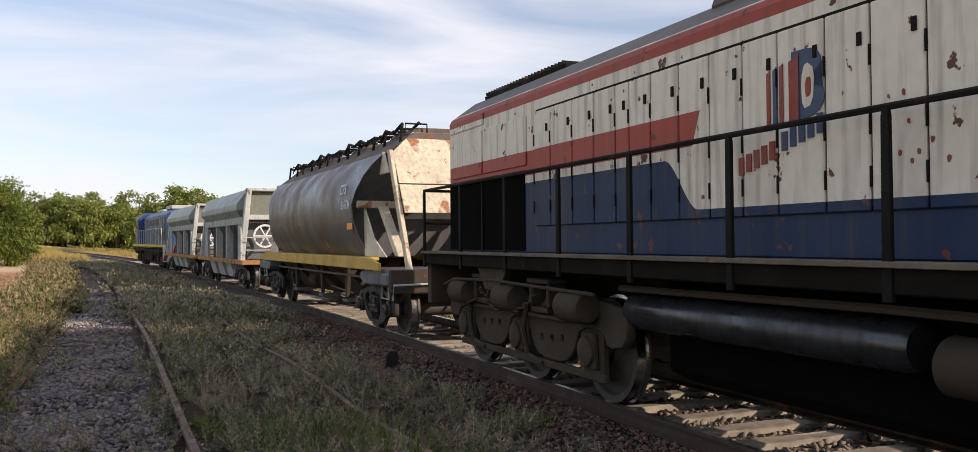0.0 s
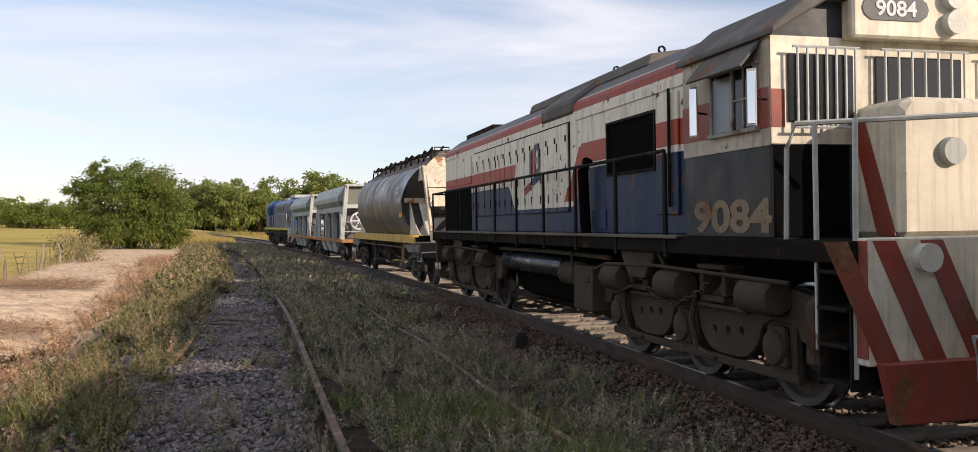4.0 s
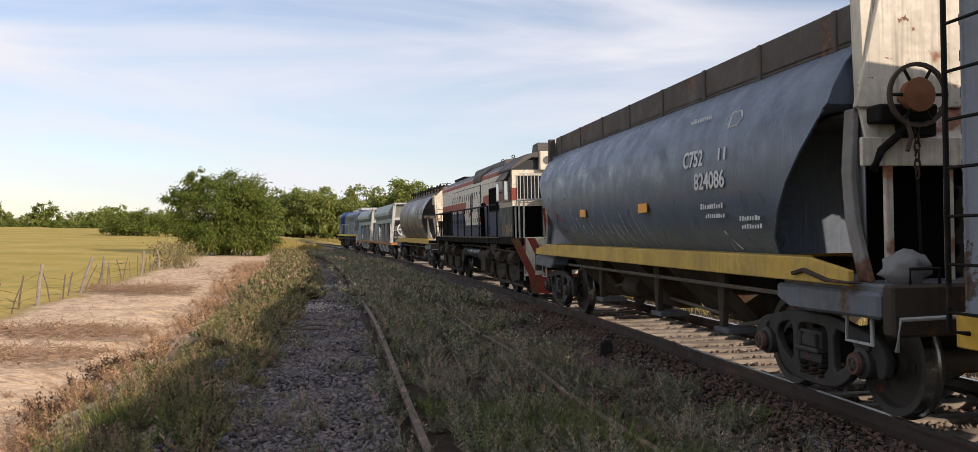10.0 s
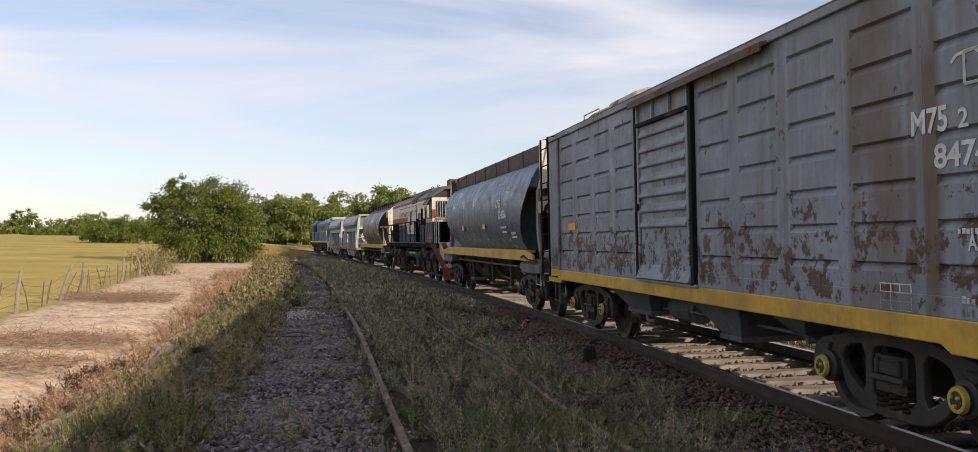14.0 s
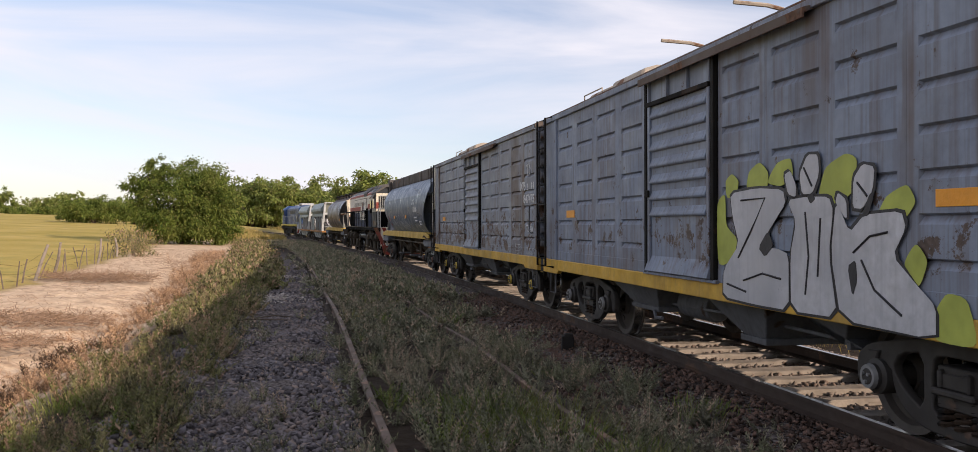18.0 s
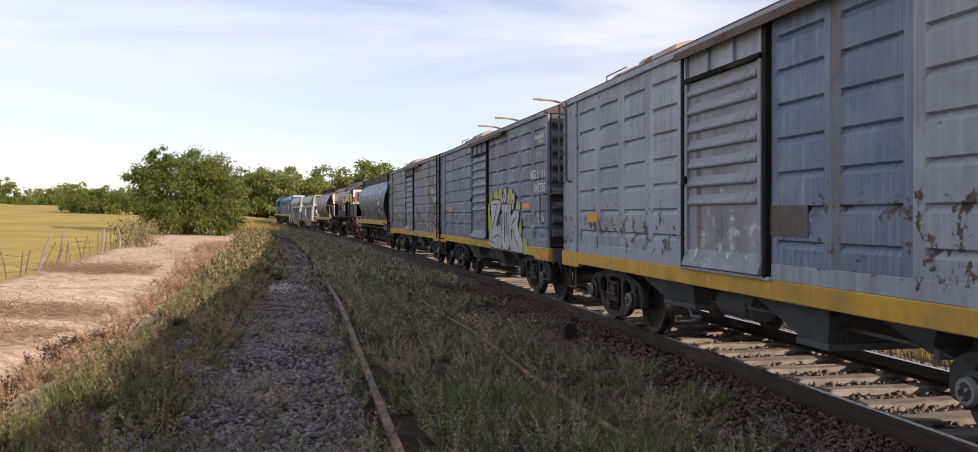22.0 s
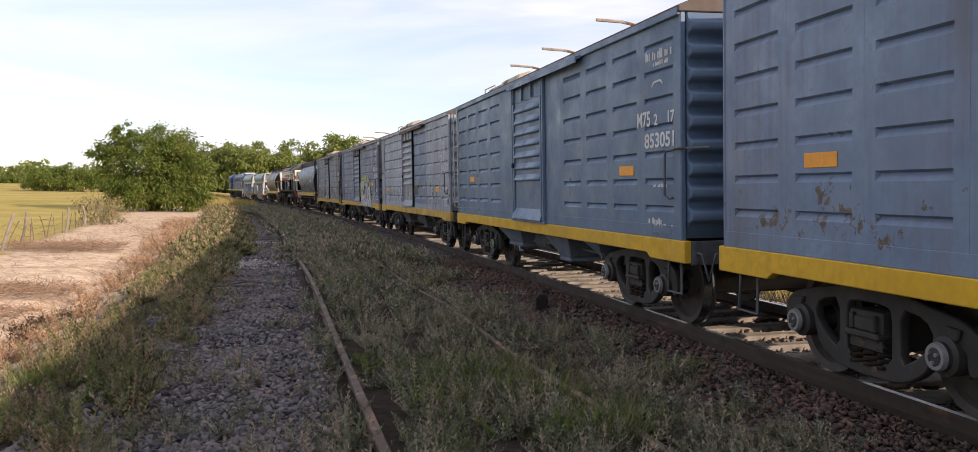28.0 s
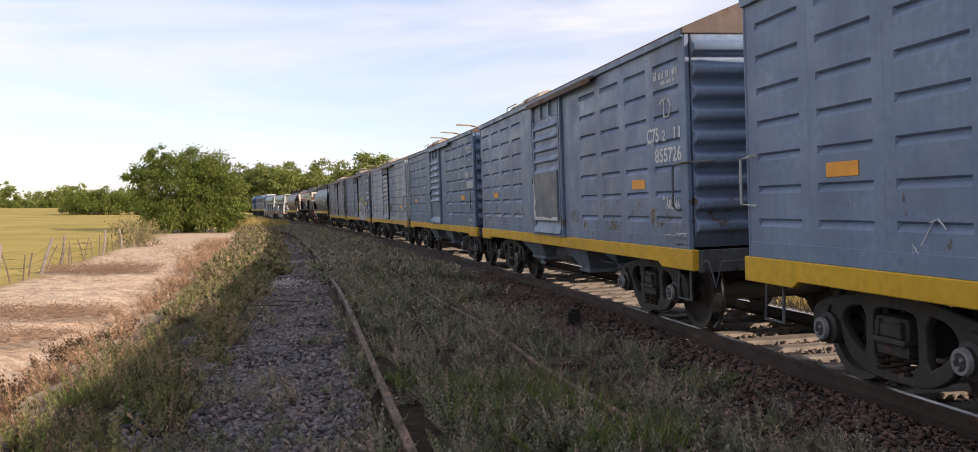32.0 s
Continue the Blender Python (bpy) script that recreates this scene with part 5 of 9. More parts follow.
def graffiti(w):
    F, X = BOX_L / 2, -BOX_W - 0.018
    wide = lambda a: 6.64 + (a - 6.6) * 0.975
    lift = lambda z: max(0.815, z + 0.045)
    turn = lambda pts: [(F - wide(a), lift(z)) for a, z in pts]
    lime = [[(6.7, 1.95), (6.8, 2.0), (6.91, 1.94), (6.87, 1.83), (6.72, 1.82)],
            [(7.14, 1.88), (7.18, 2.01), (7.33, 2.07), (7.45, 1.99), (7.43, 1.87)],
            [(7.52, 1.92), (7.66, 2.05), (7.83, 2.07), (7.86, 1.95), (7.72, 1.89)],
            [(8.33, 1.75), (8.41, 1.96), (8.62, 2.03), (8.73, 1.99), (8.69, 1.8), (8.49, 1.72)],
            [(9.07, 1.62), (9.15, 1.73), (9.32, 1.79), (9.39, 1.69), (9.27, 1.58)],
            [(9.34, 1.3), (9.43, 1.4), (9.52, 1.31), (9.46, 1.18), (9.35, 1.16)],
            [(9.63, 0.96), (9.73, 1.09), (9.87, 1.07), (9.94, 0.79), (9.65, 0.78)],
            [(6.53, 1.7), (6.67, 1.77), (6.68, 1.52), (6.88, 1.43), (6.8, 1.28), (6.55, 1.22)]]
    for p in lime:
        ca, cz = sum(q[0] for q in p) / len(p), sum(q[1] for q in p) / len(p)
        blob(w, GRAF_LIME, turn([(ca + (a - ca) * 1.35, cz - 0.05 + (z - cz) * 1.3) for a, z in p]), X, "graffiti")
    letters = [[(6.78, 1.79), (7.3, 1.82), (7.75, 1.79), (7.79, 1.67), (7.6, 1.52), (7.34, 1.31), (7.66, 1.3), (7.84, 1.26), (7.84, 0.8), (7.25, 0.8), (6.63, 0.82), (6.64, 1.08), (6.96, 1.32), (6.83, 1.57)],
             [(7.82, 1.7), (8.13, 1.72), (8.43, 1.71), (8.49, 1.61), (8.43, 1.28), (8.54, 0.81), (7.88, 0.8), (7.87, 1.26), (7.96, 1.52)],
             [(8.53, 1.69), (8.7, 1.44), (8.88, 1.57), (9.29, 1.59), (9.34, 1.48), (9.2, 1.29), (9.45, 1.11), (9.63, 0.99), (9.63, 0.78), (8.59, 0.8), (8.46, 1.28)],
             [(8.01, 1.9), (8.13, 2.05), (8.28, 2.04), (8.3, 1.89), (8.2, 1.74), (8.05, 1.74)],
             [(7.77, 1.91), (7.87, 1.94), (7.96, 1.81), (7.95, 1.72), (7.83, 1.75)],
             [(8.75, 1.83), (8.86, 1.93), (9.0, 1.9), (8.98, 1.74), (8.86, 1.61), (8.74, 1.62)],
             [(8.52, 1.66), (8.55, 1.74), (8.66, 1.68), (8.67, 1.53)]]
    for p in letters:
        ca, cz = sum(q[0] for q in p) / len(p), sum(q[1] for q in p) / len(p)
        blob(w, GRAF_BLACK, turn([(a + 0.026 * (1 if a > ca else -1), z + 0.022 * (1 if z > cz else -1)) for a, z in p]), X - 0.003)
        blob(w, GRAF_WHITE, turn(p), X - 0.006)
    strokes = ([(7.0, 1.72), (7.45, 1.73), (7.2, 1.45), (6.95, 1.2)], [(7.05, 1.0), (7.4, 1.08), (7.72, 1.05)], [(8.1, 1.6), (8.15, 1.25), (8.1, 0.95)], [(8.32, 1.55), (8.28, 1.1)], [(8.75, 1.3), (8.95, 1.42), (9.15, 1.45)], [(8.85, 1.25), (9.0, 1.05), (9.3, 0.9)], [(8.08, 1.95), (8.2, 1.8)], [(8.8, 1.8), (8.92, 1.7)], [(6.72, 0.95), (7.1, 0.9)])
    for q in strokes:
        part("graffiti_stroke", Build().tube([(X - 0.007, F - wide(a), lift(z)) for a, z in q], 0.010, 4).mesh("graffiti_stroke", GRAF_BLACK), w)
    for p in ([(7.33, 1.3), (7.5, 1.45), (7.6, 1.33), (7.45, 1.22)], [(8.68, 1.2), (8.78, 1.25), (8.80, 1.1), (8.74, 0.98)], [(8.13, 1.72), (8.18, 1.66), (8.25, 1.7), (8.2, 1.75)], [(8.86, 1.56), (8.95, 1.72), (9.0, 1.7), (8.93, 1.56)]):
        blob(w, GRAF_BLACK, turn(p), X - 0.009)


graffiti(B7)


# ---- rounded hopper wagons ----
HOP_LEVELS = ((1.27, 3.95, 1.00), (1.45, 4.18, 1.17), (1.7, 4.50, 1.30), (1.95, 4.80, 1.372), (2.2, 5.08, 1.385), (2.45, 5.36, 1.365), (2.56, 5.47, 1.34), (2.7, 5.48, 1.29), (2.9, 5.46, 1.17), (3.05, 5.42, 1.02), (3.10, 5.42, 0.95))


TUB_LEVELS = ((1.27, 4.25, 1.00), (1.45, 4.24, 1.17), (1.7, 4.22, 1.30), (1.95, 4.16, 1.372), (2.2, 4.16, 1.385), (2.45, 4.38, 1.365), (2.7, 4.62, 1.29), (2.9, 4.78, 1.17), (3.05, 4.86, 1.02), (3.10, 4.86, 0.95))


def hopper_body(levels):
    """Bulging side sheets that overhang a hollow at each end. Levels: height, half length of the sheets, half width, half length inside."""
    b = Build()
    rings = []
    ny = 22
    for z, e, wd, deep in levels:
        near = [(-wd, e - 2 * e * j / ny, z) for j in range(ny + 1)]
        back = [(-wd + 0.02, -e, z), (-wd + 0.03, -deep, z), (wd - 0.03, -deep, z), (wd - 0.02, -e, z)]
        rings.append(near + back + [(-x, -y, zz) for x, y, zz in near + back])
    n = len(rings[0])
    vs = [p for r in rings for p in r]
    fs = [(i * n + j, i * n + (j + 1) % n, (i + 1) * n + (j + 1) % n, (i + 1) * n + j) for i in range(len(rings) - 1) for j in range(n)]
    b.add(vs, fs + [tuple(range(n))[::-1], tuple(range((len(rings) - 1) * n, len(rings) * n))])
    return b


def stepped_levels(shelf=2.50):
    """The hollow is closed above a shelf."""
    levels = [q + ((3.7 if q[0] <= shelf else q[1] - 0.04),) for q in HOP_LEVELS]
    k = next(i for i, q in enumerate(levels) if q[0] > shelf)
    e, wd = (float(np.interp(shelf, [q[0] for q in HOP_LEVELS], [q[i] for q in HOP_LEVELS])) for i in (1, 2))
    levels[k:k] = [(shelf, e, wd, 3.7), (shelf + 0.02, e, wd, e - 0.04)]
    return levels


def sloped_levels():
    """The hopper's end slopes inwards from the roof to the sill."""
    return [q + (min(q[1] - 0.03, float(np.interp(q[0], (1.27, 2.0, 3.0), (3.3, 3.6, 4.74)))),) for q in TUB_LEVELS]


def shelf_end(w, sy, ct, plate_mat):
    """Upper plate with raked corners, a lower plate on posts, and a curved sheet in the hollow under a shelf."""
    part("end_plate", Build().prism([(-1.20, 2.50), (1.20, 2.50), (0.97, ct - 0.02), (-0.97, ct - 0.02)], "y", *sorted((sy * 5.60, sy * 5.65))).mesh("end_plate", plate_mat, 0.008), w, "upright end plate, cream paint flaking to rust")
    part("lower_plate", Build().box(-1.22, 1.22, *sorted((sy * 5.72, sy * 5.76)), 2.02, 2.25).mesh("lower_plate", plate_mat, 0.008), w)
    for x in (-0.98, -0.45, 0.45, 0.98):
        part("end_stanchion", cached(("estan", plate_mat.name, sy), lambda: Build().box(-0.03, 0.03, *sorted((sy * 5.70, sy * 5.755)), 1.1, 2.03).mesh("end_stanchion", plate_mat, 0.006)), w, at=Matrix.Translation((x, 0, 0)))
    inner = [(1.12, 5.64), (1.05, 5.40), (0.90, 5.17), (0.66, 4.98), (0.34, 4.86), (0.0, 4.82)]
    inner = [(-x, y) for x, y in inner] + [(x, y) for x, y in reversed(inner[:-1])]
    zt = 2.49
    sheet = Build()
    m_ = len(inner)
    sheet.add([(x, sy * y, z) for z in (1.285, zt) for x, y in inner] + [(x * 0.98, sy * (y - 0.02), z) for z in (1.285, zt) for x, y in inner], [(j, j + 1, m_ + j + 1, m_ + j) for j in range(m_ - 1)] + [(2 * m_ + j, 3 * m_ + j, 3 * m_ + j + 1, 2 * m_ + j + 1) for j in range(m_ - 1)] + [(m_ + j, m_ + j + 1, 3 * m_ + j + 1, 3 * m_ + j) for j in range(m_ - 1)])
    part("end_sheet", sheet.mesh("end_sheet", GUSSET, 0, True), w, "curved plate in the hollow under the shelf")
    # Black sheet added behind the posts to stand for the hollow's shade.
    part("end_recess", Build().box(-1.0, 1.0, *sorted((sy * 5.42, sy * 5.46)), 1.1, 2.2).mesh("end_recess", BLACK, 0.004), w, "black sheet standing for the shade behind the posts")
    part("recess_plate", Build().prism([(sy * 5.62, 2.5), (sy * 5.59, 2.5), (sy * 5.68, 2.24), (sy * 5.71, 2.24)], "x", -1.15, 1.15).mesh("recess_plate", plate_mat, 0.004), w, "slanting cream plate between the end plates")
    part("wheel_bracket", Build().box(-1.12, -0.62, *sorted((sy * 5.66, sy * 5.86)), 2.36, 2.50).box(-0.9, -0.66, *sorted((sy * 5.7, sy * 5.9)), 2.24, 2.36).mesh("wheel_bracket", UNDER, 0.015), w, "dark bracket of the handbrake")
    part("curved_brace", Build().tube([(-1.14, sy * 5.78, 1.98), (-1.08, sy * 5.8, 2.14), (-0.9, sy * 5.84, 2.3), (-0.7, sy * 5.86, 2.34)], 0.035, 8).mesh("curved_brace", UNDER, 0, True), w)
    part("brake_lever", Build().tube([(-0.94, sy * 5.9, 2.4), (-0.92, sy * 5.95, 2.24), (-0.97, sy * 5.97, 2.12)], 0.018, 6).mesh("brake_lever", BEAM_RUST, 0, True), w)
    part("end_shelf", Build().box(-1.1, 1.1, *sorted((sy * 4.25, sy * 5.62)), 2.46, 2.50).mesh("end_shelf", UNDER_GREY, 0.004), w)
    for sx in (-1, 1):
        part("end_column", Build().prism([(sy * 5.60, ct - 0.02), (sy * 5.46, ct - 0.02), (sy * 5.50, 2.5), (sy * 5.64, 2.5)], "x", *sorted((sx * 1.0, sx * 1.12))).mesh("end_column", plate_mat if sy < 0 else COAMING, 0.008), w, "upright column at the roof corner")
        part("end_post", Build().prism([(sy * 5.60, 2.5), (sy * 5.46, 2.5), (sy * 5.40, 2.0), (sy * 5.44, 1.6), (sy * 5.62, 1.1), (sy * 5.78, 1.1), (sy * 5.60, 1.55), (sy * 5.54, 1.95)], "x", *sorted((sx * 1.13, sx * 1.19))).mesh("end_post", RUSTED_GREY, 0.01), w, "bent end post, paint worn to rust")
        part("corner_gusset", Build().prism([(sy * 5.02, 2.52), (sy * 5.58, 2.52), (sy * 5.44, 3.06), (sy * 5.36, 3.06)], "x", *sorted((sx * 1.02, sx * 1.06))).mesh("corner_gusset", HOPPER_BLUE, 0.004), w, "triangular plate under the roof corner")


def tub_end(w, sy, ct, plate_mat):
    """Struts raked outwards from the roof corner to the platform, with plates between them, before the open sloping end."""
    y = lambda z: 4.9 + (3.58 - z) * 0.60
    for nm, rim in (("end_plate", [(-0.93, 2.52), (0.93, 2.52), (0.93, 3.08), (0.5, 3.45), (-0.5, 3.45), (-0.93, 3.08)]), ("lower_plate", [(-0.93, 2.02), (0.93, 2.02), (0.93, 2.5), (-0.93, 2.5)])):
        n = len(rim)
        quads = [(k, (k + 1) % n, n + (k + 1) % n, n + k) for k in range(n)]
        part(nm, Build().add([(x, sy * y(z), z) for x, z in rim] + [(x, sy * (y(z) - 0.03), z) for x, z in rim], [tuple(range(n)), tuple(range(2 * n - 1, n - 1, -1))] + quads).mesh(nm, plate_mat, 0.004), w, "raked end plate, cream paint flaking to rust")
    for sx in (-1, 1):
        part("end_strut", Build().prism([(sy * 5.06, 3.11), (sy * 5.2, 3.11), (sy * 6.22, 1.10), (sy * 6.05, 1.10)], "x", *sorted((sx * 0.93, sx * 1.0))).mesh("end_strut", CREAM_RUST, 0.008), w, "raked cream strut streaked with rust")
        part("corner_gusset", Build().prism([(sy * 4.14, 2.2), (sy * 4.2, 1.29), (sy * 5.5, 1.29), (sy * 4.75, 1.62)], "x", *sorted((sx * 1.12, sx * 1.15))).mesh("corner_gusset", CREAM, 0.006), w, "cream plate above the sill")
        part("top_gusset", Build().prism([(sy * 4.66, 2.72), (sy * 5.22, 2.72), (sy * 4.9, 3.1), (sy * 4.84, 3.1)], "x", *sorted((sx * 0.98, sx * 1.01))).mesh("top_gusset", CREAM, 0.004), w)
        part("end_brace", Build().prism([(sy * 4.3, 2.18), (sy * 4.5, 2.18), (sy * 5.5, 1.30), (sy * 5.3, 1.30)], "x", *sorted((sx * 0.80, sx * 0.94))).mesh("end_brace", CREAM, 0.008), w, "slanting cream brace")
    part("cross_beam", Build().box(-1.3, 1.3, *sorted((sy * 4.2, sy * 4.32)), 2.15, 2.28).mesh("cross_beam", CREAM_RUST, 0.01), w, "rusty cross beam")


def hopper_wagon(c, body_mat, coam_mat, plate_mat, label, letters, rack=False):
    w = vehicle("hopper_wagon", label, "freight wagon", c, 4.78)
    part("body", hopper_body(sloped_levels() if rack else stepped_levels()).mesh("body", body_mat, 0, True), w)
    top_end = 4.88 if rack else 5.46
    ct = 3.47 if rack else 3.44
    b = Build()
    if rack:
        b.prism([(-0.985, 3.07), (-0.5, 3.44), (0.5, 3.44), (0.985, 3.07)], "y", -5.05, 5.05)
    else:
        b.box(-0.98, 0.98, -top_end, top_end, 3.08, 3.14)
        for sx in (-1, 1):
            b.box(*sorted((sx * 0.93, sx * 0.98)), -top_end, top_end, 3.1, ct)
        for k in range(8):
            y = (top_end - 0.46) * (-1 + k * 2 / 7)
            b.box(-1.0, -0.93, y - 0.04, y + 0.04, 3.06, ct)
        b.box(-0.95, 0.95, top_end - 0.08, top_end - 0.02, 3.1, ct).box(-0.95, 0.95, -top_end + 0.02, -top_end + 0.08, 3.1, ct)
    part("roof_coaming", b.mesh("roof_coaming", coam_mat, 0.01), w)
    for k in range(4):
        part("roof_hatch", cached("hophatch", lambda: Build().prism([(-0.5, 0), (0.5, 0), (0.4, 0.12), (-0.4, 0.12)], "y", -0.6, 0.6).mesh("roof_hatch", ROOF_RUST, 0.02)), w, at=Matrix.Translation((0, -4.2 + 2.8 * k, 3.44 if rack else 3.14)))
    if rack:
        tops = []
        for k in range(12):
            y, z = -4.9 + k * 0.89 + 0.1 * math.sin(k * 2.3), 3.57 + 0.035 * math.sin(k * 1.9 + 1.0)
            tops += [(-0.66, y, z)] if k == 0 else [(-0.66, y - 0.45, z - 0.075 - 0.02 * (k % 2)), (-0.66, y, z)]
            part("rack_post", Build().tube([(-0.70, y, 3.26), (-0.66, y, z)], 0.026, 6).mesh("rack_post", UNDER, 0, True), w, "bent dark roof rack post" if k == 0 else "")
        for dx in (0.0, 0.3):
            part("rack_rail", Build().tube([(x + dx, y, z + dx * 0.1) for x, y, z in tops], 0.03, 6).mesh("rack_rail", UNDER, 0, True), w, "sagging dark roof rack rail")
        for k in range(24):
            y = -4.75 + k * 0.41
            part("rack_slat", cached("rslat", lambda: Build().box(-0.66, -0.34, -0.05, 0.05, -0.015, 0.015).mesh("rack_slat", UNDER, 0.003)), w, at=Matrix.Translation((0, y, 3.53)))
    for sy in (-1, 1):
        part("roof_grab", cached(("rgrab", rack, sy), lambda: Build().tube([(-0.6, sy * top_end, ct - 0.05), (-0.6, sy * top_end, ct + 0.14), (-0.2, sy * top_end, ct + 0.14), (-0.2, sy * top_end, ct - 0.05)], 0.018, 5).mesh("roof_grab", UNDER, 0, True)), w)
    for sy in (-1, 1):
        if rack:
            tub_end(w, sy, ct, plate_mat)
        else:
            shelf_end(w, sy, ct, plate_mat)
        part("end_platform", Build().box(-1.25, 1.25, *sorted((sy * 4.5, sy * 6.2)), 0.99, 1.10).mesh("end_platform", PLATFORM, 0.02), w, "scuffed steel end platform")
        part("buffer_beam", Build().box(-1.3, 1.3, *sorted((sy * 6.1, sy * 6.24)), 0.72, 1.105).mesh("buffer_beam", BEAM_RUST, 0.02), w, "brown rusty buffer beam")
        for sx in (-1, 1):
            part("side_member", Build().prism([(sy * 4.5, 0.9), (sy * 4.75, 0.82), (sy * 6.09, 0.84), (sy * 6.09, 1.04), (sy * 4.5, 1.04)], "x", *sorted((sx * 1.0, sx * 1.32))).mesh("side_member", PLATFORM, 0.025), w)
        part("end_rail", Build().tube([(-1.22, sy * 5.5, 1.08), (-1.22, sy * 5.5, 0.62), (-1.22, sy * 5.85, 0.62), (-1.22, sy * 5.85, 0.9)], 0.018, 6).tube([(-1.28, sy * 6.25, 0.62), (-1.28, sy * 6.3, 0.86), (-0.4, sy * 6.32, 0.88)], 0.018, 6).mesh("end_rail", GALV, 0, True), w)
    if not rack:
        rustw = plain("orange_rust", (0.24, 0.10, 0.05), 0.8)
        hw = part("brake_wheel", Build().lathe([(-0.016, 0.225), (0.016, 0.225), (0.016, 0.255), (-0.016, 0.255), (-0.016, 0.225)], (-0.84, -5.92, 2.56), "y", 24).mesh("brake_wheel", BEAM_RUST, 0, True), w, "spoked rusty handbrake wheel")
        for k in range(6):
            part("spoke", cached("hwspoke", lambda: Build().tube([(0, 0, 0), (0.24, 0, 0)], 0.014, 5).mesh("spoke", UNDER, 0, True)), hw, at=pose(-0.84, -5.92, 2.56, 0, k * 60.0, 0))
        part("wheel_hub", Build().lathe([(0.2, 0.0), (0.2, 0.04), (0.06, 0.06), (0.04, 0.125), (-0.04, 0.135), (-0.05, 0.05), (-0.06, 0.0)], (-0.84, -5.91, 2.56), "y", 16).mesh("wheel_hub", rustw, 0, True), hw)
        part("brake_rod", Build().tube([(-0.84, -5.9, 1.9), (-0.82, -5.9, 1.12)], 0.012, 5).mesh("brake_rod", UNDER, 0, True), hw)
        for k in range(6):
            part("chain_link", cached("chainlink", lambda: Build().tube([(0.022 * math.cos(q * math.tau / 8), 0, 0.045 * math.sin(q * math.tau / 8)) for q in range(9)], 0.009, 5).mesh("chain_link", BEAM_RUST, 0, True)), hw, "hanging chain" if k == 0 else "", pose(-0.84, -5.9, 2.3 - 0.07 * k, 0, 0, 90 * (k % 2)))
    b = Build()
    for sx in (-1, 1):
        x0, x1 = sorted((sx * 1.385, sx * 1.33))
        b.prism([(5.72, 1.08), (-5.80, 1.08), (-5.80, 1.20), (-5.2, 1.29), (4.75, 1.29), (5.72, 1.19)], "x", x0, x1)
        b.box(*sorted((sx * 1.33, sx * 1.0)), -4.6, 4.6, 1.22, 1.285)
    part("sill", b.mesh("sill", YELLOW_OLD, 0.008), w, "faded yellow side sill")
    part("centre_sill", cached("hsill", lambda: Build().box(-0.28, 0.28, -6.1, 6.1, 0.70, 1.0).mesh("centre_sill", UNDER, 0.008)), w)
    for y in (-2.0, 0.6, 2.9):
        for sx in (-1, 1):
            part("hopper_chute", cached(("hchute", sx), lambda: Build().prism([(sx * 1.25, 1.15), (sx * 0.5, 1.15), (sx * 0.22, 0.42), (sx * 0.55, 0.42)], "y", -0.75, 0.75).mesh("hopper_chute", BOGIE_TAN, 0.008)), w, at=Matrix.Translation((0, y, 0)))
    for y in (-2.87, -0.8, 1.85):
        part("hanger", cached("hhang", lambda: Build().prism([(-0.12, 1.1), (0.12, 1.1), (0.04, 0.45), (-0.04, 0.45)], "x", -1.15, -1.08).mesh("hanger", BOGIE_TAN, 0.008)), w, at=Matrix.Translation((0, y, 0)))
        part("hanger_foot", cached("hfoot", lambda: Build().box(-1.2, -0.8, -0.3, 0.1, 0.40, 0.46).mesh("hanger_foot", UNDER_GREY, 0.008)), w, at=Matrix.Translation((0, y, 0)))
    part("train_pipe", cached("hpipe", lambda: Build().tube([(-1.22, -4.4, 0.93), (-1.22, 3.6, 0.93)], 0.024, 6).mesh("train_pipe", DUST, 0, True)), w)
    part("brake_cylinder", cached("hcyl", lambda: Build().lathe([(-0.35, 0.0), (-0.35, 0.13), (-0.3, 0.16), (0.25, 0.16), (0.3, 0.12), (0.3, 0.0)], (-0.85, 0.9, 0.68), "y", 18).mesh("brake_cylinder", BOGIE_TAN, 0, True)), w)
    for k, pts in enumerate(([(-0.75, 1.2, 0.68), (-0.78, 1.75, 0.66), (-0.72, 2.4, 0.6)], [(-0.95, -2.7, 0.55), (-0.95, -0.8, 0.62), (-0.4, 0.5, 0.5)], [(-0.6, -4.1, 0.75), (-0.9, -2.8, 0.45)])):
        part("brake_rod", cached(("hrod", k), lambda: Build().tube(pts, 0.022, 6).mesh("brake_rod", DUST, 0, True)), w)
    for text, y, z, size, wid, tilt in letters:
        lettering(text, size, LETTER, w, on_side(y, z, -1.392) @ pose(0, 0, 0, -tilt), wid, label="white stencilled lettering")
    bogie(w, 4.78, caps="brown")
    bogie(w, -4.78, caps="brown")
    coupler(w, 6.2, 1)
    coupler(w, -6.2, -1)
    return w


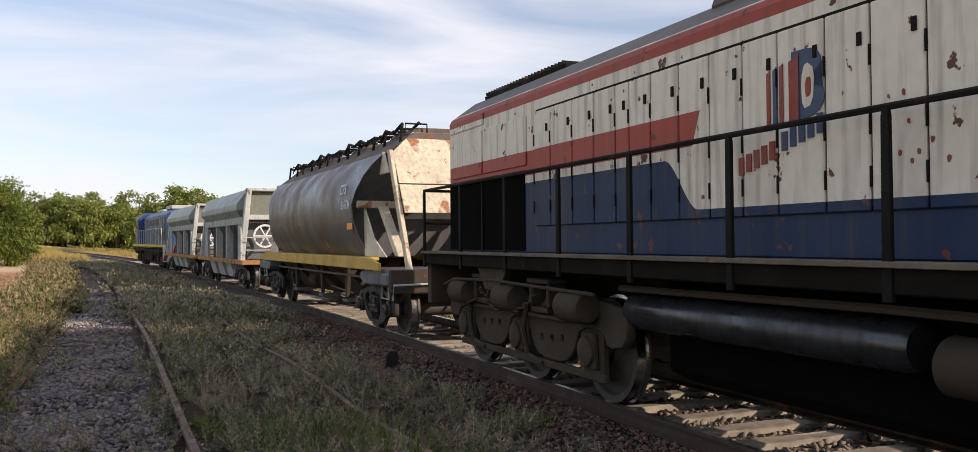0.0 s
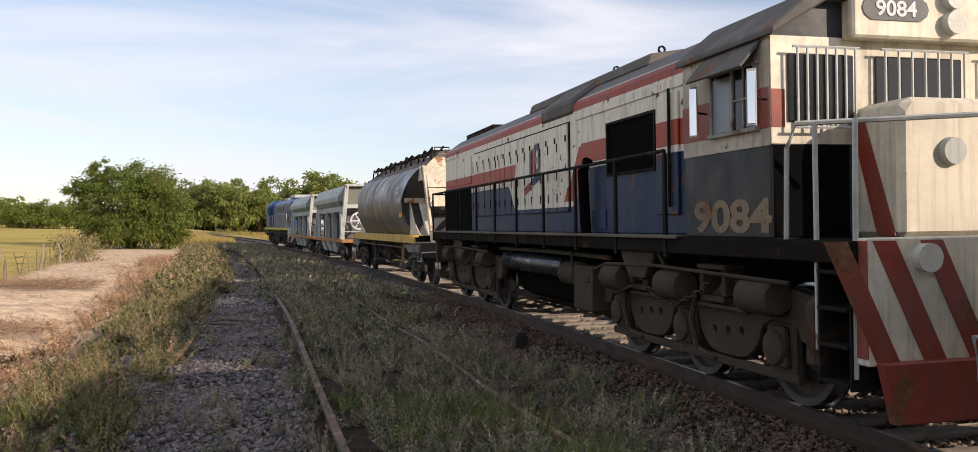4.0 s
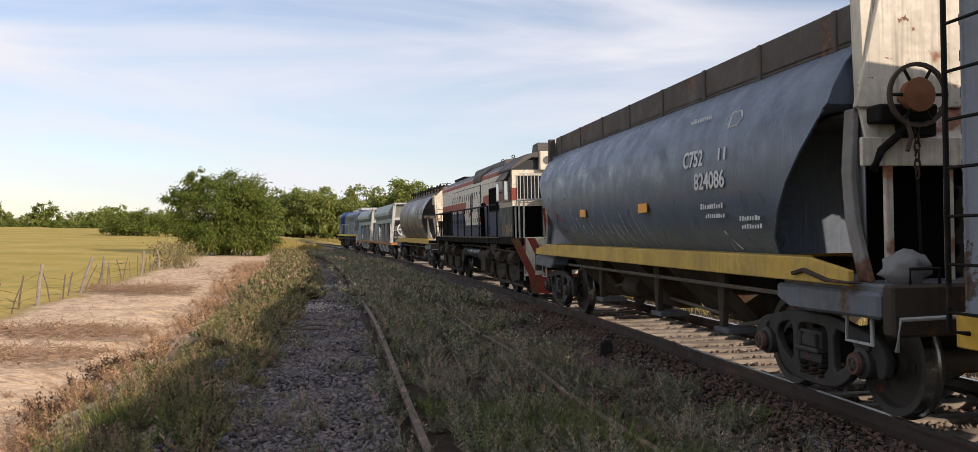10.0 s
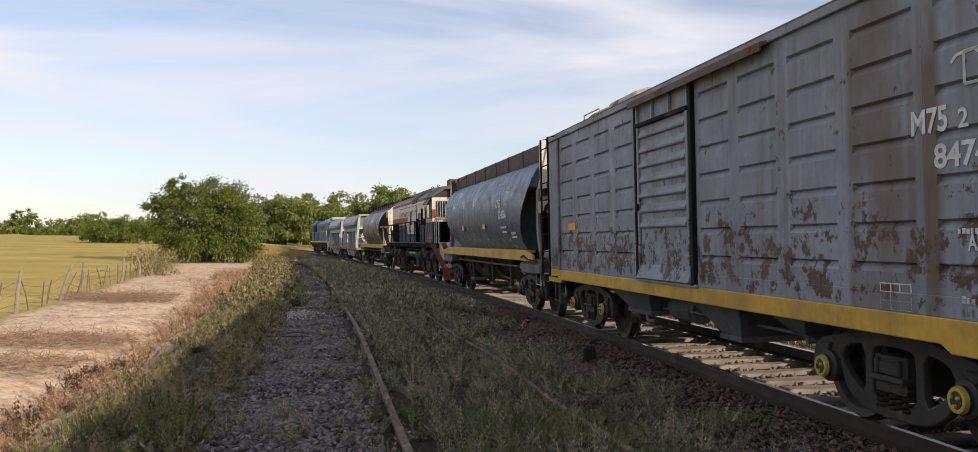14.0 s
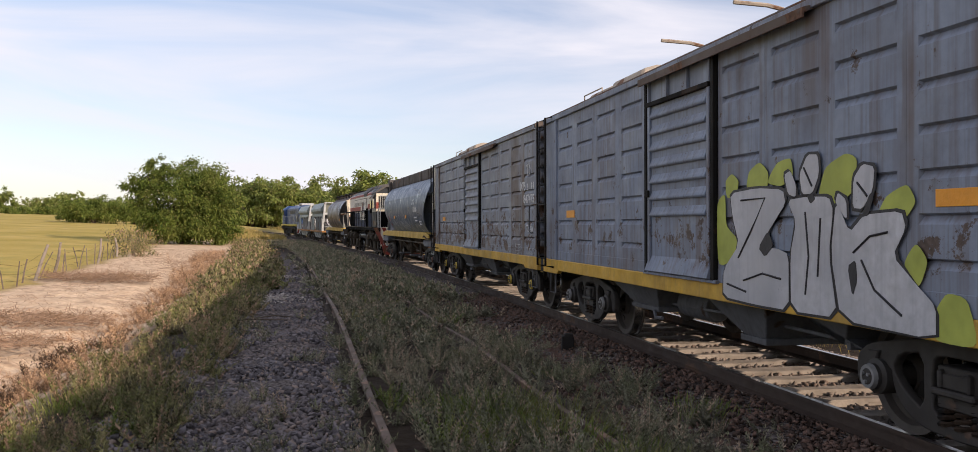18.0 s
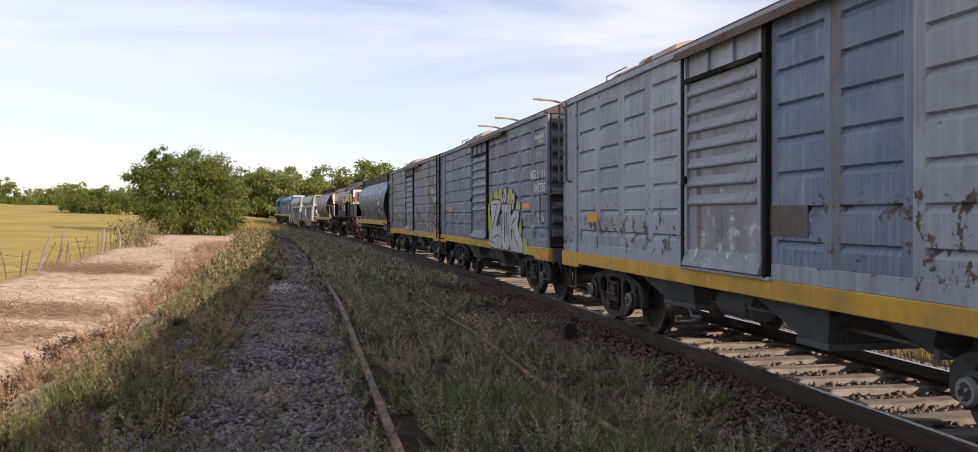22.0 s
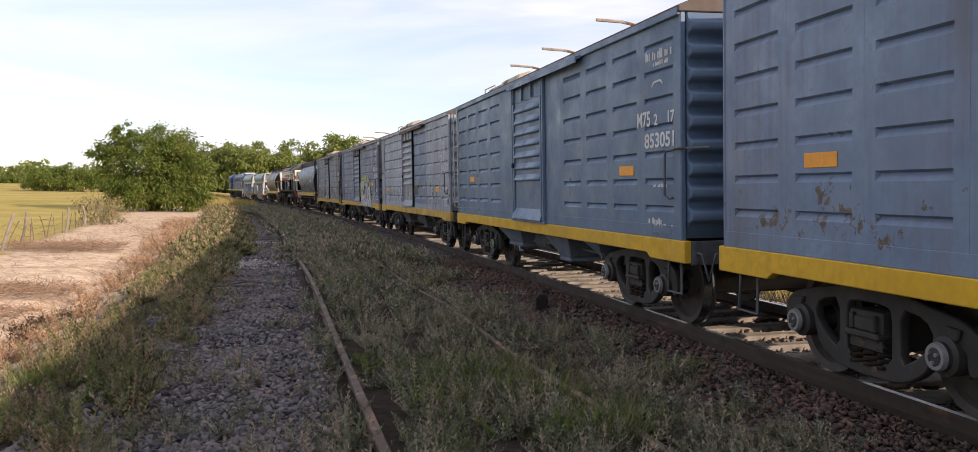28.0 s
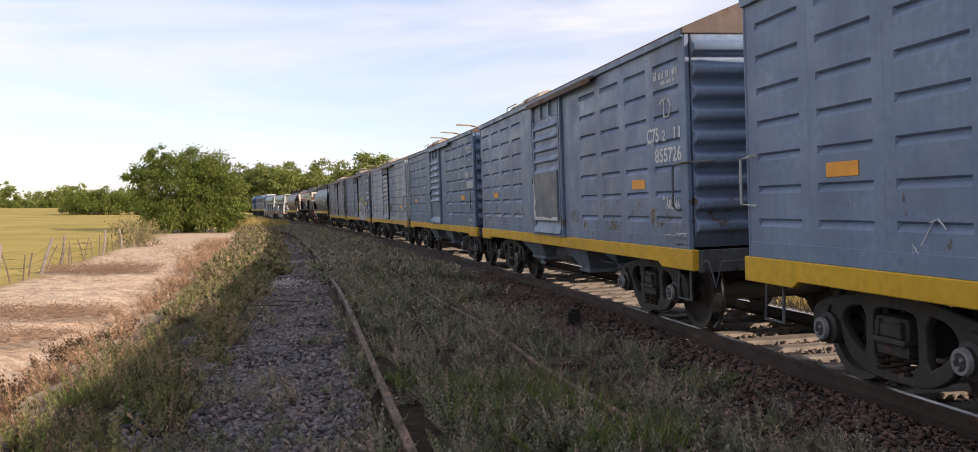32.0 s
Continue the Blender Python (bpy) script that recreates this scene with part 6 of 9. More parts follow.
H5 = hopper_wagon(-9.68, HOPPER_BLUE, COAMING, CREAM_FLAKED, "blue-grey rounded hopper wagon with yellow sill", (("C752", -2.72, 2.24, 0.25, 0.56, 4), ("11", -3.5, 2.26, 0.18, 0.18, 4), ("824086", -3.16, 1.98, 0.25, 0.8, 0)))
H3 = hopper_wagon(20.5, HOPPER_STEEL, ROOF_STEEL, CREAM_RUST, "rust-stained silver hopper wagon with flaking end", (("C75", -3.6, 2.42, 0.26, 0.45, 6), ("816734", -3.75, 2.15, 0.22, 0.62, 2)), rack=True)
for y, z, x, ww in ((2.05, 1.83, -1.362, 0.34), (-0.95, 1.83, -1.362, 0.34)):
    part("reflector", Build().box(-0.012, 0.0, -ww / 2, ww / 2, -0.06, 0.06).mesh("reflector", ORANGE, 0.003), H5, "orange reflective plate", Matrix.Translation((x - 0.004, y, z)))
for ln, z in ((0.34, 1.83),):
    part("reflector", Build().box(-0.012, 0.0, -ln / 2, ln / 2, -0.06, 0.06).mesh("reflector", ORANGE, 0.003), H3, "orange reflective plate", Matrix.Translation((-1.366, -4.0, z)))
rd = random.Random(8)
for y, z, ww, hh, x, n_ in ((-3.15, 1.76, 0.6, 0.06, -1.352, 10), (-3.2, 1.66, 0.5, 0.05, -1.335, 9), (-4.0, 1.62, 0.45, 0.05, -1.325, 8), (-4.0, 1.54, 0.45, 0.05, -1.30, 8), (-2.8, 2.74, 0.6, 0.05, -1.30, 12)):
    b = Build()
    for q in range(n_):
        yy = y + ww / 2 - q * ww / n_
        b.box(x - 0.006, x - 0.002, yy - ww / n_ * rd.uniform(0.5, 0.75), yy, z, z + hh * rd.uniform(0.6, 1.0))
    part("stencil_line", b.mesh("stencil_line", LETTER), H5)
for q in ([(-3.56, 2.58), (-3.56, 2.74)], [(-3.56, 2.74), (-3.76, 2.73)], [(-3.56, 2.58), (-3.76, 2.59)], [(-3.77, 2.59), (-3.84, 2.66)], [(-3.84, 2.66), (-3.77, 2.73)], [(-3.05, 1.30), (-3.14, 1.52)], [(-3.14, 1.52), (-3.26, 1.32)]):
    part("stencil_stroke", Build().tube([(float(np.interp(z, [p_[0] for p_ in HOP_LEVELS], [-p_[2] for p_ in HOP_LEVELS])) - 0.004, y, z) for y, z in q], 0.010, 4).mesh("stencil_stroke", LETTER), H5)
rd = random.Random(31)
for k in range(30):
    y, z0 = 3.4 - k * 0.14 + rd.uniform(-0.06, 0.06), rd.uniform(1.66, 2.1) - 0.006 * k
    zs = [z0 - (z0 - rd.uniform(1.32, 1.42)) * q / 5 for q in range(6)]
    part("paint_run", Build().tube([(float(np.interp(z, [p_[0] for p_ in HOP_LEVELS], [-p_[2] for p_ in HOP_LEVELS])) - 0.002, y - 0.018 * q - 0.005 * math.sin(q * 2.1 + k), z) for q, z in enumerate(zs)], rd.uniform(0.0015, 0.003), 4).mesh("paint_run", LETTER if k % 2 else GUSSET), H5, "thin white paint run" if k == 0 else "")
for p in ([(4.13, 1.66), (3.97, 1.88), (3.86, 1.79)], [(3.86, 1.83), (3.77, 1.5), (3.93, 1.59)], [(3.84, 1.81), (3.61, 1.70)]):
    part("paint_stroke", Build().tube([(float(np.interp(z, [p_[0] for p_ in HOP_LEVELS], [-p_[2] for p_ in HOP_LEVELS])) - 0.003, y, z) for y, z in p], 0.012, 4).mesh("paint_stroke", RED_LOCO), H5, "smeared red paint mark")



part("torn_plate", Build().prism([(-4.95, 1.16), (-5.15, 1.20), (-5.5, 1.13), (-5.86, 1.115), (-5.86, 1.10), (-5.5, 1.10), (-5.15, 1.165), (-4.97, 1.13)], "x", -1.42, -1.30).mesh("torn_plate", BEAM_RUST, 0.006), H5, "torn bent plate on the sill end")
part("platform_staple", Build().tube([(-1.1, -6.16, 1.1), (-1.1, -6.16, 1.22), (-0.86, -6.16, 1.22), (-0.86, -6.16, 1.1)], 0.014, 6).mesh("platform_staple", UNDER, 0, True), H5)


def sack():
    me = bpy.data.meshes.new("sack")
    bm = bmesh.new()
    bmesh.ops.create_icosphere(bm, subdivisions=3, radius=0.155)
    for v in bm.verts:
        n = v.co.normalized()
        k = 1 + 0.34 * noise.noise(n * 2.2) + 0.16 * noise.noise(n * 6) + 0.10 * max(0.0, n.z) ** 6
        v.co = Vector((-0.98 + v.co.x * k * 1.2, -5.95 + v.co.y * k, 1.215 + v.co.z * k * 0.85))
    bm.to_mesh(me)
    bm.free()
    me.materials.append(CANVAS)
    me.shade_smooth()
    ob = tagged(new("sack", me), "bulging grey sack lying on a wagon platform", "sack")
    VEHICLES.append((ob, -9.68, 4.78))


sack()


# ---- diesel locomotive ----
LC = 5.2


def livery(name):
    """White body with red bands, blue skirt and grey roof, chipped and stained."""
    m, n, l, b = node_mat(name, 0.5, 0.0, 0.22)
    co = n.new("ShaderNodeTexCoord").outputs["Object"]
    sp = n.new("ShaderNodeSeparateXYZ")
    l.new(co, sp.inputs[0])
    Y, Z = sp.outputs["Y"], sp.outputs["Z"]

    def op(kind, a, c):
        t = n.new("ShaderNodeMath")
        t.operation = kind
        for i, v in enumerate((a, c)):
            if hasattr(v, "is_linked"):
                l.new(v, t.inputs[i])
            else:
                t.inputs[i].default_value = v
        return t.outputs[0]

    def ramp(v, a, c, lo, hi):
        t = n.new("ShaderNodeMapRange")
        t.interpolation_type = "SMOOTHSTEP"
        for k, q in (("From Min", a), ("From Max", c), ("To Min", lo), ("To Max", hi)):
            t.inputs[k].default_value = q
        l.new(v, t.inputs["Value"])
        return t.outputs["Result"]

    gt, lt, mul, mx = (lambda a, c: op("GREATER_THAN", a, c)), (lambda a, c: op("LESS_THAN", a, c)), (lambda a, c: op("MULTIPLY", a, c)), (lambda a, c: op("MAXIMUM", a, c))
    between = lambda v, a, c: mul(gt(v, a), lt(v, c))
    y = lambda s: s - LC
    edge = op("ADD", ramp(Y, y(6.3), y(6.75), 1.77, 2.17), ramp(Y, y(3.15), y(3.7), 0.48, 0.0))
    blue = lt(Z, edge)
    red_a = mul(between(Z, 2.25, 2.51), gt(Y, op("SUBTRACT", y(6.27) + 1.0, mul(Z, 0.4))))
    slant = op("SUBTRACT", y(3.75) + 1.85 * 0.75, mul(Z, 0.75))
    red_b = mul(between(op("SUBTRACT", Y, slant), -0.22, 0.2), between(Z, 1.84, 2.55))
    red_c = mul(lt(Y, y(3.35)), between(Z, 2.32, 2.58))
    line = mul(lt(Y, y(3.2)), between(Z, 2.25, 2.33))
    red = mx(mx(red_a, red_b), mx(red_c, between(Z, 3.03, 3.17)))
    white, rd, bl, rf = (0.71, 0.675, 0.595), (0.35, 0.06, 0.04), (0.008, 0.028, 0.085), (0.105, 0.10, 0.095)
    c = mixed(n, l, blue, white, bl)
    c = mixed(n, l, line, c, white)
    c = mixed(n, l, red, c, rd)
    c = mixed(n, l, gt(Z, 3.19), c, rf)
    c = mixed(n, l, times(n, l, noise_fac(n, l, co, 10, 6, 0.3, 0.75), 0.12), c, (0.06, 0.05, 0.042))
    c = mixed(n, l, times(n, l, noise_fac(n, l, co, 2.4, 6, 0.5, 0.75, (5, 5, 0.35)), 0.5), c, (0.075, 0.06, 0.05))
    chips = noise_fac(n, l, co, 6.5, 11, 0.655, 0.68)
    c = mixed(n, l, chips, c, (0.12, 0.045, 0.032))
    c = mixed(n, l, times(n, l, ramp(Z, 2.95, 3.35, 0.0, 0.55), noise_fac(n, l, co, 3, 5, 0.35, 0.6)), c, (0.06, 0.055, 0.05))
    l.new(c, b.inputs["Base Color"])
    bumped(n, l, b, noise_fac(n, l, co, 2.2, 5, 0.2, 0.8), 0.25, 0.02)
    return m


LIVERY = livery("loco_livery")


def loco_bogie(parent, y, flip=1):
    bo = part("bogie", Build().box(-0.9, 0.9, -2.0, 2.0, 0.55, 0.75).box(-0.8, 0.8, -0.3, 0.3, 0.7, 1.0).mesh("bogie", BOGIE, 0.01), parent, "three-axle locomotive bogie, dusty brown", Matrix.Translation((0, y, 0)))
    for sx in (-1, 1):
        x0, x1 = sorted((sx * 1.0, sx * 1.10))
        outer = rounded([(2.3, 0.60), (2.3, 0.88), (2.05, 1.0), (1.5, 1.0), (1.3, 0.84), (0.95, 0.84), (0.8, 0.96), (0.1, 0.98), (-0.1, 0.86), (-0.6, 0.86), (-0.75, 1.0), (-1.5, 1.02), (-2.0, 0.95), (-2.3, 0.92), (-2.3, 0.62), (-1.98, 0.56), (-1.9, 0.72), (-1.42, 0.72), (-1.3, 0.46), (-1.1, 0.33), (-0.55, 0.33), (-0.35, 0.46), (-0.24, 0.72), (0.24, 0.72), (0.35, 0.46), (0.55, 0.33), (1.1, 0.33), (1.3, 0.46), (1.42, 0.72), (1.9, 0.72), (1.98, 0.56)], 1)
        part("side_frame", cast_plate("side_frame", outer, [ring_hole(yy, 0.56 + 0.03 * math.sin(yy * 3), 0.052) for yy in (0.58, 0.82, 1.06, -0.58, -0.82, -1.06)], x0, x1, LOCO_DUST, 0.014), bo)
        for yy in (0.82, -0.82):
            part("frame_web", cached(("lweb", sx), lambda: Build().prism([(-0.45, 0.74), (0.45, 0.74), (0.45, 0.78), (-0.45, 0.78)], "x", *sorted((sx * 1.09, sx * 1.17))).mesh("frame_web", LOCO_DUST, 0.008)), bo, at=Matrix.Translation((0, yy, 0)))
            part("spring_seat", cached(("lseat", sx), lambda: Build().box(*sorted((sx * 1.0, sx * 1.2)), -0.24, -0.17, 0.86, 1.1).box(*sorted((sx * 1.0, sx * 1.2)), 0.17, 0.24, 0.86, 1.1).box(*sorted((sx * 1.0, sx * 1.22)), -0.26, 0.26, 1.1, 1.15).box(*sorted((sx * 1.0, sx * 1.2)), -0.2, 0.2, 0.80, 0.86).mesh("spring_seat", LOCO_DUST, 0.012)), bo, "open spring seat", Matrix.Translation((0, yy + 0.1, 0)))
            part("brake_hanger", cached(("lhang", sx), lambda: Build().tube([(sx * 1.14, 0.0, 0.86), (sx * 1.17, 0.05, 0.6), (sx * 1.12, 0.02, 0.3)], 0.03, 6).tube([(sx * 1.12, 0.02, 0.32), (sx * 1.1, -0.3, 0.26)], 0.022, 6).mesh("brake_hanger", LOCO_DUST, 0, True)), bo, at=Matrix.Translation((0, yy + 0.52, 0)))
        for yy in (1.65, 0.0, -1.65):
            def axle_box():
                b = Build()
                b.prism([(-0.2, 0.28), (0.2, 0.28), (0.2, 0.70), (-0.2, 0.70)], "x", *sorted((sx * 1.0, sx * 1.08)))
                b.prism([(-0.15, 0.34), (0.15, 0.34), (0.12, 0.68), (-0.12, 0.68)], "x", *sorted((sx * 1.08, sx * 1.14)))
                return b.mesh("axle_box", LOCO_DUST, 0.015)
            ab = part("axle_box", cached(("abox", sx), axle_box), bo, at=Matrix.Translation((0, yy, 0)))
            part("axle_cap", cached(("acap", sx), lambda: Build().lathe([(sx * 0.03, 0.0), (sx * 0.03, 0.10), (sx * 0.015, 0.14), (-sx * 0.02, 0.15), (-sx * 0.02, 0.0)], (sx * 1.155, 0, 0.5), "x", 18).mesh("axle_cap", LOCO_DUST, 0, True)), bo, at=Matrix.Translation((0, yy, 0)))
        part("tie_bar", cached(("tieb", sx), lambda: Build().box(*sorted((sx * 1.03, sx * 1.09)), -1.9, 1.9, 0.22, 0.30).mesh("tie_bar", LOCO_DUST, 0.012)), bo)
        for yy in (1.45, 0.0, -1.6):
            part("brake_cylinder", cached(("lcyl", sx), lambda: Build().lathe([(-0.24, 0.0), (-0.24, 0.13), (-0.2, 0.155), (0.2, 0.155), (0.24, 0.1), (0.34, 0.04), (0.34, 0.0)], (sx * 1.22, 0, 0.92), "y", 18).mesh("brake_cylinder", LOCO_DUST, 0, True)), bo, at=Matrix.Translation((0, yy, 0)))
        b = Build()
        b.tube([(sx * 1.3, -2.1, 1.06), (sx * 1.32, -1.0, 1.08), (sx * 1.3, 0.3, 1.1), (sx * 1.3, 1.6, 1.07), (sx * 1.25, 2.1, 0.98)], 0.018, 6)
        b.tube([(sx * 1.28, 0.4, 1.1), (sx * 1.26, 0.3, 1.25), (sx * 1.2, 0.15, 1.0), (sx * 1.28, -0.1, 0.9)], 0.022, 6)
        b.tube([(sx * 1.28, 1.9, 0.9), (sx * 1.26, 1.4, 0.74), (sx * 1.26, 0.9, 0.86)], 0.016, 5)
        part("brake_pipe", b.mesh("brake_pipe", LOCO_DUST, 0, True), bo)
        for k in range(20):
            u = k / 19
            part("chain_link", cached(("lchain", sx), lambda: Build().tube([(0, 0.045 * math.cos(q * math.tau / 8), 0.022 * math.sin(q * math.tau / 8)) for q in range(9)], 0.009, 5).mesh("chain_link", BEAM_RUST, 0, True)), bo, "slack rusty safety chain" if k == 0 else "", pose(sx * 1.27, 0.75 - 1.5 * u, 0.98 - 0.9 * u * (1 - u), 0, 90 * (k % 2), 0))
    for yy in (1.65, 0.0, -1.65):
        ws = part("wheelset", cached("lws", lambda: wheelset_mesh(0.5)), bo, at=Matrix.Translation((0, yy, 0.5)))
        SPINNERS.append((ws, (0, yy, 0.5), 0.5))


def locomotive():
    w = vehicle("diesel_locomotive", "worn white, red and blue diesel locomotive with grey cab", "locomotive", LC, 4.6)
    Y = lambda s: s - LC
    HX = 1.16
    b = Build()
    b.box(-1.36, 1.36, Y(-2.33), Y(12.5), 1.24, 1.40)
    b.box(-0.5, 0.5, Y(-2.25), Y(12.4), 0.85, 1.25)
    part("deck_frame", b.mesh("deck_frame", DECK_GRIME_SHADE, 0.01), w, "grimy deck frame with ribbed edge, darkened for shade")
    b = Build()
    b.prism([(-1.40, 1.385), (-1.40, 1.42), (-1.2, 1.42), (-1.2, 1.402), (-1.375, 1.402), (-1.375, 1.385)], "y", Y(0.2), Y(12.5))
    part("deck_edge", b.mesh("deck_edge", DUST, 0.004), w, "dust-covered deck lip")
    b = Build()
    b.prism([(-HX, 1.40), (-HX, 3.14), (-0.80, 3.40), (-0.35, 3.47), (0.35, 3.47), (0.80, 3.40), (HX, 3.14), (HX, 1.40)], "y", Y(0.07), Y(11.95))
    part("long_hood", b.mesh("long_hood", LIVERY, 0.03), w, "long engine hood, chipped white with red and blue bands")
    # doors with gaps between them
    seams = (9.2, 8.82, 8.34, 7.91, 7.52, 7.29, 6.95, 6.55, 6.16, 5.78, 5.42, 4.99, 4.63, 4.24, 3.8)
    cuts = list(zip(seams, seams[1:]))
    for i, (a, c) in enumerate(cuts):
        b = Build()
        top, z0 = 2.90, 1.70
        b.box(-HX - 0.028, -HX, Y(c) + 0.008, Y(a) - 0.008, z0, top)
        part("door_seam", Build().box(-HX - 0.012, -HX, Y(c) - 0.042, Y(c) + 0.006, z0, top + 0.02).box(-HX - 0.012, -HX, Y(c) + 0.006, Y(a) - 0.01, top, top + 0.022).mesh("door_seam", UNDER), w)
        d = part("hood_door", b.mesh("hood_door", LIVERY, 0.008), w)
        yy = Y(c) + 0.07
        for z in (top - 0.2,):
            part("door_handle", cached("dhandle", lambda: Build().prism([(-0.018, -0.035), (0.018, -0.035), (0.018, 0.045), (-0.018, 0.045)], "x", -HX - 0.04, -HX - 0.028).mesh("door_handle", UNDER, 0.003)), d, at=Matrix.Translation((0, yy, z)))
        for z in (top - 0.3, 2.2, 1.9):
            part("hinge", cached("dhinge", lambda: Build().tube([(-HX - 0.034, 0, -0.06), (-HX - 0.034, 0, 0.06)], 0.008, 5).mesh("hinge", UNDER, 0, True)), d, at=Matrix.Translation((0, Y(a) - 0.005, z)))
    for a, c, z0, z1 in ((11.85, 10.75, 2.36, 2.9), (10.7, 9.45, 2.36, 2.9), (11.9, 10.7, 2.96, 3.1), (3.5, 0.35, 2.9, 3.0), (3.5, 2.5, 1.47, 1.72)):
        part("hood_panel", Build().box(-HX - 0.016, -HX, Y(c), Y(a), z0, z1).mesh("hood_panel", LIVERY, 0.006), w)
    # Flat black sheet paints the shade inside the intake.
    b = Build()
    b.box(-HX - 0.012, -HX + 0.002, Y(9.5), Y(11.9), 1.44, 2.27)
    part("intake_opening", b.mesh("intake_opening", BLACK), w, "radiator intake opening, its inner shade a flat black sheet")
    part("intake_frame", Build().box(-HX - 0.03, -HX - 0.005, Y(9.5), Y(11.95), 2.26, 2.31).mesh("intake_frame", UNDER, 0.004), w)
    part("intake_bar", Build().box(-HX - 0.03, -HX - 0.013, Y(10.7), Y(10.74), 1.42, 2.26).mesh("intake_bar", UNDER, 0.004), w)
    # The hood is solid here; a black sheet paints the opening's shade.
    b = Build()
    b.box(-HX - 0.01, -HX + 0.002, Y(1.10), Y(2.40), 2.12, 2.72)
    part("hood_window", b.mesh("hood_window", BLACK), w, "opening in the hood side, its shade a flat black sheet")
    b = Build()
    for k in (0, 1):
        b.box(-HX - 0.03, -HX - 0.008, Y(1.08 + k * 1.32), Y(1.11 + k * 1.32), 2.10, 2.74).box(-HX - 0.03, -HX - 0.008, Y(1.10), Y(2.41), 2.10 + k * 0.61, 2.13 + k * 0.61)
    part("window_frame", b.mesh("window_frame", UNDER), w)
    b = Build()
    b.box(-HX - 0.03, -HX, Y(0.55), Y(1.05), 1.62, 2.86)
    pd = part("side_door", b.mesh("side_door", LIVERY, 0.008), w)
    part("latch_bar", Build().tube([(-HX - 0.05, Y(0.7), 1.7), (-HX - 0.05, Y(0.7), 2.9)], 0.016, 6).mesh("latch_bar", UNDER, 0, True), pd)
    part("dark_pipe", Build().tube([(-HX - 0.1, Y(2.95), 1.42), (-HX - 0.12, Y(2.98), 2.2), (-HX - 0.1, Y(2.85), 2.32)], 0.07, 8).mesh("dark_pipe", BLACK, 0, True), w, "black soot-stained exhaust drain")
    # roof
    b = Build()
    b.prism([(-0.86, 3.36), (-0.8, 3.52), (-0.3, 3.60), (0.3, 3.60), (0.8, 3.52), (0.86, 3.36)], "y", Y(2.0), Y(6.6))
    part("roof_raise", b.mesh("roof_raise", ROOF_LOCO, 0.03), w, "sooty raised roof over the engine")
    b = Build()
    b.prism([(-1.19, 3.0), (-1.19, 3.2), (-0.85, 3.44), (-0.8, 3.5), (-0.7, 3.5), (-0.7, 3.0)], "y", Y(3.6), Y(4.95))
    part("roof_bulge", b.mesh("roof_bulge", ROOF_LOCO, 0.04), w)
    b = Build()
    b.box(-0.7, 0.7, Y(9.4), Y(11.8), 3.45, 3.49)
    for k in range(26):
        b.box(-0.72, 0.72, Y(9.45 + k * 0.09), Y(9.47 + k * 0.09), 3.49, 3.53)
    part("radiator_grille", b.mesh("radiator_grille", UNDER, 0.0), w, "roof radiator grille")
    for s in (2.3, 3.7):
        part("lifting_eye", Build().lathe([(-0.012, 0.03), (0.012, 0.03), (0.012, 0.05), (-0.012, 0.05), (-0.012, 0.03)], (-0.5, Y(s), 3.63), "y", 12).mesh("lifting_eye", UNDER), w)
    # cab
    b = Build()
    b.prism([(-1.36, 1.40), (-1.36, 3.02), (-1.0, 3.32), (-0.5, 3.44), (0.5, 3.44), (1.0, 3.32), (1.36, 3.02), (1.36, 1.40)], "y", Y(-1.38), Y(0.07))
    part("cab_body", b.mesh("cab_body", [DARK_GREY], 0.02), w, "full-width driver's cab, dark grey below")
    for sx in (-1, 1):
        part("cab_upper", Build().box(*sorted((sx * 1.36, sx * 1.368)), Y(-1.38), Y(0.07), 2.14, 3.0).mesh("cab_upper", WHITE_LOCO), w, "dirty white upper cab side")
        part("cab_red_band", Build().box(*sorted((sx * 1.368, sx * 1.374)), Y(-1.38), Y(0.07), 2.28, 2.60).mesh("cab_red_band", RED_LOCO), w)
    part("cab_end", Build().box(-1.36, 1.36, Y(-1.39), Y(-1.38), 2.15, 3.0).mesh("cab_end", CREAM), w, "cream cab end wall")
    for sx in (-1, 1):
        part("end_red_band", Build().box(*sorted((sx * 1.36, sx * 1.24)), Y(-1.394), Y(-1.388), 2.28, 2.58).mesh("end_red_band", RED_LOCO), w)
    b = Build()
    b.prism([(-1.42, 2.98), (-1.42, 3.04), (-1.02, 3.36), (-0.5, 3.48), (0.5, 3.48), (1.02, 3.36), (1.42, 3.04), (1.42, 2.98), (0.9, 3.28), (-0.9, 3.28)], "y", Y(-1.5), Y(0.14))
    part("cab_roof", b.mesh("cab_roof", ROOF_LOCO, 0.015), w, "sooty cab roof with overhanging eaves")
    b = Build()
    b.prism([(Y(-1.50), 3.43), (Y(-0.85), 3.43), (Y(-0.95), 3.62), (Y(-1.42), 3.64)], "x", -0.74, -0.06)
    part("roof_vent", b.mesh("roof_vent", ROOF_LOCO, 0.01), w)
    b = Build()
    b.prism([(-1.375, 2.96), (-1.46, 2.86), (-1.55, 2.76), (-1.565, 2.775), (-1.47, 2.89), (-1.375, 3.0)], "y", Y(-1.27), Y(-0.36))
    part("sun_visor", b.mesh("sun_visor", ROOF_LOCO, 0.004), w)
    b = Build()
    b.box(-1.386, -1.372, Y(-1.2), Y(-0.51), 2.30, 2.80)
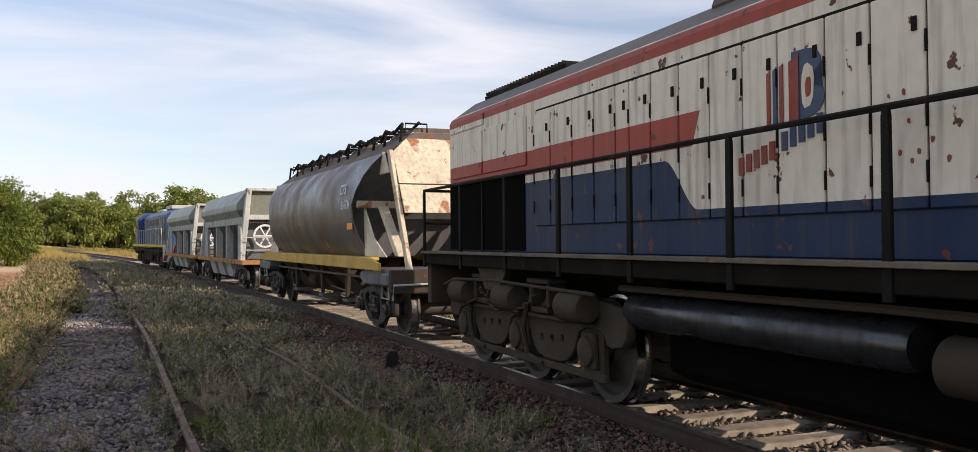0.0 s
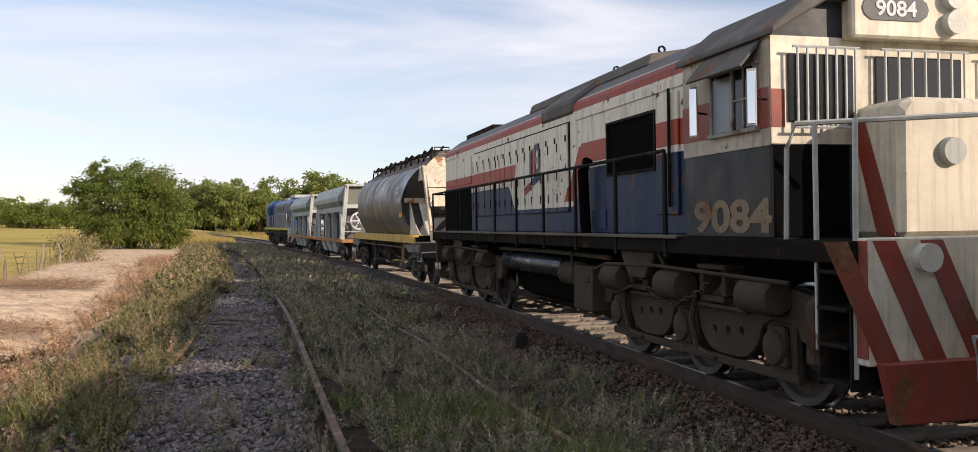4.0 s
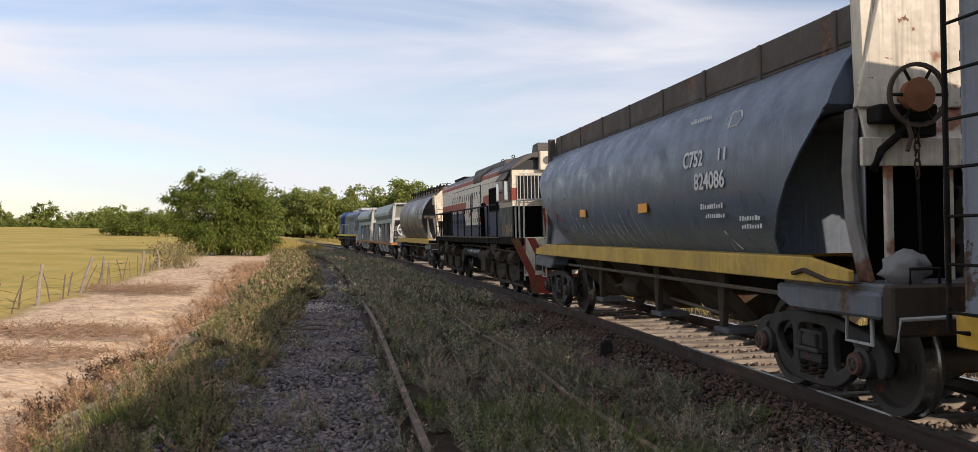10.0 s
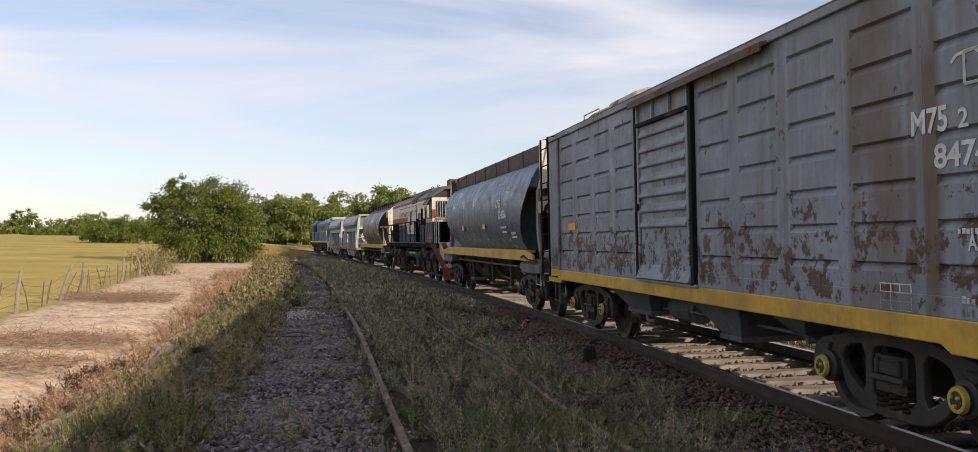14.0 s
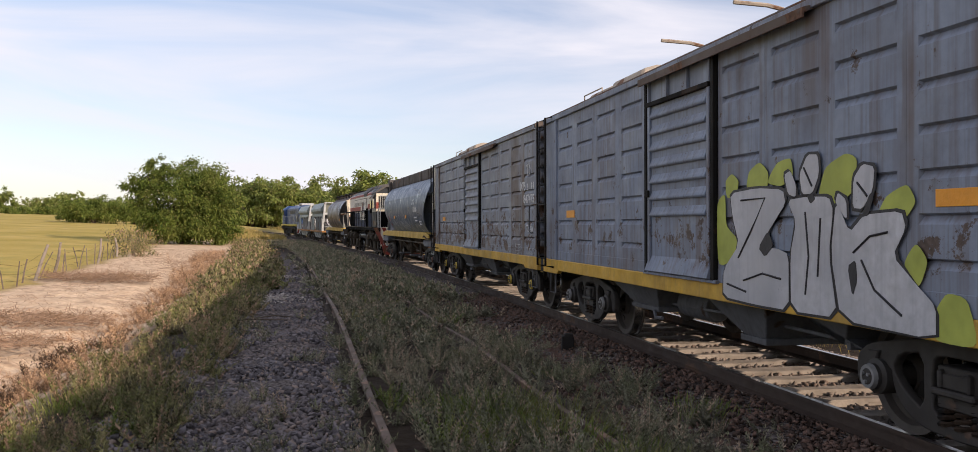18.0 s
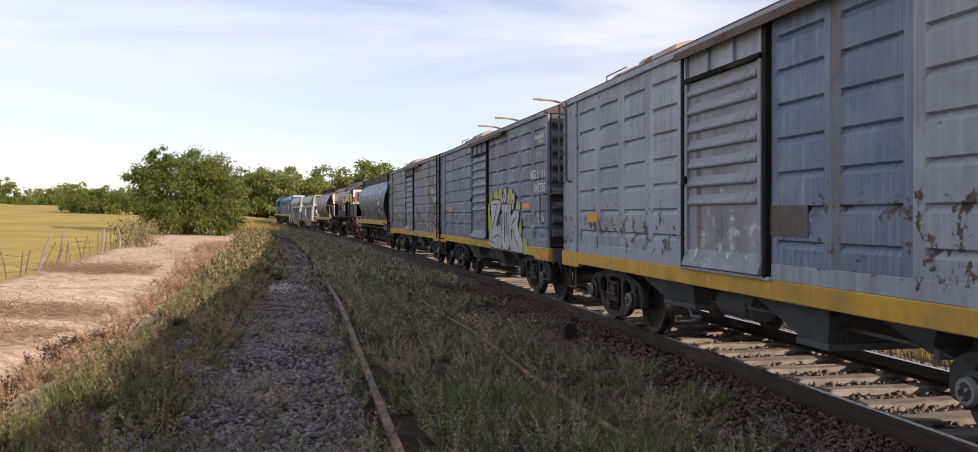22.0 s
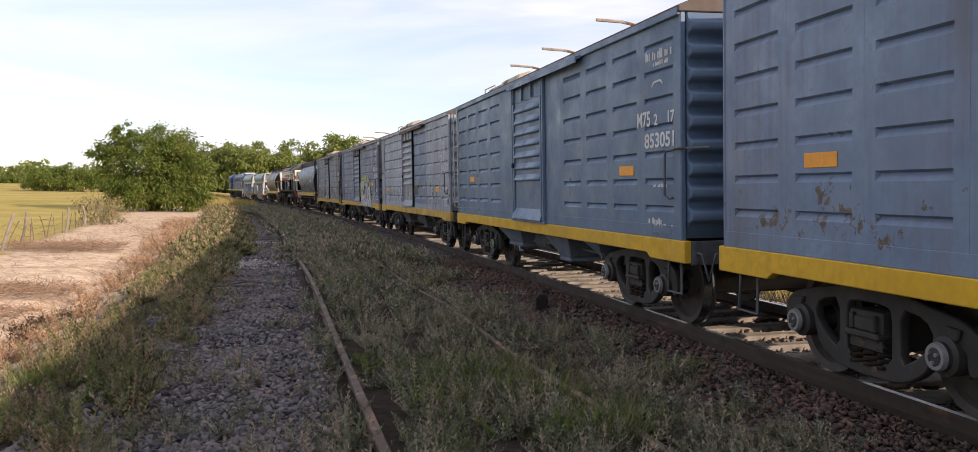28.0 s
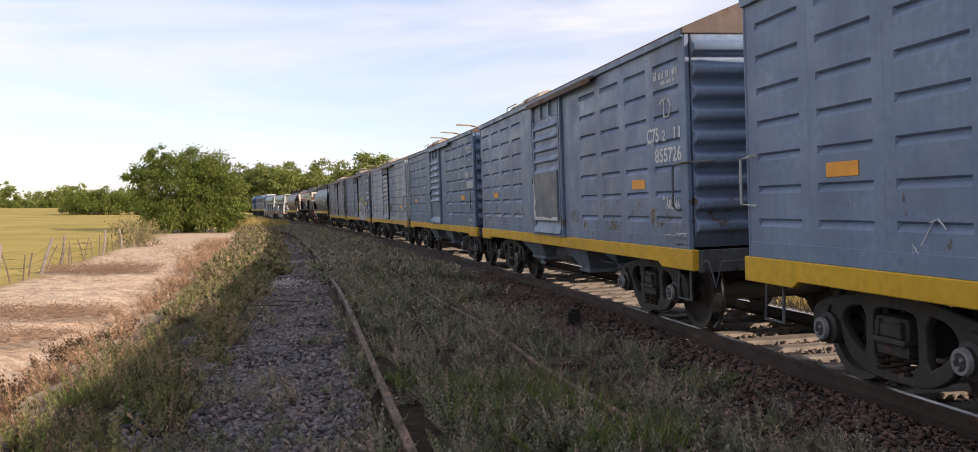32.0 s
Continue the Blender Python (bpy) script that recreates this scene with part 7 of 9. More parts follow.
    part("cab_window", b.mesh("cab_window", GLASS), w, "dusty cab side window")
    b = Build()
    for s in (-1.21, -0.86, -0.51):
        b.box(-1.405, -1.37, Y(s) - 0.016, Y(s) + 0.016, 2.27, 2.82)
    b.box(-1.415, -1.37, Y(-1.25), Y(-0.46), 2.265, 2.30).box(-1.405, -1.37, Y(-1.25), Y(-0.46), 2.80, 2.825).box(-1.40, -1.37, Y(-1.04), Y(-1.025), 2.30, 2.80).box(-1.40, -1.37, Y(-1.21), Y(-0.86), 2.535, 2.555)
    part("window_frame", b.mesh("window_frame", RUSTED_GREY, 0.004), w)
    part("slid_pane", Build().box(-1.392, -1.387, Y(-0.84), Y(-0.53), 2.305, 2.77).mesh("slid_pane", plain("pale_blue_pane", (0.12, 0.155, 0.19), 0.25, 0.0, 0.2, 3, 0.05, 0.5)), w, "pale blue sliding pane")
    for s in (-0.38, -1.34):
        mr = part("wing_mirror", cached("mirror", lambda: Build().box(-0.037, 0.037, -0.012, 0.012, 0.0, 0.45).mesh("wing_mirror", GALV, 0.004)), w, "narrow upright wing mirror", pose(-1.50, Y(s), 2.29, 0, 0, -38))
        part("mirror_glass", cached("mglass", lambda: Build().box(-0.030, 0.030, -0.017, -0.0125, 0.02, 0.43).mesh("mirror_glass", MIRROR)), mr, "bright mirror glass")
        part("mirror_bracket", Build().tube([(-1.37, Y(s), 2.5), (-1.5, Y(s), 2.52)], 0.01, 5).mesh("mirror_bracket", UNDER, 0, True), w)
    # cab end and nose
    for x0, x1 in ((-1.22, -0.62), (-0.42, 0.42), (0.62, 1.22)):
        b = Build()
        b.box(x0, x1, Y(-1.41), Y(-1.39), 2.32, 2.86)
        wd = part("end_window", b.mesh("end_window", GLASS, 0.02), w, "barred cab end window")
        for x in np.linspace(x0 + 0.04, x1 - 0.04, 7):
            part("guard_bar", cached("gbar", lambda: Build().tube([(0, Y(-1.48), 2.26), (0, Y(-1.48), 2.9)], 0.011, 5).mesh("guard_bar", GALV, 0, True)), wd, at=Matrix.Translation((float(x), 0, 0)))
        for z in (2.27, 2.9):
            part("guard_rail", Build().tube([(x0, Y(-1.48), z), (x1, Y(-1.48), z)], 0.012, 5).mesh("guard_rail", GALV, 0, True), wd)
    b = Build()
    b.box(-0.72, 0.72, Y(-1.54), Y(-1.38), 2.98, 3.43)
    part("number_box", b.mesh("number_box", CREAM, 0.02), w)
    b = Build()
    b.prism([(-0.56, 3.12), (-0.10, 3.12), (-0.04, 3.16), (-0.02, 3.215), (-0.04, 3.27), (-0.10, 3.31), (-0.56, 3.31), (-0.62, 3.27), (-0.64, 3.215), (-0.62, 3.16)], "y", Y(-1.55), Y(-1.54))
    part("number_panel", b.mesh("number_panel", plain("number_grey", (0.13, 0.135, 0.14), 0.6), 0.0), w, "rounded grey number panel")
    lettering("9084", 0.17, LETTER, w, pose(-0.33, Y(-1.55) - 0.004, 3.157, 90, 0, 0), 0.38, label="white numerals on dark panel")
    for z in (3.12, 3.32):
        part("headlamp", Build().lathe([(-0.06, 0.0), (-0.06, 0.095), (0.05, 0.095), (0.05, 0.0)], (0.2, Y(-1.55), z), "y", 18).mesh("headlamp", LAMP_GLASS, 0, True), w)
    b = Build()
    b.prism([(-0.64, 1.40), (-0.64, 2.36), (-0.56, 2.46), (0.56, 2.46), (0.64, 2.36), (0.64, 1.40)], "y", Y(-1.95), Y(-1.38))
    part("short_nose", b.mesh("short_nose", CREAM, 0.05), w, "cream short nose with red diagonal stripe")
    b = Build()
    b.prism([(Y(-1.40), 2.32), (Y(-1.56), 2.32), (Y(-1.90), 1.42), (Y(-1.70), 1.42)], "x", -0.652, -0.642)
    part("nose_stripe", b.mesh("nose_stripe", RED_LOCO), w)
    part("nose_lamp", Build().lathe([(-0.05, 0.0), (-0.05, 0.1), (0.0, 0.11), (0.02, 0.09), (0.02, 0.0)], (-0.2, Y(-1.96), 2.05), "y", 18).mesh("nose_lamp", GALV, 0, True), w)
    # Black sheet on the cab wall paints the shade of the doorway.
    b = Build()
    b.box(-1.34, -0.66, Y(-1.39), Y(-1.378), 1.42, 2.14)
    part("cab_doorway", b.mesh("cab_doorway", BLACK), w, "cab end doorway, its shade a flat black sheet")
    b = Build()
    b.box(-1.3, 1.3, Y(-2.42), Y(-2.29), 0.55, 1.42)
    part("pilot", b.mesh("pilot", CREAM, 0.01), w, "cream pilot beam with red chevrons")
    b = Build()
    for k in range(-3, 4):
        x = k * 0.38
        b = Build()
        b.prism([(x - 0.1, 0.58), (x + 0.08, 0.58), (x + 0.08 + 0.4 * (1 if k >= 0 else -1), 1.4), (x - 0.1 + 0.4 * (1 if k >= 0 else -1), 1.4)], "y", Y(-2.428), Y(-2.418))
        part("chevron", b.mesh("chevron", RED_LOCO), w)
    part("pilot_side", Build().box(-1.306, -1.3, Y(-2.42), Y(-2.29), 0.6, 1.4).mesh("pilot_side", RED_LOCO), w)
    b = Build()
    b.prism([(-1.15, 0.16), (1.15, 0.16), (1.25, 0.58), (-1.25, 0.58)], "y", Y(-2.5), Y(-2.42))
    part("cowcatcher", b.mesh("cowcatcher", RED_LOCO, 0.01), w)
    for k in range(4):
        part("step", cached("lstep", lambda: Build().box(-1.34, -0.95, Y(-2.25), Y(-1.91), 0.0, 0.03).mesh("step", UNDER, 0.004)), w, at=Matrix.Translation((0, 0, 0.38 + k * 0.26)))
    for s in (-1.93, -2.28):
        part("step_side", Build().box(-1.34, -0.95, Y(s) - 0.01, Y(s) + 0.01, 0.36, 1.3).mesh("step_side", UNDER, 0.004), w)
    for x in (-0.85, 0.85):
        part("marker_lamp", Build().lathe([(-0.06, 0.0), (-0.06, 0.1), (0.03, 0.1), (0.03, 0.0)], (x, Y(-2.43), 1.28), "y", 16).mesh("marker_lamp", LAMP_GLASS, 0, True), w)
    # side handrails
    posts = [12.45, 11.0, 9.6, 8.3, 7.0, 5.7, 4.35, 3.05, 1.75, 0.5]
    hr = part("handrail", Build().tube([(-0.6, Y(12.5), 2.25), (-1.1, Y(12.5), 2.25)] + [(-1.36, Y(s), 2.25) for s in posts], 0.02, 6).mesh("handrail", UNDER, 0, True), w, "grimy tubular walkway handrail")
    for s in posts:
        st = part("stanchion", cached("stan", lambda: Build().prism([(-0.035, 1.2), (0.035, 1.2), (0.028, 2.2), (0.02, 2.24), (-0.02, 2.24), (-0.028, 2.2)], "x", -1.375, -1.345).mesh("stanchion", UNDER, 0.004)), hr, at=Matrix.Translation((0, Y(s), 0)))
    part("end_chain", Build().tube([(-1.36, Y(12.45), 1.8), (-0.6, Y(12.5), 1.78)], 0.016, 6).mesh("end_chain", UNDER, 0, True), hr)
    b = Build()
    b.tube([(-1.3, Y(-1.48), 1.4), (-1.32, Y(-1.53), 2.1), (-1.3, Y(-1.62), 2.28), (-0.3, Y(-2.33), 2.28)], 0.02, 6)
    b.tube([(-1.3, Y(-2.29), 0.45), (-1.3, Y(-2.31), 2.24)], 0.02, 6)
    b.tube([(-1.3, Y(-1.87), 0.6), (-1.31, Y(-1.87), 2.26)], 0.02, 6)
    part("end_handrail", b.mesh("end_handrail", GALV, 0, True), w)
    part("front_bulkhead", Build().box(-1.3, 1.3, Y(12.35), Y(12.5), 0.7, 1.4).mesh("front_bulkhead", BOGIE_TAN, 0.01), w)
    # under the deck
    part("fuel_tank", Build().lathe([(-1.55, 0.0), (-1.55, 0.13), (-1.5, 0.16), (1.5, 0.16), (1.55, 0.13), (1.55, 0.0)], (-0.95, Y(6.05), 0.92), "y", 28).mesh("fuel_tank", paint("tank_steel", (0.085, 0.092, 0.105), 0.3, metal=0.7, dirt=0.8, streak=0.5, dirt_col=(0.015, 0.014, 0.013)), 0, True), w, "long dull silver air reservoir")
    # Plain black stands for the shade in the void under the deck.
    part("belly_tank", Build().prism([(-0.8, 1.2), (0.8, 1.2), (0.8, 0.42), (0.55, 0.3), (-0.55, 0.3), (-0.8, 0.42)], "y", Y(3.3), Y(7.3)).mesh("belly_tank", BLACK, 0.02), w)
    part("air_reservoir", Build().lathe([(-0.34, 0.0), (-0.34, 0.10), (-0.28, 0.165), (0.26, 0.165), (0.32, 0.10), (0.32, 0.0)], (-1.05, Y(3.95), 0.86), "y", 22).mesh("air_reservoir", LOCO_DUST, 0, True), w)
    bb = part("battery_box", Build().box(-1.26, -0.6, Y(2.76), Y(3.42), 0.44, 1.0).box(-1.28, -1.262, Y(2.85), Y(3.05), 0.80, 0.88).mesh("battery_box", LOCO_DUST, 0.015), w, "dusty equipment box under the deck")
    part("sand_box", Build().box(-1.30, -0.95, Y(-1.87), Y(-1.66), 0.42, 0.98).mesh("sand_box", BOGIE_TAN, 0.06), w)
    part("deck_bracket", Build().prism([(Y(1.8), 1.24), (Y(0.9), 1.24), (Y(1.15), 0.95), (Y(1.55), 0.95)], "x", -1.3, -1.2).mesh("deck_bracket", LOCO_DUST, 0.01), w)
    part("deck_bracket", Build().prism([(Y(10.6), 1.24), (Y(9.7), 1.24), (Y(9.95), 0.98), (Y(10.35), 0.98)], "x", -1.3, -1.2).mesh("deck_bracket", LOCO_DUST, 0.01), w)
    part("under_pipe", Build().tube([(-1.15, Y(2.4), 1.12), (-1.15, Y(4.6), 1.14), (-1.1, Y(7.6), 1.12)], 0.03, 6).tube([(-1.22, Y(3.6), 1.18), (-1.22, Y(3.55), 0.9)], 0.02, 6).mesh("under_pipe", LOCO_DUST, 0, True), w)
    # numerals and emblem
    lettering("9084", 0.37, FADED_NUM, w, on_side(Y(-0.75), 1.46, -1.364), 1.27, label="faded cream cab numerals", bold=0.035)
    def lobe(yc, zc, r, squash):
        return [(yc - r * squash * math.sin(q * math.pi / 8), zc + r * math.cos(q * math.pi / 8)) for q in range(9)]

    outline = lobe(Y(5.13), 2.635, 0.105, 1.2) + lobe(Y(5.13), 2.425, 0.12, 1.25) + [(Y(5.27), 2.305), (Y(5.27), 2.74)]
    part("emblem_blue", Build().prism(outline, "x", -HX - 0.035, -HX - 0.030).mesh("emblem_blue", BLUE_LOCO), w, "blue and red emblem shape")
    part("emblem_hole", Build().prism(rounded([(Y(5.17), 2.36), (Y(5.08), 2.38), (Y(5.06), 2.60), (Y(5.14), 2.66), (Y(5.18), 2.56)], 1), "x", -HX - 0.038, -HX - 0.034).mesh("emblem_hole", CREAM), w)
    part("emblem_hole", Build().prism(rounded([(Y(5.14), 2.43), (Y(5.09), 2.44), (Y(5.09), 2.56), (Y(5.14), 2.55)], 1), "x", -HX - 0.040, -HX - 0.038).mesh("emblem_hole", RED_LOCO), w)
    part("emblem_red", Build().prism([(Y(5.29), 2.30), (Y(5.20), 2.30), (Y(5.20), 2.72), (Y(5.29), 2.68)], "x", -HX - 0.041, -HX - 0.037).mesh("emblem_red", RED_LOCO), w)
    for k, mat in enumerate((RED_LOCO, BLUE_LOCO, RED_LOCO)):
        part("emblem_stripe", Build().prism([(Y(5.51 - k * 0.062), 2.26 + k * 0.012), (Y(5.475 - k * 0.062), 2.26 + k * 0.012), (Y(5.475 - k * 0.062), 2.66 + k * 0.012), (Y(5.51 - k * 0.062), 2.64 + k * 0.012)], "x", -HX - 0.037, -HX - 0.031).mesh("emblem_stripe", mat), w)
    for n_, y_, z_, mat in ((5, 5.81, 1.985, RED_LOCO), (5, 5.37, 2.115, BLUE_LOCO)):
        for k in range(n_):
            part("name_bar", Build().box(-HX - 0.037, -HX - 0.031, Y(y_ - k * 0.08 - 0.055), Y(y_ - k * 0.08), z_ + k * 0.02, z_ + k * 0.02 + 0.125).mesh("name_bar", mat), w, "worn lettering bar")
    g = random.Random(31)
    for _ in range(12):
        y_, z_, r_ = g.choice((g.uniform(4.0, 4.5), g.uniform(5.6, 6.0))), g.uniform(1.95, 2.4), g.uniform(0.008, 0.02)
        part("flaked_patch", Build().prism(rounded([(Y(y_) + r_ * g.uniform(0.4, 1.0) * math.cos(q), z_ + 1.6 * r_ * g.uniform(0.4, 1.0) * math.sin(q)) for q in (0.3, 1.5, 2.6, 3.9, 5.2)], 1), "x", -HX - 0.034, -HX - 0.030).mesh("flaked_patch", RED_LOCO), w)
    loco_bogie(w, Y(9.82))
    loco_bogie(w, Y(0.6))
    coupler(w, Y(12.5), 1)
    coupler(w, Y(-2.5), -1)
    return w


locomotive()


# ---- small ballast hoppers ----
def ballast_hopper(c):
    w = vehicle("ballast_wagon", "pale grey ballast hopper wagon with orange sill", "freight wagon", c, 4.0)
    b = Build()
    low, wide_, high, top = (1.14, -4.0, 3.9), (1.36, -4.45, 4.2), (1.36, -4.5, 4.25), (1.02, -4.6, 4.35)
    rings = [(low, 2.36), (wide_, 2.60), (high, 2.80), (top, 3.28)]
    verts = [p for (x, y0, y1), z in rings for p in ((-x, y0, z), (-x, y1, z), (x, y1, z), (x, y0, z))]
    faces = [(0, 1, 2, 3), (15, 14, 13, 12)] + [(4 * r + k, 4 * r + 4 + k, 4 * r + 4 + (k + 1) % 4, 4 * r + (k + 1) % 4) for r in range(3) for k in range(4)]
    part("body", b.add(verts, faces).mesh("body", LIGHT_GREEN_GREY, 0.02), w, "flared upper hopper")
    part("recess", Build().prism([(-1.12, 2.2), (-0.55, 0.98), (0.55, 0.98), (1.12, 2.2)], "y", -3.9, 3.8).mesh("recess", UNDER_GREY, 0.01), w, "dark sloping floor sheets between the posts")
    for sx in (-1, 1):
        part("side_rail", Build().box(*sorted((sx * 1.2, sx * 1.1)), -4.6, 4.3, 2.14, 2.37).mesh("side_rail", LIGHT_GREEN_GREY, 0.01), w, "pale rail under the flared hopper")
        for y0, y1 in ((-4.6, -3.7), (3.5, 4.3)):
            part("side_panel", Build().box(*sorted((sx * 1.19, sx * 1.1)), y0, y1, 0.98, 2.14).mesh("side_panel", LIGHT_GREEN_GREY, 0.008), w)
        for y in (-1.3, 1.1):
            part("side_post", Build().box(*sorted((sx * 1.20, sx * 0.85)), y - 0.08, y + 0.08, 0.98, 2.14).mesh("side_post", GALV, 0.008), w)
        for y in (-2.4, -0.1, 2.3):
            part("stiffener", Build().box(*sorted((sx * 1.12, sx * 0.7)), y - 0.02, y + 0.02, 0.98, 2.14).mesh("stiffener", UNDER_GREY, 0.006), w)
    part("end_sheet", Build().box(-1.05, 1.05, -4.72, -4.66, 2.42, 3.2).mesh("end_sheet", paint("olive_grey_paint", (0.17, 0.18, 0.15), 0.6), 0.01), w, "olive grey end sheet")
    part("end_sheet", Build().box(-1.0, 1.0, -4.3, -4.26, 1.0, 2.3).mesh("end_sheet", UNDER_GREY, 0.01), w)
    part("top_cap", Build().box(-1.1, 1.1, -4.98, -4.6, 3.2, 3.3).mesh("top_cap", GALV, 0.02), w, "white end coping")
    part("sill", Build().box(-1.34, 1.34, -5.4, 5.4, 0.84, 0.98).mesh("sill", ORANGE_RUST, 0.01), w, "orange painted sill")
    for sx in (-1, 1):
        for y0, y1 in ((-4.98, -4.72), (4.4, 4.6)):
            part("end_frame", Build().prism([(sx * 1.36, 0.98), (sx * 1.18, 0.98), (sx * 0.95, 3.22), (sx * 1.1, 3.26)], "y", y0, y1).mesh("end_frame", GALV, 0.01), w, "white raking end column")
        for y in (-1.9, 0.0, 1.9):
            part("discharge_chute", Build().prism([(sx * 1.24, 0.84), (sx * 0.4, 0.84), (sx * 0.7, 0.36), (sx * 1.1, 0.36)], "y", y - 0.6, y + 0.6).mesh("discharge_chute", GALV, 0.01), w, "pale discharge chute")
    part("end_bar", Build().box(-1.2, 1.2, -4.96, -4.78, 2.28, 2.44).mesh("end_bar", GALV, 0.01), w)
    for sx in (-1, 1):
        part("end_grab", Build().tube([(sx * 1.32, -5.1, 0.98), (sx * 1.32, -5.1, 1.95), (sx * 1.32, -4.98, 2.02), (sx * 1.30, -4.86, 1.95)], 0.028, 6).mesh("end_grab", GALV, 0, True), w, "white bent grab rail")
    hw = Build()
    hw.lathe([(-0.025, 0.30), (0.025, 0.30), (0.025, 0.38), (-0.025, 0.38), (-0.025, 0.32)], (-0.55, -5.05, 1.75), "y", 22)
    for k in range(6):
        a = k * math.tau / 6
        hw.tube([(-0.55, -5.05, 1.75), (-0.55 + 0.34 * math.cos(a), -5.05, 1.75 + 0.34 * math.sin(a))], 0.03, 5)
    part("brake_wheel", hw.mesh("brake_wheel", LETTER, 0, True), w, "white spoked brake wheel")
    part("end_rail", Build().tube([(-1.25, -5.3, 0.95), (-1.25, -5.3, 1.7), (1.25, -5.3, 1.7), (1.25, -5.3, 0.95)], 0.02, 6).tube([(-1.25, -5.3, 1.3), (1.25, -5.3, 1.3)], 0.02, 6).mesh("end_rail", GALV, 0, True), w)
    part("underframe", Build().box(-0.4, 0.4, -5.3, 5.3, 0.6, 0.86).prism([(-1.0, 1.0), (1.0, 1.0), (0.4, 0.4), (-0.4, 0.4)], "y", -2.6, 2.6).mesh("underframe", UNDER, 0.01), w)
    bogie(w, 4.0)
    bogie(w, -4.0)
    coupler(w, 5.4, 1)
    coupler(w, -5.4, -1)


ballast_hopper(35.0)
ballast_hopper(47.6)


def lead_locomotive(c):
    w = vehicle("diesel_locomotive", "bright blue diesel locomotive leading the train", "locomotive", c, 5.0)
    part("deck_frame", Build().box(-1.36, 1.36, -8.6, 8.6, 1.27, 1.42).box(-0.6, 0.6, -8.4, 8.4, 0.8, 1.2).mesh("deck_frame", LOCO_YELLOW, 0.01), w, "yellow striped deck frame")
    part("long_hood", Build().prism([(-1.0, 1.42), (-1.0, 3.2), (-0.6, 3.5), (0.6, 3.5), (1.0, 3.2), (1.0, 1.42)], "y", -8.0, 4.6).mesh("long_hood", LOCO_BLUE, 0.03), w)
    part("cab_body", Build().prism([(-1.36, 1.42), (-1.36, 3.2), (-0.8, 3.62), (0.8, 3.62), (1.36, 3.2), (1.36, 1.42)], "y", 4.6, 6.6).mesh("cab_body", LOCO_BLUE, 0.03), w)
    part("short_nose", Build().prism([(-0.9, 1.42), (-0.9, 2.3), (0, 2.5), (0.9, 2.3), (0.9, 1.42)], "y", 6.6, 8.3).mesh("short_nose", LOCO_BLUE, 0.03), w)
    part("cab_window", Build().box(-1.372, -1.36, 4.9, 6.3, 2.5, 3.1).mesh("cab_window", GLASS), w)
    part("hood_louvre", Build().box(-1.012, -1.0, -7.6, -4.6, 1.7, 3.0).box(-1.012, -1.0, -4.2, 1.5, 2.6, 3.0).mesh("hood_louvre", DARK_GREY), w)
    part("roof_unit", Build().box(-0.7, 0.7, -7.5, -5.0, 3.5, 3.72).mesh("roof_unit", GALV, 0.03), w)
    part("roof_unit", Build().box(-0.5, 0.5, -2.0, 1.0, 3.5, 3.66).mesh("roof_unit", GALV, 0.03), w)
    b = Build()
    for k in range(10):
        y = -8.4 + k * 1.4
        b.tube([(-1.34, y, 1.3), (-1.34, y, 2.35)], 0.022, 5)
    b.tube([(-1.34, -8.4, 2.36), (-1.34, 4.4, 2.36)], 0.022, 5)
    part("handrail", b.mesh("handrail", GALV, 0, True), w)
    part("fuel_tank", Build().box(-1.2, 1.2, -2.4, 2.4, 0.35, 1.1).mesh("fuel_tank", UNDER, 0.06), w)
    for k in range(6):
        part("chevron", cached("chev", lambda: Build().prism([(0.0, 0.5), (0.2, 0.5), (0.4, 1.4), (0.2, 1.4)], "y", -8.72, -8.706).mesh("chevron", RED_LOCO)), w, at=Matrix.Translation((-1.3 + k * 0.43, 0, 0)))
    part("skirt", Build().box(-1.34, 1.34, -8.5, 8.5, 1.0, 1.15).mesh("skirt", UNDER, 0.01), w)
    for y in (-6.6, -5.4, 2.6, 3.6):
        part("hood_panel", Build().box(-1.02, -1.0, y - 0.35, y + 0.35, 2.2, 3.1).mesh("hood_panel", CHUTE_BLUE, 0.004), w, "pale blue-grey hood panel")
    part("end_beam", Build().box(-1.3, 1.3, -8.7, -8.55, 0.45, 1.42).mesh("end_beam", LETTER, 0.01), w)
    loco_bogie(w, 5.2)
    loco_bogie(w, -5.2)
    coupler(w, -8.7, -1)


lead_locomotive(63.0)

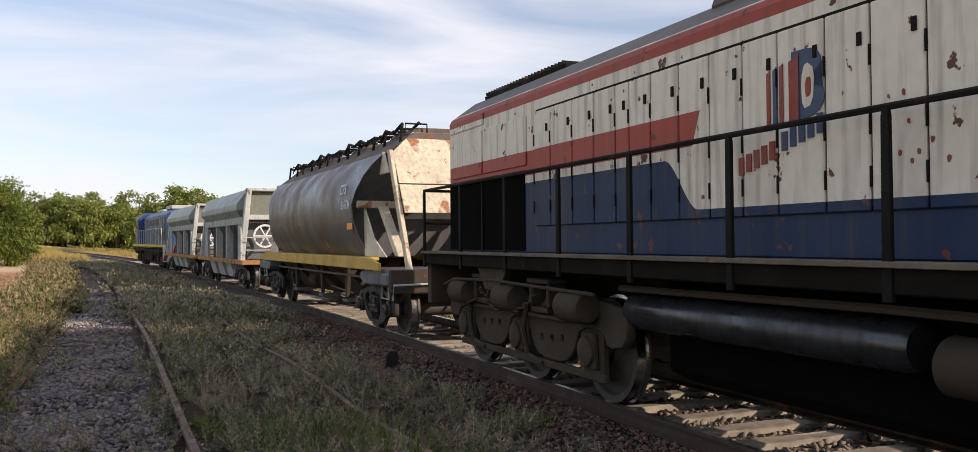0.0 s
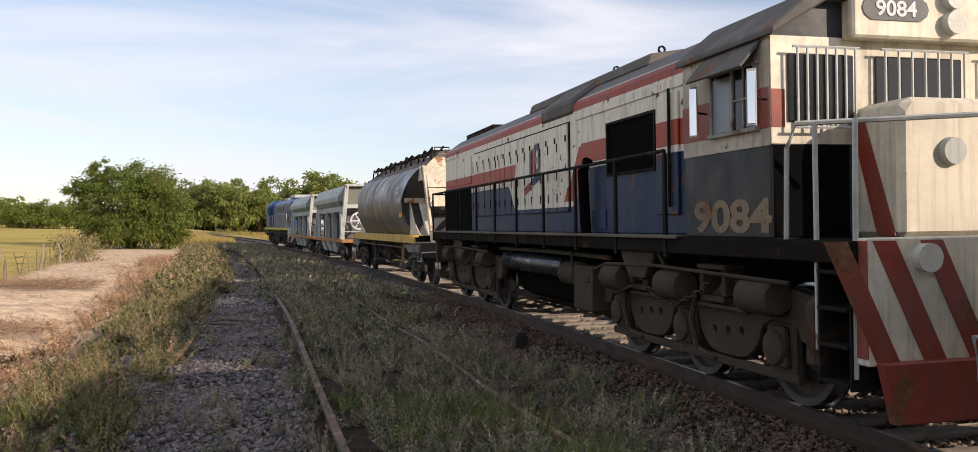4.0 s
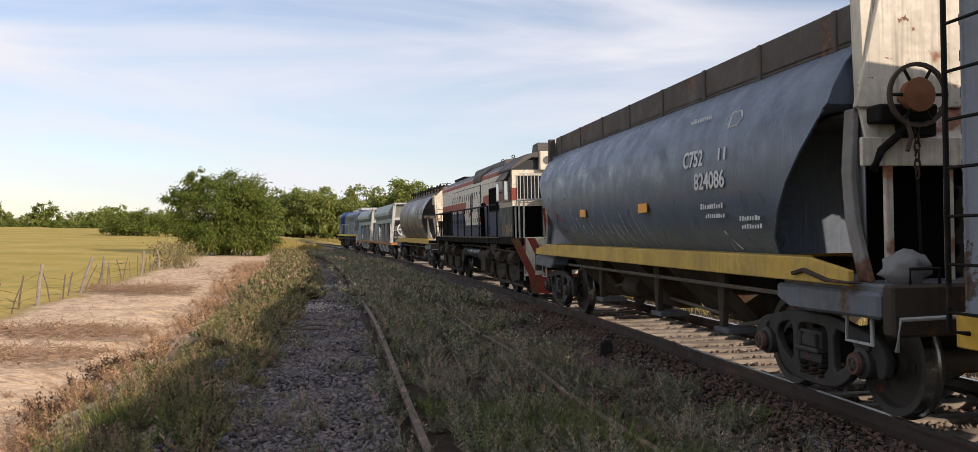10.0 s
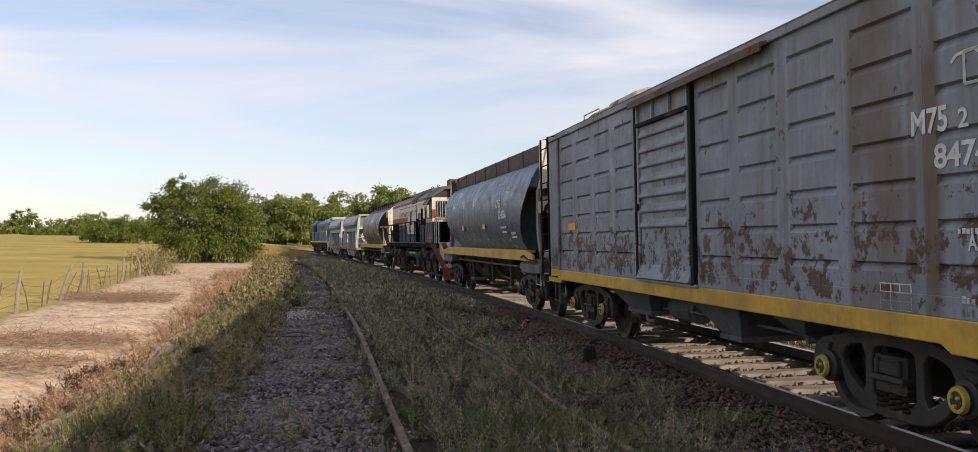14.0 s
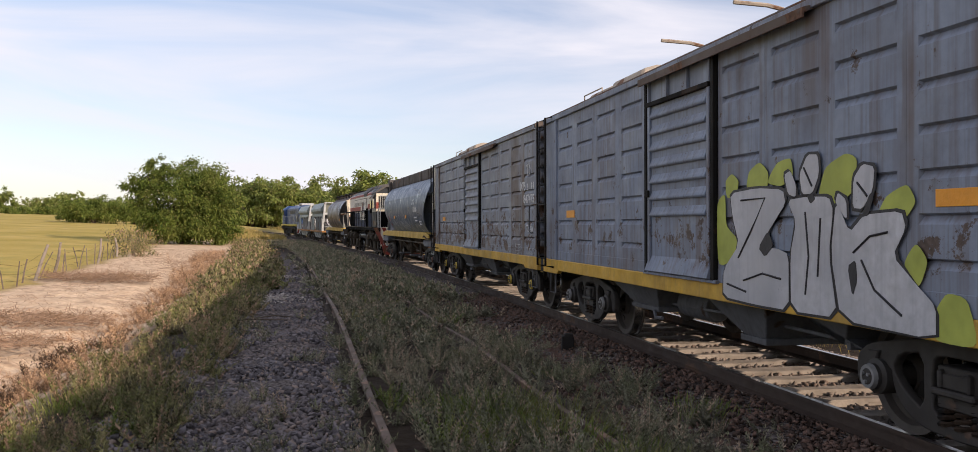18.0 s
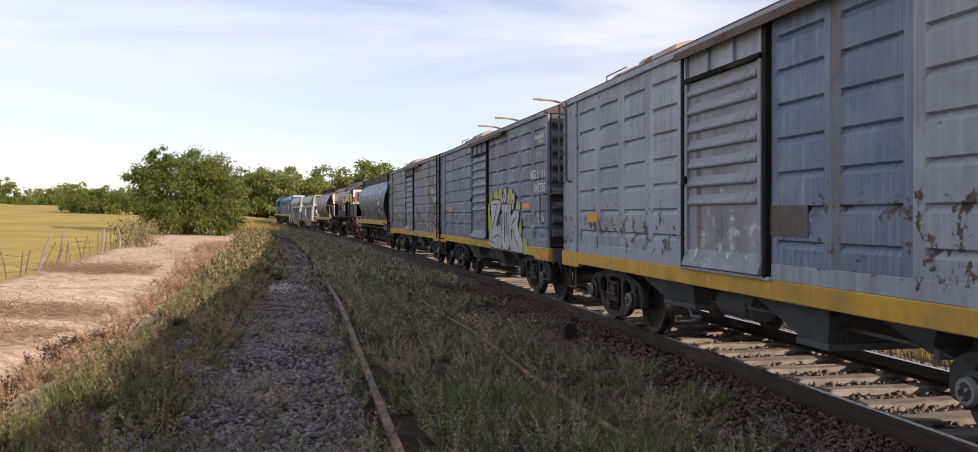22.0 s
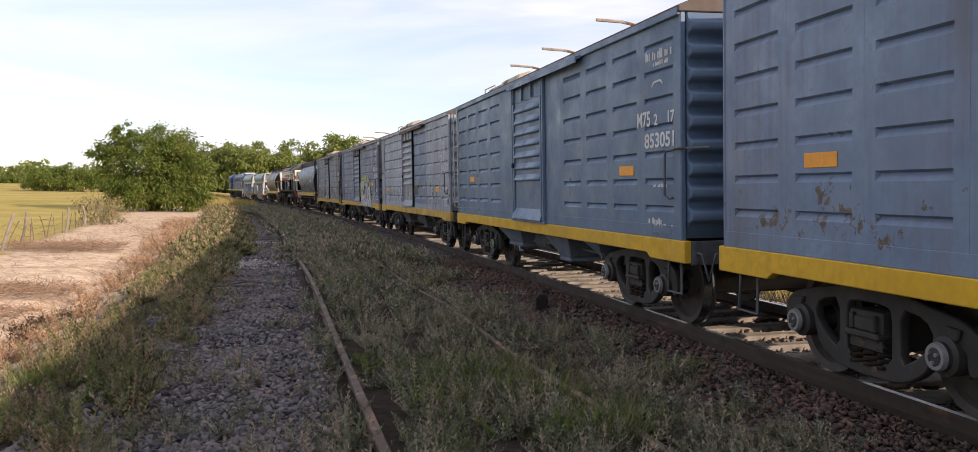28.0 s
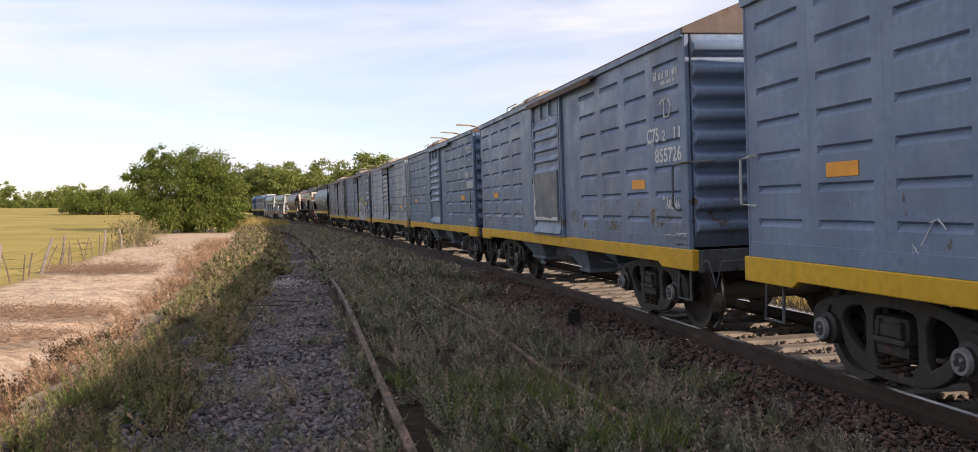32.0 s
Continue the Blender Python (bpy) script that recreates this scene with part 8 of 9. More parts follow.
# ---- track bed and sleepers ----
def box_mesh(name, sx, sy, sz, mat, seed, rough=0.012):
    rng = np.random.default_rng(seed)
    b = Build()
    nx = 6
    for i in range(nx + 1):
        x = -sx / 2 + sx * i / nx
        j = rng.normal(0, rough, 8)
        b.v += [(x, -sy / 2 + j[0], -sz), (x, sy / 2 + j[1], -sz), (x, sy / 2 + j[2] - 0.012, j[3] * 0.5 - 0.012), (x, sy / 2 - 0.03 + j[2], j[4] * 0.6), (x, -sy / 2 + 0.03 + j[5], j[6] * 0.6), (x, -sy / 2 + 0.012 + j[5], j[7] * 0.5 - 0.012)]
    for i in range(nx):
        b.f += [(i * 6 + k, i * 6 + (k + 1) % 6, (i + 1) * 6 + (k + 1) % 6, (i + 1) * 6 + k) for k in range(6)]
    b.f += [tuple(range(6))[::-1], tuple(range(nx * 6, nx * 6 + 6))]
    b.mi = [0] * len(b.f)
    return b.mesh(name, mat)


bed_pts = []
for s in np.concatenate([np.arange(-28, 70, 2.0), np.arange(70, 230, 6.0)]):
    x, y, h = on_track(s)
    bed_pts.append((float(x), float(y), 0.0, float(h), CANT))
track_bed = tagged(new("track_bed", sweep("track_bed", bed_pts, [(-2.6, -0.55), (2.5, -0.55), (2.2, -0.34), (1.55, -0.205), (-0.93, -0.205), (-1.02, -0.135), (-1.5, -0.14), (-2.2, -0.34)], [GROUND])), "low ballast bed under the running rails", "track bed", kind="structure")
bed_me = track_bed.data
bed_me.attributes.new("gravel", "FLOAT", "POINT").data.foreach_set("value", np.ones(len(bed_me.vertices), np.float32))
SLEEPERS = [box_mesh("sleeper", 2.55, 0.25, 0.16, SLEEPER, k) for k in range(5)]
rs = random.Random(4)
for k in range(150):
    s = -4 + k * 0.60
    x, y, h = on_track(s + rs.uniform(-0.03, 0.03), rs.uniform(-0.05, 0.05))
    part("sleeper", SLEEPERS[k % 5], track_bed, "weathered pale sleeper" if k == 0 else "", pose(float(x), float(y), -0.152, 0, -math.degrees(CANT), math.degrees(float(h)) + rs.uniform(-1, 1)))


# ---- scattered small things, joined ----
def mesh_from(name, verts, quads, mats, mi=None):
    me = bpy.data.meshes.new(name)
    me.vertices.add(len(verts))
    me.vertices.foreach_set("co", np.ascontiguousarray(verts, dtype=np.float32).ravel())
    me.loops.add(quads.size)
    me.loops.foreach_set("vertex_index", np.ascontiguousarray(quads, dtype=np.int32).ravel())
    me.polygons.add(len(quads))
    me.polygons.foreach_set("loop_start", np.arange(0, quads.size, quads.shape[1], dtype=np.int32))
    for m in mats:
        me.materials.append(m)
    if mi is not None:
        me.polygons.foreach_set("material_index", np.asarray(mi, dtype=np.int32))
    me.update(calc_edges=True)
    return me


def scatter(name, variants, pos, scale, rng, mat, label, category, lean=0.12, parent=None):
    """Many small plants or stones in one object: each takes a variant, a turn and a size."""
    which = rng.integers(0, len(variants), len(pos))
    vs, qs, o = [], [], 0
    for i, (V, Q) in enumerate(variants):
        idx = np.where(which == i)[0]
        if not len(idx):
            continue
        a = rng.uniform(0, math.tau, len(idx))
        lx, ly = rng.normal(0, lean, len(idx)), rng.normal(0, lean, len(idx))
        c, s = np.cos(a)[:, None], np.sin(a)[:, None]
        k = scale[idx][:, None]
        X = (V[None, :, 0] * c - V[None, :, 1] * s + lx[:, None] * V[None, :, 2]) * k + pos[idx, 0][:, None]
        Yv = (V[None, :, 0] * s + V[None, :, 1] * c + ly[:, None] * V[None, :, 2]) * k + pos[idx, 1][:, None]
        Z = V[None, :, 2] * k + pos[idx, 2][:, None]
        vs.append(np.stack([X, Yv, Z], -1).reshape(-1, 3))
        qs.append((Q[None] + (np.arange(len(idx)) * len(V))[:, None, None]).reshape(-1, Q.shape[1]) + o)
        o += len(idx) * len(V)
    me = mesh_from(name, np.concatenate(vs), np.concatenate(qs), [mat])
    return tagged(new(name, me), label, category, kind="stuff")


def leaves_to_quads(base, direction, length, width, rng, droop=0.2):
    """Diamond leaves from base points along directions."""
    n = len(base)
    d = direction / (np.linalg.norm(direction, axis=1, keepdims=True) + 1e-9)
    side = np.cross(d, rng.normal(0, 1, (n, 3)))
    side /= np.linalg.norm(side, axis=1, keepdims=True) + 1e-9
    L, W = np.broadcast_to(length, n)[:, None], np.broadcast_to(width, n)[:, None]
    mid = base + d * L * 0.5
    tip = base + d * L
    tip[:, 2] -= droop * L[:, 0]
    V = np.stack([base, mid + side * W / 2, tip, mid - side * W / 2], 1).reshape(-1, 3)
    return V, np.arange(n * 4).reshape(-1, 4)


def spire_plant(rng, stems, levels, per, height_, spread, leaf, wide):
    """A clump of upright spires, each a stem clothed in narrow rising leaves; each spire is one connected piece."""
    V, Q = [], []
    for _ in range(stems):
        a, out = rng.uniform(0, math.tau), rng.uniform(0.0, 1.0) ** 0.6 * spread * height_
        root = np.array([math.cos(a) * out * 0.5, math.sin(a) * out * 0.5, -0.02])
        h = height_ * rng.uniform(0.6, 1.0) * (1.0 - 0.4 * out / (spread * height_ + 1e-6))
        bend = np.array([math.cos(a), math.sin(a), 0]) * out * 0.75
        turn = rng.uniform(0, math.tau)
        for j in range(levels + 1):
            t = j / levels
            c = root + bend * t ** 1.5 + np.array([0, 0, h * t])
            w = 0.0035 * (1.1 - t)
            o = len(V)
            V += [c + (w, 0, 0), c - (w, 0, 0)]
            if j:
                Q += [(last, last + 1, o + 1), (last, o + 1, o)]
            last = o
            for k in range(per if j else 2):
                q = turn + j * 2.4 + k * math.tau / per + rng.uniform(-0.5, 0.5)
                d = np.array([math.cos(q), math.sin(q), 0.6 + 1.6 * t * t + rng.uniform(-0.25, 0.35)])
                d /= np.linalg.norm(d)
                ll = leaf * rng.uniform(0.7, 1.25) * (1.15 - 0.55 * t)
                s_ = np.cross(d, (0, 0, 1)) * rng.choice((-1, 1)) + rng.normal(0, 0.35, 3)
                n = len(V)
                V += [c + d * ll * 0.42 + s_ * ll * wide, c + d * ll - np.array([0, 0, 0.12 * ll])]
                Q.append((o, n, n + 1))
    return np.array(V), np.array(Q)


def blade_tuft(rng, n, height_, spread, wide):
    a = rng.uniform(0, math.tau, n)
    r = rng.uniform(0, spread * 0.3, n)
    base = np.stack([np.cos(a) * r, np.sin(a) * r, 0 * r], 1)
    d = np.stack([np.cos(a) * rng.uniform(0.1, 0.8, n) * spread, np.sin(a) * rng.uniform(0.1, 0.8, n) * spread, np.ones(n)], 1)
    return leaves_to_quads(base, d, height_ * rng.uniform(0.5, 1.0, n), wide, rng, 0.15)


def stone(rng):
    """A broken stone: a sheared, tilted block with uneven corners."""
    V = np.array([(x, y, z) for z in (-0.5, 0.5) for y in (-0.5, 0.5) for x in (-0.5, 0.5)]) * np.array([1.0, rng.uniform(0.55, 0.9), rng.uniform(0.35, 0.65)])
    V = V * rng.uniform(0.45, 1.25, V.shape) + rng.normal(0, 0.07, V.shape)
    a, b = rng.normal(0, 0.45, 2)
    V = V @ np.array([[1, 0, 0], [0, math.cos(a), math.sin(a)], [0, -math.sin(a), math.cos(a)]]) @ np.array([[math.cos(b), 0, math.sin(b)], [0, 1, 0], [-math.sin(b), 0, math.cos(b)]])
    return V, np.array([(0, 2, 3, 1), (4, 5, 7, 6), (0, 1, 5, 4), (2, 6, 7, 3), (0, 4, 6, 2), (1, 3, 7, 5)])


def strip_points(rng, n, s0, s1, o0, o1, near=1.0):
    """Random places on a strip beside the track, thicker towards its near end."""
    s = s0 + (s1 - s0) * rng.uniform(0, 1, n) ** near
    o = rng.uniform(o0, o1, n)
    x, y, _ = on_track(s, o)
    return np.stack([x, y, height(x, y)], 1), s, o


def patchy(p, size, cut, seed):
    """True where a slow noise lies above the cut."""
    return np.array([noise.noise((a / size, b / size, seed)) for a, b in p[:, :2]]) > cut


def off_rails(p, gap=0.09):
    keep = np.ones(len(p), bool)
    for o in (0.0, GAUGE + 0.066):
        h = 0.1588 + 0.00121 * p[:, 1]
        x = 0.644 - 0.1588 * p[:, 1] - 0.0006 * p[:, 1] ** 2 + o * np.cos(h)
        keep &= np.abs((p[:, 0] - x) * np.cos(h)) > (gap + 0.09 if o == 0 else gap + 0.075)
    return keep


def beyond_rail(p):
    """True on the far side of the siding's left rail, seen from the gravel strip."""
    return p[:, 0] > 0.644 - 0.1588 * p[:, 1] - 0.0006 * p[:, 1] ** 2


rng = np.random.default_rng(7)
WEEDS = [spire_plant(rng, 9, 8, 5, 0.23, 0.62, 0.036, 0.28) for _ in range(9)]
WEEDS_MID = [spire_plant(rng, 7, 4, 4, 0.22, 0.7, 0.06, 0.3) for _ in range(7)]
WEEDS_FAR = [spire_plant(rng, 5, 2, 3, 0.23, 1.0, 0.13, 0.42) for _ in range(5)]
BUSHY = [spire_plant(rng, 11, 9, 5, 0.33, 0.66, 0.046, 0.24) for _ in range(9)]
BUSHY_MID = [spire_plant(rng, 9, 5, 4, 0.32, 0.72, 0.075, 0.28) for _ in range(7)]
BUSHY_FAR = [spire_plant(rng, 6, 2, 3, 0.33, 1.0, 0.17, 0.42) for _ in range(5)]
TUFTS = [blade_tuft(rng, 34, 0.24, 0.9, 0.008) for _ in range(4)]


def sizes(n, lo, hi):
    """Plant sizes: many small, few large."""
    return lo + (hi - lo) * rng.uniform(0, 1, n) ** 2.2


NEAR = 13.0


def plant_zone(name, near, far, mat, label, n, s0, s1, o0, o1, lo, hi, keep, thick=1.2):
    """Plants on a strip: leafy ones nearby, plainer ones past a certain distance."""
    p, s, o = strip_points(rng, n, s0, s1, o0, o1, thick)
    k = keep(p, s, o)
    p, s = p[k], s[k]
    z = sizes(len(p), lo, hi)
    for use, pick in ((near, s < NEAR), (far, s >= NEAR)):
        if pick.any():
            scatter(name, use, p[pick], z[pick], rng, mat, label, "weeds")


chance = lambda p, c: rng.uniform(0, 1, len(p)) < c
plant_zone("weed_cover", WEEDS, WEEDS_MID, WEED, "low grey-green weeds between the tracks", 2850, 4.5, 23, -4.9, -1.5, 0.55, 1.85,
           lambda p, s, o: off_rails(p, 0.03) & (patchy(p, 0.34, -0.08, 1.0) | chance(p, 0.15)) & ((o < np.interp(s, (10, 14, 22), (-1.85, -2.3, -2.45)) - 0.2 * np.sin(s * 1.7)) | (patchy(p, 0.5, 0.12, 21.0) & chance(p, 0.5))))
plant_zone("weed_cover", WEEDS_FAR, WEEDS_FAR, WEED, "grey-green weeds along the siding", 5200, 21, 85, -5.2, -1.9, 0.7, 1.9,
           lambda p, s, o: off_rails(p, 0.05) & patchy(p, 1.3, -0.35, 2.0) & (beyond_rail(p) | ((rng.uniform(0, 1, len(p)) < 0.12) & (s < 50)) | (s > 62)), 1.5)
plant_zone("weed_cover", WEEDS, WEEDS_MID, WEED, "sparse weeds on loose grey stones", 1000, 4.5, 26, -6.6, -4.6, 0.4, 1.35,
           lambda p, s, o: off_rails(p, 0.03) & (patchy(p, 0.6, 0.42, 5.0) | (patchy(p, 0.5, 0.0, 15.0) & ((o < -6.2) | (o > -5.0))) | ((s < 8.2) & (o > -5.6) & chance(p, 0.5)) | ((np.abs(s - 8.6) < 0.35) & chance(p, 0.7))))
plant_zone("verge_weeds", BUSHY, BUSHY_MID, VERGE, "bushy olive-green weeds on the verge", 1000, 5, 26, -8.0, -6.2, 0.7, 1.75,
           lambda p, s, o: patchy(p, 0.4, 0.02, 3.0) & (o > np.maximum(-7.2 - 0.03 * s, -7.75) + 0.3 * np.sin(s * 1.3) * np.sin(s * 0.47)))
plant_zone("verge_weeds", BUSHY_FAR, BUSHY_FAR, VERGE, "bushy weeds on the far verge", 2600, 24, 80, -8.0, -6.0, 0.5, 1.6, lambda p, s, o: patchy(p, 1.1, -0.12, 4.0), 1.4)
plant_zone("dry_weeds", BUSHY, BUSHY_MID, WEED_DRY, "dry russet weeds at the edge of bare earth", 3700, 5, 56, -10.0, -6.9, 0.45, 1.35,
           lambda p, s, o: patchy(p, 0.42, -0.02, 6.0) & (rng.uniform(0, 1, len(p)) < np.exp(-((o + 8.45 + 0.012 * s) / 0.65) ** 2)), 1.45)
plant_zone("green_weeds", BUSHY, BUSHY_MID, WEED_BRIGHT, "fresh green weeds catching the sun", 900, 6, 36, -8.2, -6.5, 0.4, 1.3,
           lambda p, s, o: patchy(p, 0.7, 0.12, 9.0) & ((s > 17) | (o > -7.1)), 0.9)
plant_zone("green_weeds", WEEDS, WEEDS_MID, WEED_BRIGHT, "fresh green weeds between the tracks", 420, 5, 40, -4.8, -2.4, 0.7, 1.6, lambda p, s, o: off_rails(p, 0.05) & patchy(p, 0.8, 0.14, 12.0), 1.3)
tuft_at = np.array([(0.42, 7.9), (0.75, 7.6), (0.2, 8.2), (1.05, 7.2), (0.6, 8.4), (0.95, 8.0), (1.5, 6.4), (1.3, 6.0), (2.35, 8.0), (-3.4, 8.2), (-3.2, 8.5)])
tp = np.repeat(tuft_at, 6, 0) + rng.normal(0, 0.16, (66, 2))
tp = np.column_stack([tp, height(tp[:, 0], tp[:, 1])])
scatter("green_tuft", TUFTS, tp, rng.uniform(0.7, 1.3, len(tp)), rng, WEED_BRIGHT, "bright green grass tufts among the weeds", "grass")
p, s, o = strip_points(rng, 1500, 2, 60, 2.6, 6.5, 1.3)
scatter("trackside_grass", TUFTS, p, rng.uniform(1.0, 2.4, len(p)), rng, GRASS_TALL, "sunlit yellow-green grass beyond the track", "grass")
TALL = [blade_tuft(rng, 16, 1.0, 0.5, 0.05) for _ in range(4)]
p, s, o = strip_points(rng, 2600, 88, 150, -17, -3.0, 1.2)
scatter("tall_grass", TALL, p, rng.uniform(0.45, 0.95, len(p)), rng, GRASS_TALL, "tall ripe yellow grass before the trees", "grass")
p, s, o = strip_points(rng, 1300, 60, 170, 3.0, 16, 1.2)
scatter("tall_grass", TALL, p, rng.uniform(0.45, 0.95, len(p)), rng, GRASS_TALL, "tall ripe yellow grass beyond the track", "grass")

STONES = [stone(rng) for _ in range(24)]
p, s, o = strip_points(rng, 26000, 5, 36, -6.95, -4.75, 2.0)
p[:, 2] += 0.008
k = off_rails(p, 0.08)
scatter("loose_stones", STONES, p[k], rng.uniform(0.0, 1.0, k.sum()) ** 1.6 * 0.048 + 0.022, rng, STONE, "loose grey-brown ballast stones of the old siding", "stones", 0.3)
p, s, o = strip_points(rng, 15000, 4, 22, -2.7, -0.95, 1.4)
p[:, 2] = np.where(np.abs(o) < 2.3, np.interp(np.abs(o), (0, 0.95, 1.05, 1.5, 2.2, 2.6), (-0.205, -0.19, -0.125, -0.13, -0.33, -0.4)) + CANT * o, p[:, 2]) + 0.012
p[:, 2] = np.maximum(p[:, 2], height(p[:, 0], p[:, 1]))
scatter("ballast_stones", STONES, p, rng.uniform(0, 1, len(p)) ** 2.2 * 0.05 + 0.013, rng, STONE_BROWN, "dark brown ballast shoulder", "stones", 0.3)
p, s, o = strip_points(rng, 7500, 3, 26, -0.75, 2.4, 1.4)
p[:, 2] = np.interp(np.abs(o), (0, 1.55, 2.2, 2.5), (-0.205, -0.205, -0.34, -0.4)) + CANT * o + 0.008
scatter("ballast_stones", STONES, p, rng.uniform(0.03, 0.075, len(p)), rng, STONE_LIT, "tan ballast between the sleepers, sunlight put into its colour", "stones", 0.3)

# Pale stones paint the bands of sun that fall between vehicles.
pn = 900
pa = np.column_stack([rng.normal(-3.95, 0.42, pn), rng.normal(19.6, 0.55, pn)])
pb = np.column_stack([rng.normal(-5.3, 0.5, 350), rng.normal(27.5, 0.5, 350)])
pa = np.concatenate([pa, pb])
scatter("pale_stones", STONES, np.column_stack([pa, height(pa[:, 0], pa[:, 1]) + 0.012]), rng.uniform(0.02, 0.055, len(pa)), rng, STONE_SUN_BAND, "pale stones painting sun bands over the old siding", "stones", 0.3)

# ---- dry brush, sticks, stump ----
def brush(name, x, y, r, h, n, label, seed):
    g = np.random.default_rng(seed)
    a = g.uniform(0, math.tau, n)
    q = np.sqrt(g.uniform(0, 1, n)) * r
    base = np.stack([np.cos(a) * q, np.sin(a) * q * 0.6, g.uniform(0, h * 0.5, n)], 1)
    d = g.normal(0, 1, (n, 3))
    d[:, 2] = np.abs(d[:, 2]) * 0.45
    V, Q = leaves_to_quads(base, d, g.uniform(0.3, 0.8, n) * (h + 0.25), 0.013, g, 0.1)
    V[:, :2] += (x, y)
    V[:, 2] += float(height(x, y)[0])
    return tagged(new(name, mesh_from(name, V, Q, [TWIG])), label, "brush")


STICKS = [blade_tuft(rng, 9, 0.34, 3.2, 0.012) for _ in range(5)]
p, s, o = strip_points(rng, 11000, 5, 60, -12.8, -8.6, 1.2)
k = chance(p, 0.06) | ((o > -9.8) & chance(p, 0.3))
scatter("dry_litter", STICKS, p[k], rng.uniform(0.35, 0.9, k.sum()), rng, TWIG, "dry stalks strewn over bare earth", "litter", 0.3)
brush("dry_brush", -11.7, 30.0, 1.9, 0.42, 2400, "low heap of dry tangled brush on bare earth", 1)
brush("dry_brush", -9.0, 18.9, 1.9, 0.24, 2600, "thin dry brush lying on bare earth", 2)
brush("dry_brush", -8.3, 15.3, 1.6, 0.2, 1900, "thin dry brush lying on bare earth", 3)
brush("dry_brush", -11.4, 37.4, 0.45, 0.7, 120, "small dead brown shrub on bare earth", 4)
# Dark clumps stand for the shade in hollows along the bank.
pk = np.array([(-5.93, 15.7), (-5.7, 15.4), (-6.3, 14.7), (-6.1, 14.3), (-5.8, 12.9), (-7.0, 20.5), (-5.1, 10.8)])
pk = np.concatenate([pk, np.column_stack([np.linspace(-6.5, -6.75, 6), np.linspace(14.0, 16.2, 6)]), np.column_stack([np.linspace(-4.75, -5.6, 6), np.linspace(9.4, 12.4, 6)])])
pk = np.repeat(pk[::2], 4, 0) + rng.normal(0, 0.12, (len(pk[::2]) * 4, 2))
scatter("dark_weeds", BUSHY_MID, np.column_stack([pk, height(pk[:, 0], pk[:, 1]) - 0.04]), rng.uniform(0.8, 1.3, len(pk)), rng, WEED_SHADE, "dark weeds standing for the shade in eroded hollows", "weeds")
brush("dry_brush", -12.0, 46.0, 1.6, 0.4, 500, "dry brush beside the bank", 5)


def branch():
    b = Build()
    z = float(height(-3.2, 14.8)[0]) + 0.06
    b.tube([(-3.9, 14.2, z), (-3.3, 14.7, z + 0.05), (-2.6, 15.0, z + 0.02)], [0.02, 0.016, 0.008], 5)
    b.tube([(-3.4, 14.6, z + 0.04), (-3.0, 15.3, z + 0.06), (-2.7, 15.5, z + 0.02)], [0.014, 0.01, 0.006], 5)
    b.tube([(-3.7, 14.4, z + 0.02), (-3.8, 15.0, z + 0.05)], [0.012, 0.006], 5)
    tagged(new("dead_branch", b.mesh("dead_branch", BARK, 0, True)), "forked dead branch on the stones", "branch")


branch()


def stump():
    b = Build()
    x, y, _ = on_track(12.75, -1.72)
    x, y, z = float(x), float(y), float(height(*[float(q) for q in on_track(12.75, -1.72)[:2]])[0])
    b.prism([(x - 0.085, y - 0.06), (x + 0.085, y - 0.06), (x + 0.08, y + 0.06), (x - 0.08, y + 0.07)], "z", z - 0.1, z + 0.20)
    b.box(x - 0.05, x + 0.075, y - 0.05, y + 0.05, z + 0.19, z + 0.235)
    tagged(new("stump_post", b.mesh("stump_post", plain("charred_post", (0.02, 0.017, 0.015), 0.9), 0.012)), "short blackened stump post beside the rail", "post")


stump()


def fence():
    e = tagged(new("fence"), "leaning wire fence of rough wooden posts", "fence")
    g = random.Random(3)
    tops = []
    for k in range(26):
        s = 21 + k * 1.15
        x, y, h = on_track(s, -13.7 + g.uniform(-0.12, 0.12))
        x, y = float(x), float(y)
        z = float(height(x, y)[0])
        thick = k in (2, 6, 10, 13, 20, 25)
        hh = g.uniform(0.95, 1.2) if thick else g.uniform(0.65, 0.95)
        lx, ly = g.uniform(-0.2, 0.35), g.uniform(-0.35, 0.35)
        r = 0.055 if thick else g.uniform(0.018, 0.03)
        b = Build()
        b.tube([(x, y, z - 0.2), (x + lx * 0.5 + (g.uniform(-0.07, 0.07) if thick else 0.0), y + ly * 0.4, z + hh * 0.5), (x + lx, y + ly, z + hh)], [r * 1.1, r, r * 0.8], 7 if thick else 5)
        part("post", b.mesh("post", WOOD_POST if thick else POST_DARK, 0, True), e, "thick pale weathered post" if thick else "")
        tops.append((x + lx * 0.8, y + ly * 0.8, z + hh * 0.8))
    for f in (1.0, 0.62, 0.3):
        b = Build()
        b.tube([(x, y, float(height(x, y)[0]) + (z - float(height(x, y)[0])) * f) for x, y, z in tops], 0.004, 4)
        part("wire", b.mesh("wire", UNDER), e)


fence()


